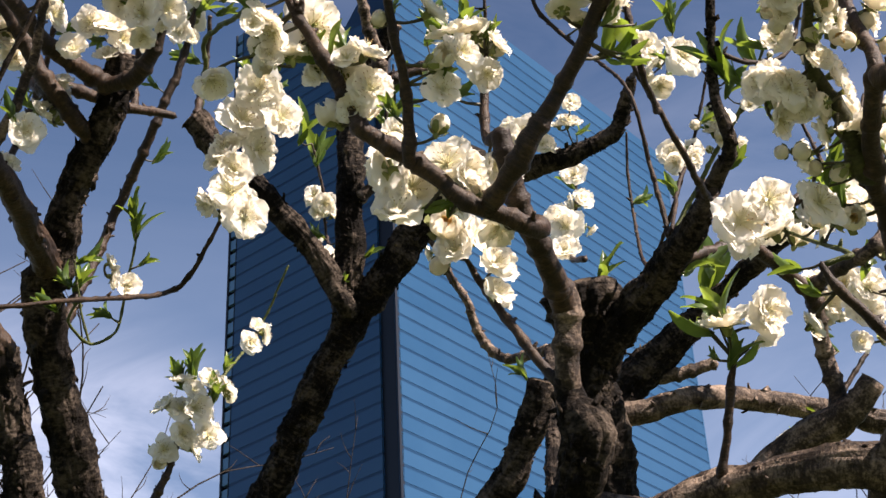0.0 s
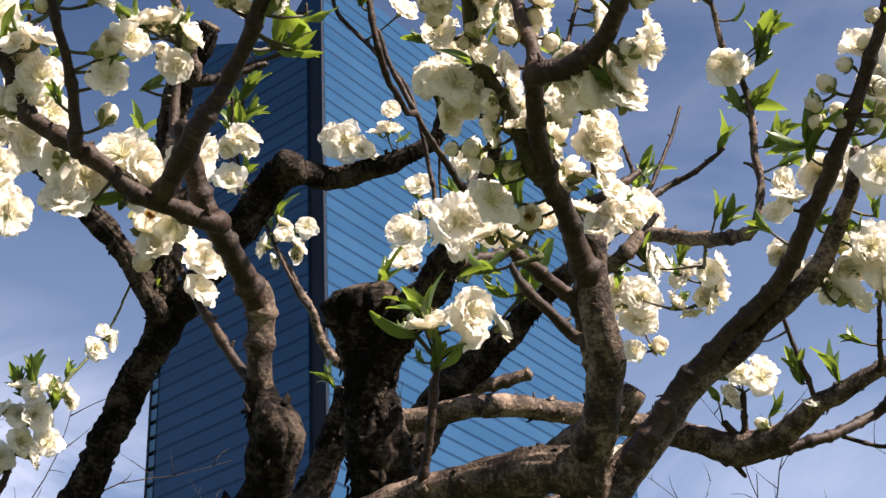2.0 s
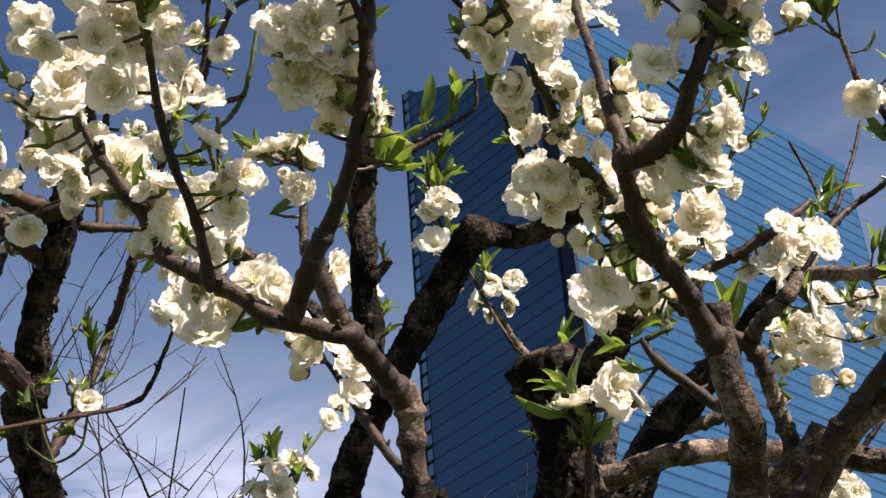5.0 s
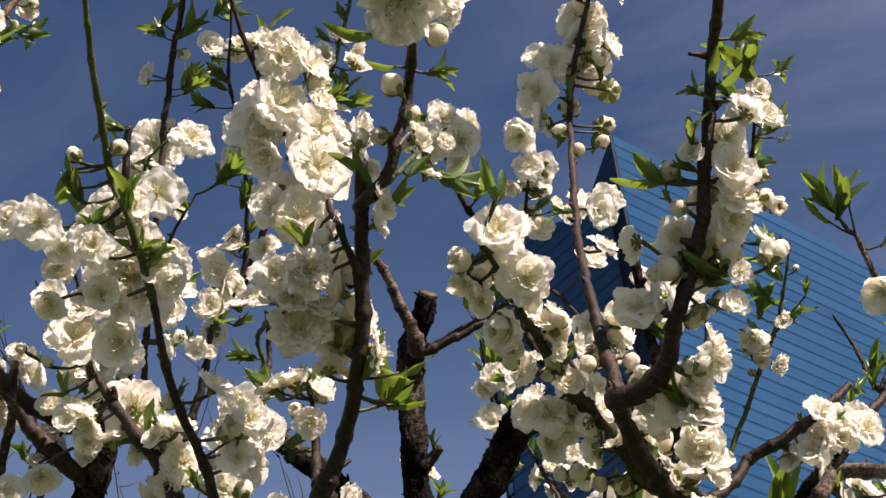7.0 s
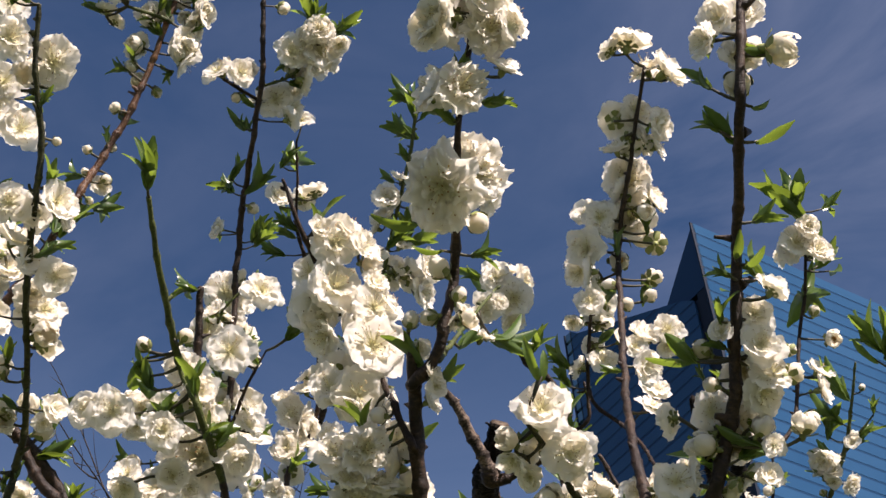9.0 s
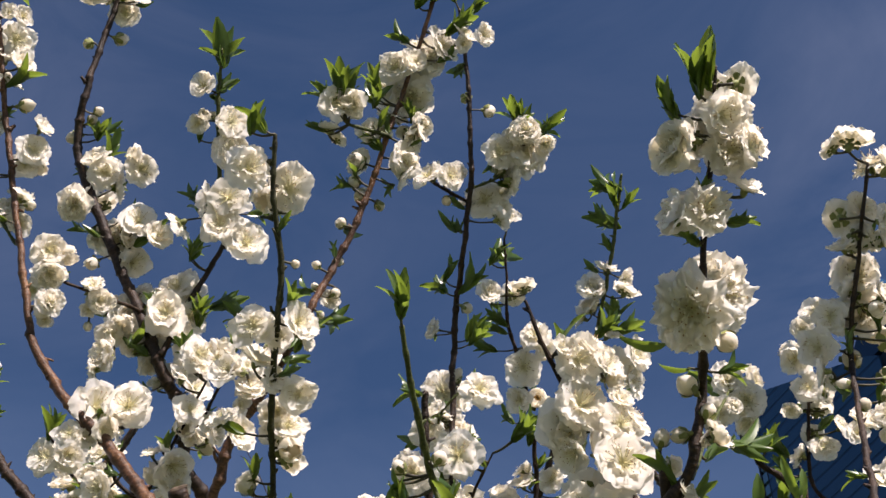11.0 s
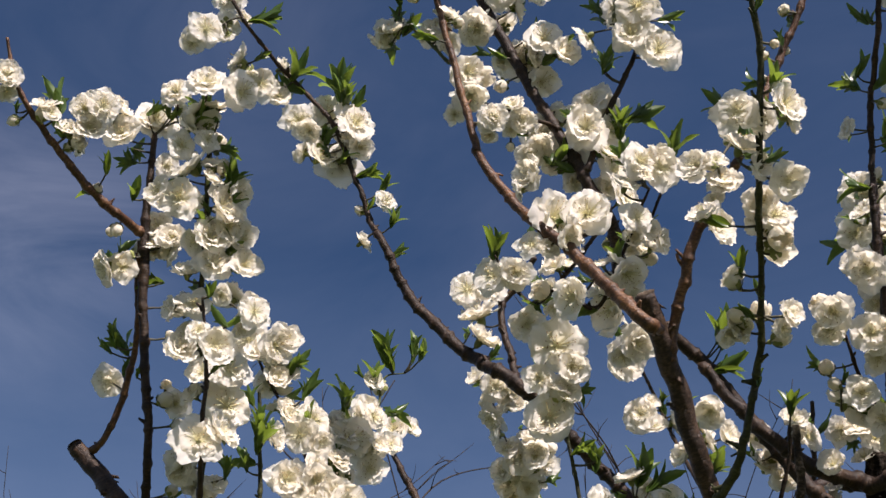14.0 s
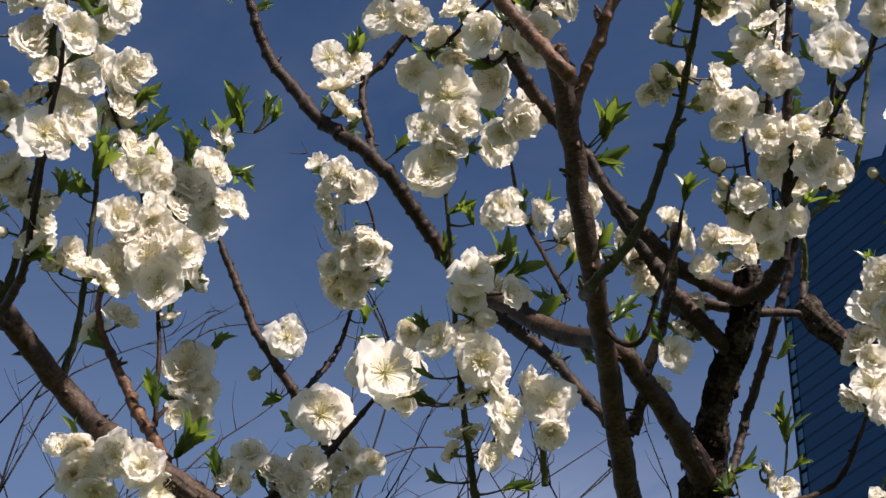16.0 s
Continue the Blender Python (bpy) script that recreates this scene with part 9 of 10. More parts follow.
leaves("left", [(-0.199, 1.065, 3.036, 0.048, -32, 61, 10), (-0.089, 1.228, 3.203, 0.052, -109, 40, 10), (-0.149, 1.318, 3.100, 0.048, 72, 37, 10), (-0.197, 0.941, 2.965, 0.028, -103, 65, 5), (-0.237, 1.037, 2.883, 0.038, 97, 42, 10), (-0.268, 1.086, 2.781, 0.043, -25, 4, 7), (0.170, 0.876, 2.664, 0.033, 112, 31, 10), (0.263, 0.808, 2.756, 0.040, 97, 27, 10), (0.253, 0.826, 2.737, 0.026, 72, 16, 5), (-0.257, 0.693, 2.600, 0.037, -40, 78, 5), (-0.177, 0.542, 2.568, 0.019, 97, 58, 4), (-0.258, 0.687, 2.579, 0.028, 23, 36, 4), (-0.120, 0.686, 2.795, 0.018, 72, 49, 4)])
leaves("left", [(-0.141, 0.657, 2.803, 0.025, -116, 87, 7), (-0.064, 0.914, 3.052, 0.031, 66, 65, 5), (-0.098, 0.897, 3.056, 0.025, -129, 74, 5)])
leaves("left", [(-0.891, 0.606, 3.162, 0.036, 58, 54, 7), (-0.882, 0.640, 3.131, 0.045, 45, -12, 9), (-0.885, 0.730, 3.101, 0.046, 80, 60, 10), (-0.557, 0.542, 2.756, 0.034, -44, 39, 5), (-0.813, 0.798, 3.072, 0.042, 93, 60, 7), (-0.891, 0.781, 3.014, 0.034, 118, 70, 5), (-0.841, 0.828, 2.986, 0.036, 54, 30, 9), (-0.811, 0.858, 2.972, 0.030, 97, 54, 5), (-0.809, 0.866, 2.911, 0.027, 113, 50, 5), (-0.811, 0.877, 2.870, 0.026, 43, 63, 4), (-0.517, 0.387, 2.930, 0.032, 124, 74, 5), (-0.519, 0.424, 2.891, 0.028, 179, 55, 7), (-0.456, 0.429, 2.950, 0.036, 33, 58, 10)])
leaves("left", [(-0.471, 0.477, 2.862, 0.037, 82, 34, 7), (-0.501, 0.510, 2.777, 0.034, 179, 50, 9), (-0.531, 0.531, 2.781, 0.027, -105, 84, 5), (-0.520, 0.661, 3.018, 0.033, 25, 57, 9), (-0.470, 0.688, 2.994, 0.041, 95, 60, 9), (-0.464, 0.711, 2.922, 0.030, 70, 46, 7), (-0.469, 0.728, 2.883, 0.041, 86, 47, 9), (-0.422, 0.727, 2.918, 0.031, -105, 58, 7), (-0.347, 0.650, 3.026, 0.055, -179, 75, 10), (-0.363, 0.664, 3.008, 0.036, 24, 71, 10), (-0.422, 0.793, 2.805, 0.041, 30, 44, 9), (-0.235, 0.575, 2.518, 0.027, -144, 49, 5), (-0.159, 0.487, 2.624, 0.031, -152, 58, 5)])
leaves("left", [(-0.363, 0.749, 2.890, 0.029, 40, 12, 7)])
leaves("left", [(-0.175, 0.575, 2.841, 0.039, 139, 61, 9), (-0.184, 0.598, 2.824, 0.030, -154, 51, 7), (-0.156, 0.612, 2.824, 0.034, 164, 59, 9), (-0.144, 0.642, 2.834, 0.032, -93, 53, 7), (-0.104, 0.628, 2.890, 0.032, -116, 53, 4), (-0.150, 0.663, 2.789, 0.034, -121, 53, 10), (-0.184, 0.669, 2.759, 0.025, -111, 16, 5), (-0.133, 0.822, 3.113, 0.031, -51, 30, 7), (-0.096, 0.888, 3.064, 0.038, -171, 57, 7), (-0.143, 0.926, 3.011, 0.027, 16, 5, 4), (-0.201, 0.935, 2.962, 0.032, -124, 55, 5), (-0.227, 0.990, 2.922, 0.053, 91, 35, 5), (-0.219, 1.119, 2.976, 0.041, -130, 40, 9)])
leaves("left", [(-0.246, 1.134, 2.958, 0.033, -120, 23, 7), (-0.070, 1.194, 3.236, 0.059, -91, 43, 10), (-0.142, 1.319, 3.103, 0.048, 139, 63, 9), (-0.254, 0.704, 2.618, 0.036, 26, 65, 4), (-0.217, 0.618, 2.488, 0.023, 54, 38, 5), (-0.390, 0.725, 2.661, 0.035, -132, 71, 9), (-0.541, 0.716, 2.613, 0.038, 145, 67, 10), (-0.464, 0.756, 2.797, 0.029, -131, 52, 7), (-0.219, 0.883, 2.678, 0.035, -88, 35, 7), (-0.235, 0.931, 2.611, 0.056, -30, -4, 7), (-0.293, 0.896, 2.590, 0.033, -47, 75, 1), (-0.524, 0.747, 2.746, 0.028, -51, 61, 5), (-0.510, 0.754, 2.742, 0.028, 24, 19, 7)])
leaves("left", [(-0.309, 1.034, 2.759, 0.042, -58, 13, 4), (-0.275, 1.079, 2.780, 0.028, 63, 35, 5), (-0.254, 1.204, 2.897, 0.037, -75, 59, 4), (-0.275, 1.374, 2.906, 0.028, 24, 24, 4), (-0.507, 0.741, 2.575, 0.024, 26, 83, 7), (-0.420, 0.752, 2.580, 0.026, -159, 59, 4), (-0.540, 0.696, 2.899, 0.021, -111, -6, 4), (-0.148, 0.692, 2.766, 0.024, -69, 29, 5)])
leaves("left", [(-0.819, 0.784, 3.088, 0.057, 161, 72, 10), (-0.874, 0.750, 3.093, 0.045, -118, 9, 10), (-0.750, 0.954, 2.876, 0.033, 144, 57, 9), (-0.679, 0.984, 2.896, 0.037, 142, 86, 7), (-0.518, 0.752, 2.582, 0.033, -3, 8, 7), (-0.493, 0.780, 2.479, 0.025, 6, 7, 7), (-0.552, 0.998, 2.690, 0.049, -142, 60, 5), (-0.423, 0.795, 2.776, 0.036, 141, 47, 5), (-0.350, 0.740, 2.690, 0.039, 122, 65, 7), (-0.447, 0.972, 2.606, 0.044, 64, 26, 9), (-0.239, 0.719, 2.647, 0.034, 12, 47, 5), (-0.660, 1.094, 2.627, 0.041, 144, 75, 5), (-0.550, 0.996, 2.528, 0.042, 102, 58, 9)])
leaves("side", [(-0.814, 0.414, 2.751, 0.039, -142, 66, 10), (-0.853, 0.508, 2.749, 0.031, -94, 33, 9), (-0.860, 0.482, 2.758, 0.028, -31, 8, 7), (-0.730, 0.487, 2.715, 0.038, -179, 78, 10), (-0.730, 0.508, 2.699, 0.026, 11, 20, 7), (-0.731, 0.537, 2.664, 0.034, 132, 41, 7), (-0.737, 0.580, 2.610, 0.027, 101, 59, 5), (-0.725, 0.552, 2.656, 0.020, 59, 60, 4), (-0.968, 0.630, 2.629, 0.037, -136, 53, 7), (-0.710, 0.534, 2.483, 0.031, 47, 53, 1), (-0.839, 0.727, 2.505, 0.044, 125, 59, 10), (-0.827, 0.682, 2.445, 0.029, 131, 53, 7), (-0.819, 0.765, 2.653, 0.030, 57, 32, 7)])
leaves("side", [(-0.856, 0.872, 2.650, 0.044, 143, 46, 9), (-0.830, 0.911, 2.731, 0.041, -164, 70, 5), (-0.807, 0.925, 2.736, 0.031, 99, 79, 4)])
leaves("left", [(-0.411, 0.931, 2.379, 0.044, 27, 59, 5), (-0.446, 0.778, 2.752, 0.032, -20, 22, 5), (-0.513, 1.004, 2.447, 0.037, 50, 64, 4), (-0.734, 0.970, 2.736, 0.028, 65, 50, 7), (-0.440, 0.736, 2.856, 0.033, 111, 68, 7), (-0.478, 0.764, 2.743, 0.027, -112, 34, 5), (-0.268, 0.706, 2.436, 0.021, -79, 77, 5), (-0.301, 0.754, 2.391, 0.017, 87, 79, 4), (-0.320, 0.949, 2.540, 0.028, -110, 26, 5), (-0.401, 0.858, 2.399, 0.028, 74, 52, 7), (-0.401, 0.664, 2.487, 0.018, -108, 24, 4), (-0.572, 1.092, 2.684, 0.022, 123, 39, 5)])
leaves("side", [(-0.780, 0.563, 2.581, 0.024, -61, 6, 5), (-0.727, 0.549, 2.449, 0.023, 64, 62, 7), (-0.856, 0.770, 2.608, 0.026, 16, 45, 5), (-0.832, 0.915, 2.669, 0.037, 12, 33, 7), (-0.804, 0.506, 2.799, 0.022, 164, 65, 5), (-0.896, 0.526, 2.646, 0.027, 94, 69, 7), (-0.830, 0.472, 2.805, 0.028, 52, 52, 5), (-0.805, 0.867, 2.470, 0.034, 60, 60, 7), (-0.876, 0.868, 2.721, 0.019, -139, 43, 4)])
leaves("left", [(-0.429, 0.965, 2.628, 0.044, 90, 64, 7), (-0.566, 0.853, 2.280, 0.042, -71, -6, 5), (-0.510, 0.801, 2.428, 0.030, 75, 35, 7), (-0.541, 1.000, 2.520, 0.039, 54, 42, 7), (-0.543, 1.143, 2.495, 0.037, -43, 57, 5), (-0.362, 1.360, 2.604, 0.040, 83, 53, 4), (-0.317, 1.151, 2.381, 0.033, -170, 53, 4), (-0.326, 0.874, 2.444, 0.027, 143, 47, 7), (-0.418, 0.999, 2.385, 0.029, 131, 74, 7), (-0.459, 0.997, 2.401, 0.029, -11, 10, 5), (-0.504, 1.046, 2.498, 0.031, -101, 43, 7), (-0.547, 0.836, 2.332, 0.025, -154, 40, 7), (-0.546, 0.904, 2.232, 0.022, -91, 13, 5)])
leaves("left", [(-0.506, 0.925, 2.229, 0.026, 50, 32, 7), (-0.365, 1.135, 2.333, 0.030, 84, 32, 5), (-0.246, 0.957, 2.580, 0.029, 88, 72, 7), (-0.752, 0.952, 2.879, 0.031, 153, 63, 7), (-0.675, 0.990, 2.707, 0.029, 107, 53, 7), (-0.514, 0.763, 2.489, 0.023, 30, 25, 5), (-0.453, 0.760, 2.545, 0.026, -92, 24, 5)])
leaves("side", [(-0.842, 0.786, 2.611, 0.034, 65, 73, 7), (-0.824, 0.904, 2.739, 0.042, -178, 58, 5), (-0.804, 0.923, 2.744, 0.039, 138, 74, 5), (-0.843, 0.732, 2.499, 0.032, -87, 32, 7), (-0.853, 0.965, 2.473, 0.036, 108, 28, 4), (-0.959, 1.294, 2.592, 0.048, -42, 19, 10), (-0.963, 1.274, 2.627, 0.036, -69, 28, 5), (-0.797, 0.869, 2.283, 0.045, 112, 36, 9), (-0.833, 0.874, 2.345, 0.033, -168, 69, 7), (-0.885, 0.851, 2.409, 0.030, -94, 38, 5), (-0.949, 1.414, 2.806, 0.037, 26, 35, 4), (-0.730, 0.870, 2.285, 0.028, -158, 66, 7), (-0.812, 0.649, 2.348, 0.022, 69, 44, 5)])
leaves("side", [(-0.833, 0.708, 2.551, 0.030, -138, 66, 5), (-0.867, 1.305, 2.805, 0.032, 15, 17, 5)])
leaves("middle", [(0.361, 1.034, 2.676, 0.059, -134, 48, 4), (0.338, 1.078, 2.625, 0.059, 14, 39, 5)])
leaves("front", [(0.324, 0.480, 2.236, 0.025, -154, 68, 4), (0.311, 0.540, 2.204, 0.019, 136, 5, 1), (0.307, 0.535, 2.207, 0.016, 149, 30, 1), (0.290, 0.552, 2.179, 0.019, 171, 40, 4), (0.298, 0.569, 2.159, 0.025, 110, 87, 1)])
leaves("front", [(0.302, 0.547, 2.195, 0.028, -40, 50, 1)])
leaves("left", [(-0.360, 1.088, 2.256, 0.027, -132, 31, 4), (-0.319, 1.173, 2.350, 0.020, 89, 37, 4)])
leaves("left", [(-0.196, 1.151, 2.527, 0.021, 68, 44, 3), (-0.234, 1.163, 2.493, 0.023, -119, -6, 3)])
leaves("left", [(-0.345, 1.056, 2.556, 0.018, 138, 72, 2), (-0.291, 1.000, 2.504, 0.024, -94, 51, 2), (-0.274, 1.011, 2.511, 0.025, -126, 6, 3), (-0.417, 1.056, 2.381, 0.026, -142, 9, 3)])
leaves("front", [(-0.134, 0.686, 2.210, 0.025, -114, 50, 3), (-0.071, 0.703, 2.188, 0.021, -81, 59, 3), (-0.063, 0.712, 2.160, 0.019, -35, -58, 3), (0.000, 0.744, 2.228, 0.019, 63, 52, 3), (-0.024, 0.686, 2.158, 0.023, 13, -9, 3), (-0.016, 0.763, 2.198, 0.027, 58, 18, 3), (-0.046, 0.660, 2.177, 0.020, 54, 65, 2), (-0.118, 0.694, 2.200, 0.022, 63, 76, 3), (-0.082, 0.711, 2.184, 0.030, -132, 57, 3), (-0.091, 0.704, 2.186, 0.019, -119, 68, 2)])
leaves("front", [(-0.007, 0.744, 2.123, 0.021, 16, 29, 3), (-0.044, 0.752, 2.098, 0.025, 81, 23, 3), (-0.020, 0.754, 2.101, 0.023, 66, 73, 3)])
leaves("front", [(0.189, 0.918, 2.177, 0.019, 139, 59, 3)])
leaves("front", [(0.213, 0.755, 2.089, 0.028, -115, 71, 3)])
leaves("front", [(0.149, 0.901, 2.090, 0.022, -79, 29, 3)])
leaves("front", [(0.257, 0.646, 2.085, 0.024, -133, 17, 3), (0.229, 0.712, 2.099, 0.021, -12, 70, 3), (0.226, 0.718, 2.112, 0.021, -128, 34, 2)])
leaves("front", [(0.164, 0.688, 2.125, 0.028, -18, 1, 3), (0.172, 0.701, 2.120, 0.023, 61, 66, 2), (0.210, 0.734, 2.099, 0.019, 114, -35, 3), (0.240, 0.629, 2.095, 0.019, 15, -32, 2)])
leaves("front", [(0.191, 0.659, 2.141, 0.030, 62, 55, 2), (0.264, 0.627, 2.092, 0.027, 6, 30, 3), (0.169, 0.633, 2.144, 0.027, -22, -4, 2), (0.192, 0.637, 2.155, 0.019, -3, 57, 2), (0.246, 0.603, 2.118, 0.019, -45, -37, 3)])
leaves("front", [(0.193, 0.742, 2.091, 0.018, 2, 86, 3)])
leaves("front", [(0.279, 0.592, 2.120, 0.030, 40, 17, 3)])
leaves("front", [(0.295, 0.593, 2.123, 0.028, -102, 28, 3)])
leaves("front", [(0.159, 0.589, 2.167, 0.020, 81, -1, 3)])
leaves("front", [(0.073, 0.598, 2.317, 0.024, 52, 81, 3), (0.055, 0.605, 2.214, 0.027, -148, 65, 3), (0.047, 0.609, 2.202, 0.019, 62, -1, 2)])
leaves("front", [(0.044, 0.623, 2.192, 0.027, 47, 31, 3), (0.008, 0.746, 2.230, 0.019, 124, 32, 3), (0.078, 0.656, 2.183, 0.019, -49, 82, 3), (0.012, 0.749, 2.228, 0.019, -149, 57, 2)])
leaves("front", [(0.067, 0.581, 2.348, 0.020, -132, -10, 3), (0.048, 0.561, 2.353, 0.029, 137, 57, 2)])
leaves("front", [(0.122, 0.575, 2.262, 0.028, 2, 10, 3), (0.113, 0.599, 2.233, 0.022, 44, 59, 3), (0.108, 0.589, 2.238, 0.030, -150, 54, 3)])
leaves("front", [(0.099, 0.788, 2.487, 0.026, -118, 32, 3), (0.103, 0.749, 2.384, 0.024, 25, 36, 3)])
leaves("front", [(0.156, 0.512, 2.308, 0.024, -156, 87, 3), (0.173, 0.507, 2.313, 0.029, -88, -4, 3), (0.176, 0.468, 2.342, 0.021, 120, 42, 3)])
leaves("front", [(0.213, 0.445, 2.385, 0.022, 44, 48, 3)])
leaves("front", [(-0.036, 0.596, 2.230, 0.023, 82, 60, 3), (-0.035, 0.600, 2.235, 0.026, -119, 54, 3), (-0.056, 0.565, 2.238, 0.018, 152, 80, 2), (-0.036, 0.582, 2.234, 0.025, 8, 35, 2), (-0.048, 0.568, 2.248, 0.029, -87, -3, 3), (-0.035, 0.565, 2.248, 0.026, 177, 59, 2)])
leaves("front", [(-0.117, 0.700, 2.184, 0.030, 56, 7, 3), (-0.159, 0.697, 2.180, 0.020, -161, 41, 3), (-0.097, 0.699, 2.194, 0.024, -1, 66, 3)])
leaves("front", [(0.078, 0.631, 2.206, 0.029, 21, 79, 3)])
leaves("front", [(0.357, 0.454, 2.266, 0.020, -106, -44, 2), (0.334, 0.444, 2.285, 0.021, -47, -3, 2)])
leaves("front", [(0.229, 0.790, 2.536, 0.025, -36, -34, 3), (0.197, 0.799, 2.518, 0.028, -25, -11, 3), (0.238, 0.815, 2.506, 0.022, 161, 59, 3), (0.206, 0.807, 2.491, 0.026, 154, 74, 2), (0.227, 0.817, 2.459, 0.028, -18, 5, 2)])
leaves("front", [(0.199, 0.805, 2.452, 0.022, -25, 7, 2), (0.234, 0.772, 2.566, 0.027, 83, 33, 2), (0.243, 0.771, 2.566, 0.023, 77, -26, 3)])
leaves("middle", [(0.092, 1.263, 2.824, 0.018, -122, 43, 3), (0.177, 1.280, 2.810, 0.022, -152, 77, 3), (0.098, 1.276, 2.804, 0.028, 79, 46, 3)])
leaves("left", [(-0.218, 1.037, 2.787, 0.020, 39, -6, 2), (-0.280, 1.027, 2.773, 0.023, -124, 43, 2), (-0.265, 1.020, 2.779, 0.022, 55, 69, 3), (-0.299, 1.095, 2.747, 0.026, -120, 59, 3), (-0.269, 1.016, 2.897, 0.018, -40, 13, 2), (-0.231, 1.019, 2.808, 0.026, 29, 61, 3)])
leaves("left", [(-0.131, 1.352, 3.069, 0.027, 12, 27, 3), (-0.138, 1.257, 3.164, 0.029, -99, 53, 3)])
leaves("left", [(-0.288, 1.275, 2.821, 0.026, 6, 76, 3), (-0.232, 1.091, 3.000, 0.029, 15, -21, 3), (-0.252, 1.255, 2.858, 0.028, 113, 34, 3), (-0.295, 1.177, 2.654, 0.023, -5, 61, 3)])
leaves("left", [(-0.287, 0.644, 2.476, 0.027, -117, -19, 2)])
leaves("left", [(-0.402, 0.739, 2.918, 0.023, -22, 48, 3), (-0.527, 0.677, 2.969, 0.030, -117, 29, 3), (-0.468, 0.694, 2.961, 0.025, 28, 52, 2), (-0.434, 0.728, 2.904, 0.026, -105, 81, 2), (-0.521, 0.699, 2.885, 0.027, -94, 44, 3)])
leaves("left", [(-0.506, 0.721, 2.775, 0.027, -123, 29, 2), (-0.435, 0.789, 2.750, 0.029, -143, 35, 3)])
leaves("left", [(-0.474, 0.597, 3.159, 0.022, -156, 52, 3), (-0.449, 0.606, 3.158, 0.019, 27, 12, 2), (-0.524, 0.648, 3.026, 0.019, -19, 32, 3), (-0.472, 0.592, 3.158, 0.028, 101, 15, 3)])
leaves("left", [(-0.458, 0.530, 2.803, 0.018, 20, 30, 3), (-0.538, 0.662, 2.791, 0.029, 33, 52, 3)])
leaves("left", [(-0.372, 0.662, 3.008, 0.026, 11, -31, 3)])
leaves("left", [(-0.522, 0.439, 2.867, 0.019, 97, -55, 2), (-0.495, 0.464, 2.858, 0.021, -79, 2, 3), (-0.469, 0.440, 2.918, 0.025, -13, 30, 3), (-0.486, 0.495, 2.838, 0.022, 81, 63, 3), (-0.531, 0.538, 2.768, 0.028, 98, 2, 3), (-0.486, 0.539, 2.735, 0.029, -126, -49, 2), (-0.480, 0.428, 2.926, 0.026, -173, 73, 2)])
leaves("left", [(-0.505, 0.455, 2.864, 0.029, -60, 43, 2)])
leaves("left", [(-0.426, 0.648, 2.555, 0.024, 7, 49, 2), (-0.485, 0.786, 2.712, 0.021, -132, 0, 3)])
leaves("left", [(-0.466, 0.721, 2.576, 0.020, 31, 57, 3), (-0.495, 0.748, 2.575, 0.023, -78, 65, 3), (-0.472, 0.722, 2.576, 0.029, -8, 54, 2), (-0.400, 0.773, 2.635, 0.018, 75, 81, 2), (-0.500, 0.739, 2.578, 0.020, -47, 82, 3)])
leaves("left", [(-0.909, 0.730, 3.091, 0.028, -135, 69, 2), (-0.865, 0.801, 3.010, 0.030, -145, 55, 3), (-0.880, 0.793, 3.012, 0.020, -48, 75, 3), (-0.917, 0.681, 3.100, 0.025, 78, -15, 2), (-0.855, 0.811, 3.002, 0.027, 114, -31, 3), (-0.886, 0.785, 3.027, 0.028, 127, 55, 3)])
leaves("left", [(-0.839, 0.852, 2.945, 0.020, 106, 32, 2)])
leaves("left", [(-0.196, 0.627, 2.800, 0.023, -125, 28, 3), (-0.155, 0.649, 2.798, 0.019, -108, -10, 2), (-0.143, 0.684, 2.779, 0.025, -16, 75, 3), (-0.180, 0.666, 2.767, 0.025, 161, 33, 2), (-0.120, 0.665, 2.822, 0.025, 171, 47, 3), (-0.172, 0.620, 2.814, 0.022, -169, 13, 3), (-0.123, 0.668, 2.819, 0.021, 128, 49, 3)])
leaves("left", [(-0.202, 0.686, 2.727, 0.028, -12, 24, 2), (-0.214, 0.692, 2.696, 0.020, -163, 68, 2), (-0.237, 0.695, 2.667, 0.026, -81, 24, 3)])
leaves("left", [(-0.138, 0.911, 3.028, 0.028, -55, -7, 3), (-0.100, 0.930, 3.026, 0.027, 27, -19, 2), (-0.132, 0.924, 3.019, 0.026, 174, 82, 3), (-0.184, 0.924, 2.983, 0.022, -142, -10, 2)])
leaves("left", [(-0.229, 1.166, 2.934, 0.026, -48, -11, 3), (-0.220, 1.193, 2.924, 0.026, -171, 83, 2), (-0.234, 1.183, 2.920, 0.028, 153, 79, 2), (-0.251, 1.324, 2.962, 0.027, -28, 80, 3), (-0.278, 1.351, 2.918, 0.026, -104, 34, 3)])
leaves("side", [(-0.824, 0.427, 2.733, 0.024, -96, -18, 3), (-0.701, 0.489, 2.737, 0.025, -133, -9, 3), (-0.805, 0.510, 2.798, 0.024, 106, 14, 2), (-0.857, 0.420, 2.711, 0.030, 176, -33, 2), (-0.739, 0.477, 2.714, 0.026, 109, -2, 3)])
leaves("side", [(-0.764, 0.517, 2.652, 0.022, 47, 35, 2), (-0.759, 0.505, 2.670, 0.026, -100, -10, 3), (-0.751, 0.533, 2.643, 0.021, 175, -29, 3), (-0.740, 0.587, 2.604, 0.019, 15, 39, 3), (-0.782, 0.567, 2.571, 0.024, 65, 72, 3), (-0.739, 0.492, 2.706, 0.027, -153, 41, 2), (-0.807, 0.604, 2.533, 0.027, 1, 9, 3)])
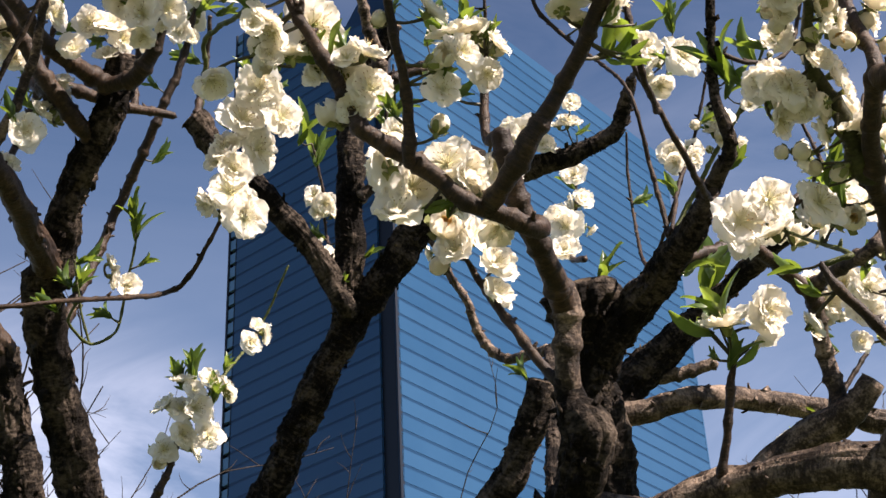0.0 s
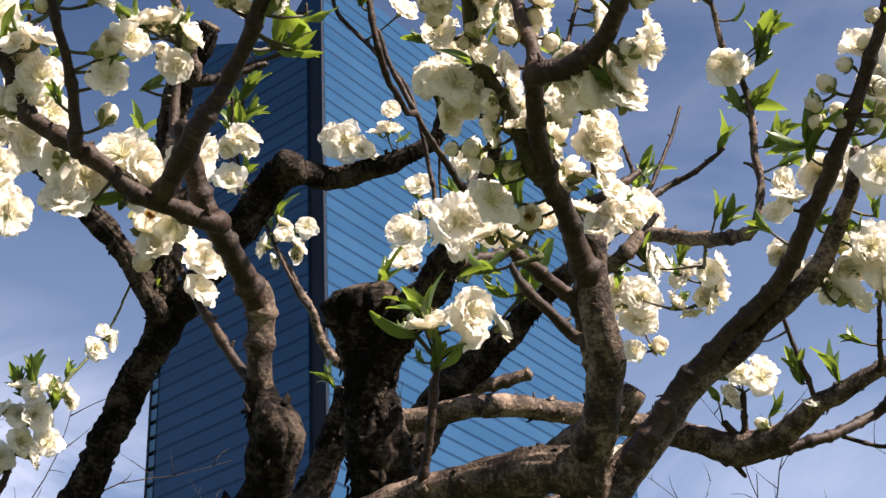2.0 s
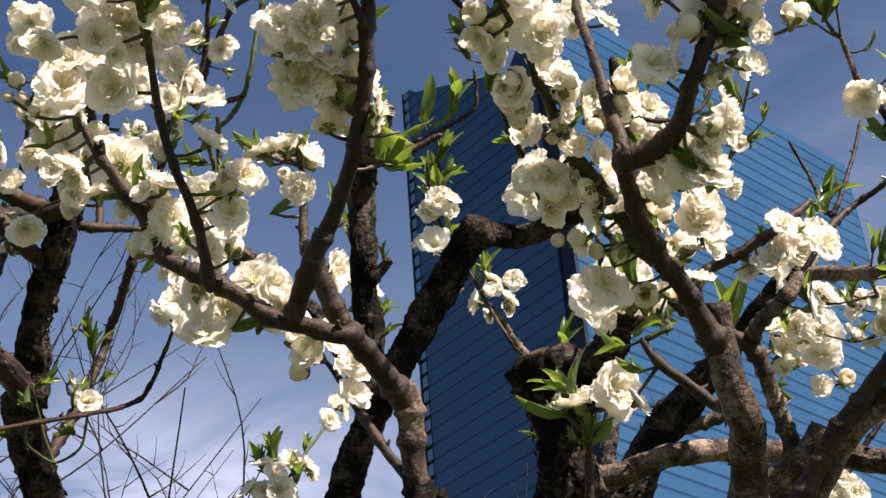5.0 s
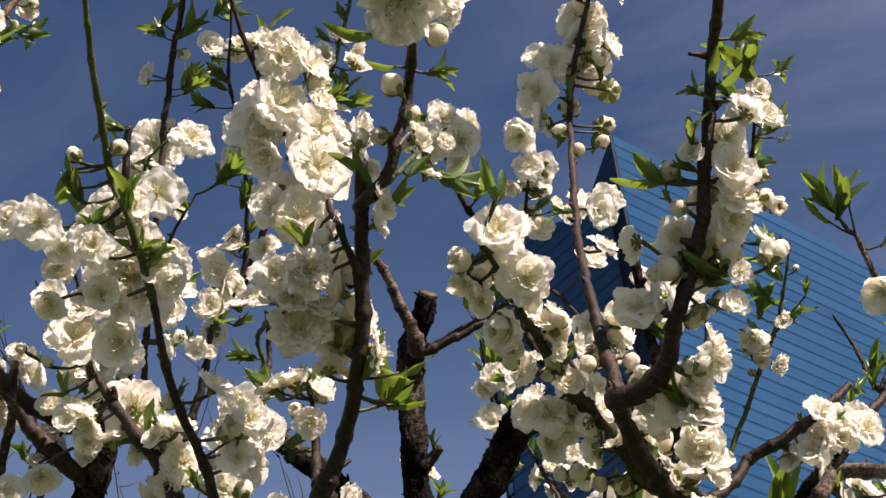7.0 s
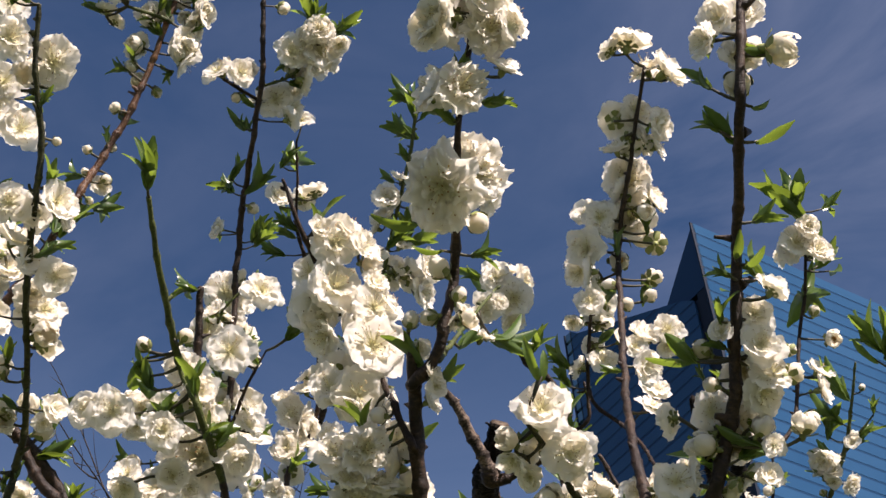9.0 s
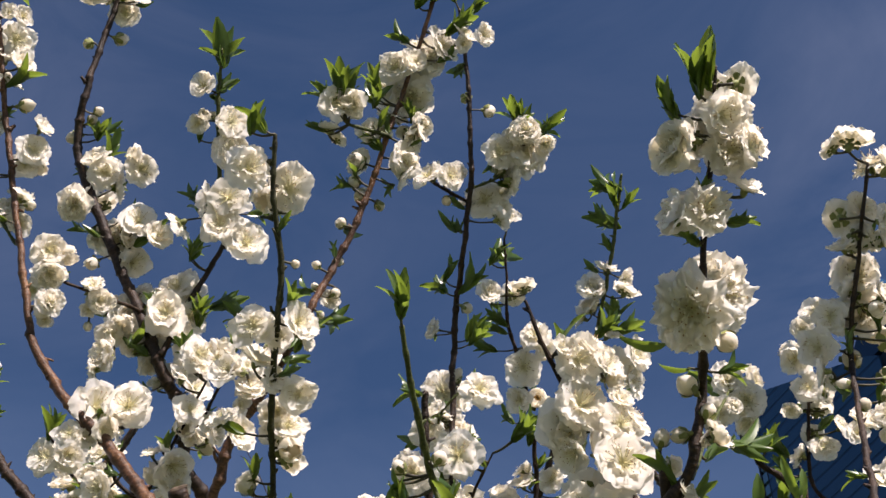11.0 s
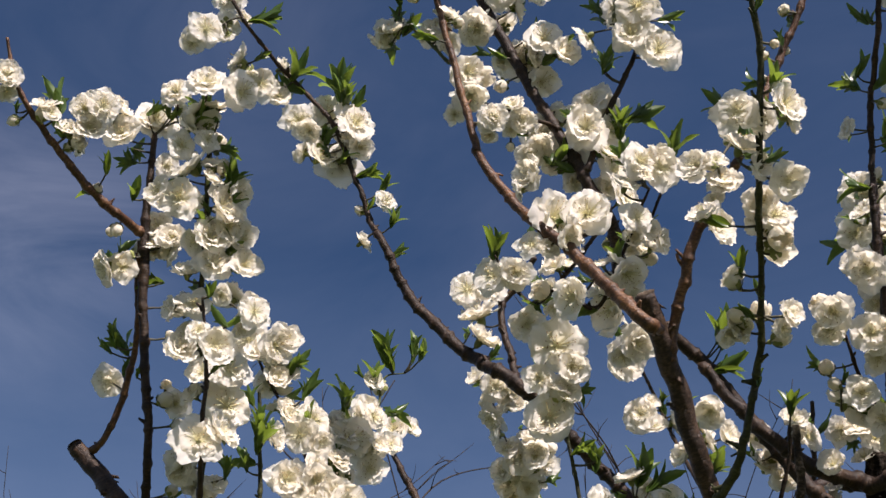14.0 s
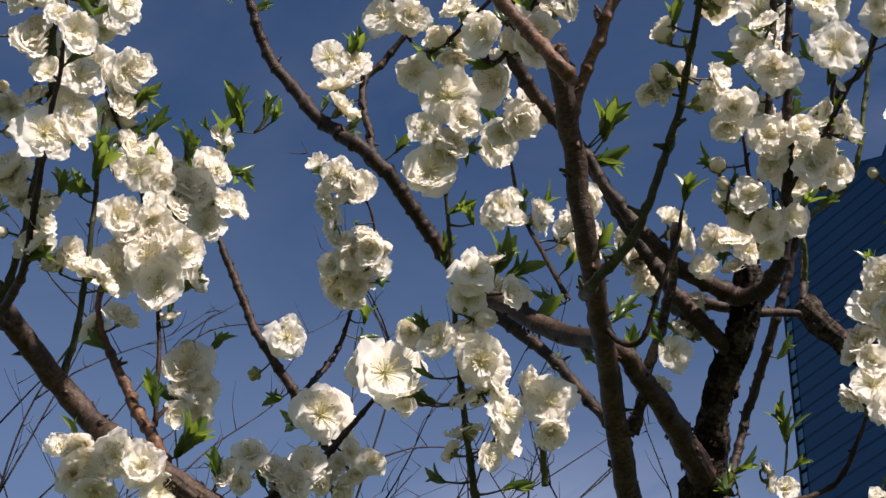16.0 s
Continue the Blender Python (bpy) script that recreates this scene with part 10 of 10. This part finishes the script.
leaves("side", [(-0.857, 0.755, 2.631, 0.026, -65, 84, 3), (-0.807, 0.647, 2.489, 0.029, -53, -35, 3), (-0.812, 0.630, 2.506, 0.026, -43, 42, 2)])
leaves("side", [(-0.894, 0.539, 2.642, 0.027, -60, 47, 2), (-0.889, 0.539, 2.646, 0.026, -131, 48, 3), (-0.851, 0.566, 2.671, 0.025, -63, 59, 2), (-0.864, 0.472, 2.681, 0.024, -101, 38, 3), (-0.986, 0.638, 2.613, 0.024, 129, 71, 2), (-0.880, 0.374, 2.719, 0.019, 153, 53, 3)])
leaves("side", [(-0.896, 0.674, 2.446, 0.021, 3, 1, 3)])
leaves("side", [(-0.864, 0.812, 2.531, 0.021, 30, 51, 3), (-0.858, 0.896, 2.616, 0.018, -10, -7, 3), (-0.857, 0.857, 2.573, 0.020, 161, -2, 3), (-0.860, 0.786, 2.588, 0.023, 1, 3, 3), (-0.873, 0.865, 2.619, 0.027, -61, 76, 2), (-0.864, 0.875, 2.590, 0.021, 123, 73, 2)])
leaves("side", [(-0.814, 0.854, 2.510, 0.018, 29, 64, 3), (-0.878, 0.756, 2.427, 0.017, 165, -32, 3), (-0.843, 0.840, 2.505, 0.019, -153, 69, 2)])
leaves("left", [(-0.741, 0.956, 2.783, 0.021, -67, 45, 2)])
leaves("left", [(-0.445, 0.649, 2.541, 0.025, 71, 48, 2)])
leaves("left", [(-0.364, 0.745, 2.678, 0.025, 72, 65, 3), (-0.456, 0.854, 2.673, 0.025, -54, -1, 2), (-0.365, 0.752, 2.669, 0.024, -46, 45, 3), (-0.391, 0.731, 2.656, 0.022, -48, 51, 2), (-0.439, 0.804, 2.654, 0.022, -170, 29, 2)])
leaves("left", [(-0.508, 0.752, 2.752, 0.029, 102, 42, 3), (-0.504, 0.855, 2.651, 0.025, -70, 49, 2)])
leaves("left", [(-0.563, 1.090, 2.668, 0.024, -162, 74, 2)])
leaves("left", [(-0.487, 1.075, 2.608, 0.019, -20, 82, 3), (-0.629, 1.125, 2.598, 0.030, -128, 21, 2)])
leaves("side", [(-0.875, 1.275, 2.815, 0.019, 26, 5, 2), (-0.858, 1.258, 2.834, 0.023, -82, 41, 3), (-0.915, 1.269, 2.808, 0.021, -75, 18, 3), (-0.850, 1.272, 2.820, 0.019, 52, 36, 3)])
leaves("left", [(-0.263, 0.734, 2.426, 0.020, -22, -31, 3), (-0.190, 0.589, 2.528, 0.026, 142, -24, 3)])
leaves("side", [(-0.964, 1.246, 2.693, 0.028, -110, 8, 3)])
leaves("left", [(-0.586, 0.835, 2.291, 0.019, -130, -20, 2)])
leaves("side", [(-0.768, 1.038, 2.436, 0.019, -134, 72, 2)])
leaves("side", [(-0.711, 0.958, 2.295, 0.020, -123, -8, 3), (-0.710, 0.941, 2.277, 0.024, 33, 60, 2), (-0.692, 0.968, 2.284, 0.018, -19, 39, 3), (-0.742, 0.879, 2.267, 0.022, -71, 86, 2), (-0.733, 0.922, 2.270, 0.027, -111, 62, 2)])
leaves("side", [(-0.869, 0.826, 2.250, 0.020, -23, 6, 2), (-0.868, 0.819, 2.288, 0.025, -168, 56, 2)])
leaves("side", [(-0.862, 0.929, 2.393, 0.029, -162, 28, 3)])
leaves("left", [(-0.502, 0.848, 2.346, 0.023, -142, -11, 2)])
leaves("left", [(-0.408, 0.834, 2.413, 0.027, 105, 62, 2)])
leaves("left", [(-0.282, 1.028, 2.772, 0.025, 111, 72, 3), (-0.262, 0.964, 2.562, 0.021, 38, 12, 3), (-0.187, 0.904, 2.615, 0.019, 111, 79, 2), (-0.295, 0.930, 2.559, 0.022, 20, 3, 2), (-0.200, 0.972, 2.557, 0.024, 31, 14, 3), (-0.309, 0.967, 2.531, 0.019, 114, 6, 3)])
leaves("left", [(-0.371, 1.005, 2.533, 0.029, 40, 42, 2), (-0.440, 1.043, 2.528, 0.025, -110, 65, 3), (-0.276, 0.685, 2.449, 0.023, 143, 42, 3), (-0.280, 0.716, 2.429, 0.026, -145, -19, 2)])
leaves("back", [(-0.158, 2.125, 3.212, 0.028, -135, 51, 3), (-0.147, 2.174, 3.128, 0.022, 82, 25, 2)])
leaves("back", [(-0.106, 2.278, 3.073, 0.024, 173, 21, 3), (-0.070, 2.233, 3.060, 0.029, 59, 47, 3), (-0.098, 2.230, 3.078, 0.021, 174, 71, 3)])
leaves("back", [(-0.566, 2.441, 2.857, 0.023, -20, 76, 3), (-0.613, 2.478, 2.788, 0.028, -93, 30, 2), (-0.563, 2.421, 2.883, 0.026, -45, 38, 2)])
leaves("back", [(0.126, 2.194, 3.028, 0.024, -22, -27, 3), (0.180, 2.204, 3.023, 0.027, -13, 44, 3), (0.147, 2.189, 3.000, 0.022, -119, -54, 2)])
leaves("back", [(-0.237, 1.912, 2.821, 0.025, -144, 37, 3)])
leaves("back", [(0.228, 1.384, 2.715, 0.024, -105, 13, 2), (0.222, 1.408, 2.697, 0.022, 37, 27, 2), (0.223, 1.393, 2.722, 0.024, 87, 68, 2)])
leaves("back", [(0.130, 1.639, 2.818, 0.027, 83, 19, 2)])
leaves("middle", [(0.248, 1.372, 2.613, 0.027, 107, 14, 3)])
leaves("middle", [(0.358, 1.293, 2.439, 0.019, 64, 26, 2), (0.350, 1.282, 2.453, 0.025, 65, -31, 3), (0.351, 1.294, 2.467, 0.027, -55, 62, 3)])
leaves("middle", [(0.362, 1.227, 2.285, 0.027, 93, 52, 2), (0.369, 1.296, 2.287, 0.020, -100, 5, 2), (0.346, 1.299, 2.290, 0.021, -103, 48, 3), (0.402, 1.222, 2.288, 0.027, 69, 46, 2)])
leaves("middle", [(0.483, 1.437, 2.336, 0.020, 62, 73, 3), (0.461, 1.463, 2.315, 0.028, -129, 34, 2), (0.471, 1.446, 2.329, 0.028, -77, 34, 2)])
leaves("middle", [(0.683, 1.498, 2.311, 0.024, 109, 42, 3), (0.695, 1.493, 2.309, 0.021, 152, 40, 3)])
leaves("back", [(0.386, 1.861, 2.447, 0.023, 87, 60, 3)])
leaves("front", [(0.438, 0.808, 2.149, 0.020, -103, 69, 3), (0.427, 0.739, 2.133, 0.023, 2, 50, 2), (0.419, 0.748, 2.128, 0.024, -23, 62, 2)])
leaves("front", [(0.448, 0.846, 2.098, 0.028, -140, 3, 3)])
leaves("middle", [(0.381, 1.306, 2.466, 0.027, 71, 74, 3), (0.323, 1.294, 2.418, 0.029, -101, -5, 3), (0.334, 1.290, 2.450, 0.020, -151, 42, 3), (0.345, 1.294, 2.462, 0.027, 173, 52, 3)])
leaves("middle", [(0.350, 1.556, 2.768, 0.018, 83, 24, 2), (0.313, 1.569, 2.746, 0.027, 8, 75, 2), (0.306, 1.574, 2.740, 0.029, -94, 51, 3)])
leaves("middle", [(0.110, 1.253, 2.831, 0.029, -55, 9, 2)])
leaves("left", [(-0.307, 1.392, 2.880, 0.027, -91, 69, 3), (-0.265, 1.263, 2.840, 0.018, 107, 7, 3)])
leaves("left", [(-0.392, 1.021, 2.407, 0.028, -136, 61, 3), (-0.394, 1.088, 2.469, 0.020, -97, 38, 3)])
leaves("middle", [(0.322, 1.286, 2.316, 0.025, 25, -28, 3)])
leaves("side", [(-0.879, 1.289, 2.811, 0.029, 39, 49, 2), (-0.889, 1.227, 2.844, 0.018, -46, 51, 3), (-0.879, 1.282, 2.813, 0.020, 93, 61, 3), (-0.887, 1.185, 2.898, 0.023, -101, 47, 3)])
leaves("side", [(-0.746, 0.564, 2.625, 0.028, -119, -1, 3), (-0.840, 0.566, 2.669, 0.024, -18, -33, 3), (-0.758, 0.538, 2.627, 0.029, 155, -45, 3)])
leaves("side", [(-0.847, 0.906, 2.663, 0.030, 40, -28, 3), (-0.844, 0.829, 2.524, 0.027, -3, 16, 3), (-0.852, 0.864, 2.553, 0.027, 144, 74, 3)])
leaves("front", [(0.300, 0.571, 2.167, 0.026, -11, 39, 3)])
leaves("middle", [(0.329, 1.110, 2.546, 0.021, 127, -47, 2)])
leaves("front", [(0.200, 0.431, 2.391, 0.037, 161, 33, 5), (0.186, 0.432, 2.383, 0.025, -166, 23, 4), (0.130, 0.529, 2.301, 0.031, -137, 3, 1)])
leaves("left", [(-0.074, 0.616, 2.924, 0.039, 115, 28, 5), (-0.140, 0.639, 2.837, 0.033, 173, 31, 3), (-0.150, 0.640, 2.827, 0.033, 126, 31, 3), (-0.452, 0.422, 2.955, 0.034, 115, 28, 4), (-0.523, 0.391, 2.947, 0.034, 138, 33, 2)])
leaves("front", [(0.157, 0.912, 2.069, 0.033, 154, 44, 4), (0.388, 0.764, 2.129, 0.030, 161, 46, 4)])
leaves("middle", [(0.430, 0.970, 2.365, 0.038, 161, 46, 4), (0.418, 0.990, 2.330, 0.031, 137, 37, 3)])
leaves("back", [(-0.019, 1.571, 2.922, 0.063, 154, 44, 3)])
leaves("middle", [(0.354, 1.026, 2.688, 0.040, 147, 39, 4), (0.356, 1.070, 2.646, 0.043, 93, 5, 2), (0.384, 0.934, 2.415, 0.038, 141, 37, 4), (0.107, 0.884, 2.481, 0.037, 125, 31, 3)])
leaves("front", [(0.273, 0.562, 2.165, 0.023, -133, 19, 2)])
leaves("back", [(-0.282, 1.921, 3.033, 0.086, 147, 39, 2)])
leaves("left", [(-0.433, 0.963, 2.631, 0.039, 120, 37, 3)])
leaves("side", [(-0.632, 0.965, 2.354, 0.041, 92, 20, 2)])
leaves("front", [(0.077, 0.692, 2.164, 0.041, 173, 48, 1), (0.077, 0.692, 2.164, 0.031, 118, 28, 1), (0.077, 0.692, 2.164, 0.020, 91, -7, 1), (0.077, 0.692, 2.164, 0.023, 143, 43, 1)])
leaves("back", [(-0.151, 2.207, 3.246, 0.112, -174, 48, 5), (-0.153, 2.189, 3.147, 0.059, 132, 38, 4), (0.426, 1.561, 2.651, 0.041, 156, 47, 2), (0.522, 1.519, 2.677, 0.054, 143, 43, 3), (-0.091, 2.233, 3.092, 0.060, 156, 47, 3)])
leaves("middle", [(0.112, 1.320, 2.383, 0.048, 149, 45, 3)])
leaves("left", [(-0.319, 1.161, 2.369, 0.036, 166, 48, 3), (-0.440, 1.373, 2.450, 0.042, 134, 38, 4)])
leaves("middle", [(0.228, 1.084, 2.442, 0.055, -144, 41, 3), (0.116, 0.919, 2.398, 0.027, 146, 43, 3)])
leaves("back", [(0.284, 1.732, 2.597, 0.088, 159, 47, 3)])
leaves("left", [(-0.089, 0.613, 2.920, 0.042, 117, 28, 4), (-0.116, 0.797, 3.165, 0.044, 98, 18, 4), (-0.123, 0.781, 3.178, 0.047, 175, 31, 3), (-0.097, 0.885, 3.068, 0.036, 151, 34, 2), (-0.074, 0.911, 3.056, 0.040, 86, 10, 3), (-0.167, 0.596, 2.837, 0.041, 145, 34, 4), (-0.240, 0.975, 2.935, 0.040, 117, 28, 3), (-0.172, 0.483, 2.623, 0.032, 139, 33, 2), (-0.216, 1.060, 3.030, 0.042, 117, 28, 4), (-0.447, 0.675, 2.972, 0.035, 139, 33, 3), (-0.254, 0.698, 2.597, 0.041, 117, 28, 2), (-0.421, 0.801, 2.784, 0.042, 157, 34, 3), (-0.813, 0.783, 3.082, 0.044, 133, 32, 4)])
leaves("middle", [(0.438, 0.966, 2.371, 0.043, 161, 46, 4), (0.412, 0.989, 2.332, 0.038, 87, -23, 3), (0.596, 1.059, 2.461, 0.030, 151, 43, 3), (0.587, 1.101, 2.396, 0.038, 139, 38, 4), (0.606, 1.108, 2.382, 0.028, 109, 9, 3), (0.391, 1.045, 2.265, 0.027, 151, 43, 2)])
leaves("front", [(0.388, 0.769, 2.121, 0.039, 171, 48, 4), (0.437, 0.705, 2.165, 0.020, -145, 43, 2)])
leaves("back", [(0.433, 1.561, 2.667, 0.042, 164, 47, 2)])
leaves("left", [(-0.149, 0.634, 2.835, 0.022, 171, 31, 3), (-0.147, 0.648, 2.805, 0.022, 129, 34, 3), (-0.100, 0.886, 3.064, 0.032, 113, 29, 3), (-0.087, 1.210, 3.221, 0.041, 171, 31, 3), (-0.081, 1.213, 3.221, 0.041, 113, 29, 3), (-0.109, 1.246, 3.180, 0.028, -159, 18, 3), (-0.526, 0.527, 2.794, 0.031, 159, 34, 4), (-0.807, 0.788, 3.079, 0.040, 135, 34, 5), (-0.441, 0.739, 2.852, 0.033, 135, 34, 4), (-0.421, 0.802, 2.777, 0.033, 135, 34, 3), (-0.492, 0.678, 3.013, 0.027, 124, 32, 3), (-0.475, 0.689, 3.014, 0.027, 147, 35, 3)])
leaves("side", [(-0.843, 0.468, 2.692, 0.024, 136, 40, 3), (-0.865, 0.522, 2.711, 0.025, 123, 38, 3), (-0.753, 0.510, 2.676, 0.024, 136, 40, 3), (-0.737, 0.529, 2.667, 0.028, 101, 30, 3), (-0.728, 0.547, 2.650, 0.020, 77, 11, 2), (-0.746, 0.565, 2.613, 0.024, 84, 18, 3), (-0.850, 0.578, 2.634, 0.029, -116, -23, 2), (-0.770, 0.525, 2.641, 0.020, 174, 36, 3), (-0.924, 0.592, 2.588, 0.029, 162, 39, 3), (-0.932, 0.590, 2.585, 0.025, -149, 14, 2), (-0.709, 0.513, 2.502, 0.018, 112, 35, 2), (-0.690, 0.543, 2.482, 0.025, -142, 7, 2), (-0.853, 0.736, 2.651, 0.022, 123, 38, 3), (-0.831, 0.766, 2.635, 0.027, 123, 38, 3), (-0.809, 0.643, 2.489, 0.032, 27, -40, 2), (-0.830, 0.729, 2.527, 0.025, 123, 38, 3), (-0.854, 0.732, 2.492, 0.025, 149, 41, 3), (-0.865, 0.858, 2.659, 0.033, 123, 38, 4), (-0.843, 0.801, 2.585, 0.031, 149, 41, 3), (-0.843, 0.903, 2.705, 0.039, 136, 40, 3), (-0.893, 0.600, 2.543, 0.016, 136, 40, 2)])
leaves("back", [(-0.060, 1.571, 2.922, 0.075, 151, 43, 1), (-0.049, 1.574, 2.917, 0.052, 110, 12, 1)])
leaves("side", [(-0.827, 0.917, 2.728, 0.031, 171, 41, 3), (-0.799, 0.928, 2.738, 0.031, 120, 37, 3), (-0.860, 0.884, 2.631, 0.035, 132, 41, 3), (-0.833, 0.721, 2.533, 0.026, 145, 43, 3), (-0.897, 1.431, 2.805, 0.047, 145, 43, 3), (-0.949, 1.294, 2.819, 0.038, 120, 37, 3), (-0.829, 0.861, 2.440, 0.032, 145, 43, 3)])
leaves("left", [(-0.759, 0.972, 2.860, 0.039, 145, 43, 3), (-0.522, 0.768, 2.568, 0.030, 171, 41, 3), (-0.429, 0.970, 2.628, 0.039, 145, 43, 3), (-0.549, 1.105, 2.682, 0.031, 120, 37, 3), (-0.503, 1.056, 2.549, 0.034, 120, 37, 3), (-0.484, 0.822, 2.423, 0.024, -175, 38, 3), (-0.406, 1.050, 2.526, 0.027, 158, 43, 3)])
leaves("front", [(0.207, 0.430, 2.395, 0.043, 157, 34, 3), (0.184, 0.438, 2.379, 0.024, -179, 30, 3)])

for tree in TREES:
    tie(tree)
for tree, items in REST.items():                  # leaves past the first three hundred of a tree
    verts, faces = [], []
    for me, m in items:
        o = len(verts)
        verts += [m @ v.co for v in me.vertices]
        faces += [[o + i for i in f.vertices] for f in me.polygons]
    me = bpy.data.meshes.new("foliage")
    me.from_pydata(verts, [], faces)
    me.materials.append(LEAF)
    me.shade_smooth()
    ob = new("foliage", me)
    ob.parent = TREES[tree]
    under(ob)
    tagged(ob, kind="stuff")

# ------------------------------------------------------------------ leafless trees behind
GREY_TWIG = bark_material("grey_twig", (0.012, 0.010, 0.009), (0.034, 0.028, 0.025), (0.09, 0.075, 0.066), 0.5)


def bare_tree(x, y, height, spread, seed, label, arms=15):
    """A leafless tree: trunk, rising limbs, and a haze of fine twigs."""
    rnd = random.Random(seed)
    root = tagged(new("bare_tree"), label, "tree", group="leafless trees")
    root.location = (x, y, 0)

    def shoot(foot, way, length, r, bend):
        pts, p, d = [], Vector(foot), Vector(way).normalized()
        for k in range(5):
            pts.append((*p, r * (1 - 0.72 * k / 4)))
            d = (d + Vector((rnd.gauss(0, bend), rnd.gauss(0, bend), rnd.gauss(0.05, bend * 0.6)))).normalized()
            p = p + d * length / 4
        return pts

    stem = [(0, 0, -0.05, 0.09), (0.04, 0.02, height * 0.2, 0.07), (-0.06, 0.05, height * 0.35, 0.05), (0.05, -0.04, height * 0.48, 0.03), (0.16, 0.06, height * 0.58, 0.014)]
    bm = bmesh.new()
    tube(bm, stem, 12, 0.08, 0.1, seed, freq=8)
    part("trunk", bm, GREY_TWIG, root)
    fine = bmesh.new()
    line = spline(stem, 0.1)
    for i in range(arms):
        q = line[int(len(line) * (0.35 + 0.63 * i / arms))]
        a = i * 2.4 + rnd.uniform(-0.4, 0.4)
        left = height - q[2]
        main = shoot(q[:3], (math.cos(a) * spread, math.sin(a) * spread, 1.0), left * rnd.uniform(0.75, 1.02), 0.0115, 0.34)
        bm = bmesh.new()
        tube(bm, main, 7, 0.05, 0.12, i, freq=12)
        part("limb", bm, GREY_TWIG, root)
        ml = spline(main, 0.1)
        for j in range(8):
            s = ml[int(len(ml) * (0.2 + 0.095 * j))]
            b = rnd.random() * 6.28
            side = shoot(s[:3], (math.cos(b) * 0.85, math.sin(b) * 0.85, 1.0), left * rnd.uniform(0.20, 0.42), 0.0062, 0.26)
            tube(fine, side, 5, 0, 0.12)
            sl = spline(side, 0.08)
            for k in range(6):
                s2 = sl[min(len(sl) - 1, int(len(sl) * (0.2 + 0.14 * k)))]
                c = rnd.random() * 6.28
                tube(fine, shoot(s2[:3], (math.cos(c), math.sin(c), 0.85), rnd.uniform(0.08, 0.32), 0.0038, 0.24)[::2], 4, 0, 0.12)
    tagged(part("twig_haze", fine, GREY_TWIG, root), kind="stuff")


def ahead(az, dist):
    return dist * math.sin(radians(az)), dist * math.cos(radians(az))


bare_tree(*ahead(-24, 8.6), 6.7, 0.85, 3, "slender leafless tree with grey twigs behind the peach trees")
bare_tree(*ahead(-34, 9.0), 8.1, 0.5, 5, "tall leafless tree with fine branching twigs", 11)
bare_tree(*ahead(-43, 8.5), 7.4, 0.55, 8, "leafless tree with a crown of thin kinked twigs", 9)
bare_tree(*ahead(14.6, 11.0), 6.1, 0.2, 12, "slim young leafless tree with upright twigs")
bare_tree(*ahead(-19, 7.8), 4.9, 0.8, 25, "leafless tree with wide dark limbs beside the tower", 9)
bare_tree(*ahead(-11.2, 9.5), 6.0, 0.13, 27, "slim leafless sapling with upright budding twigs", 7)
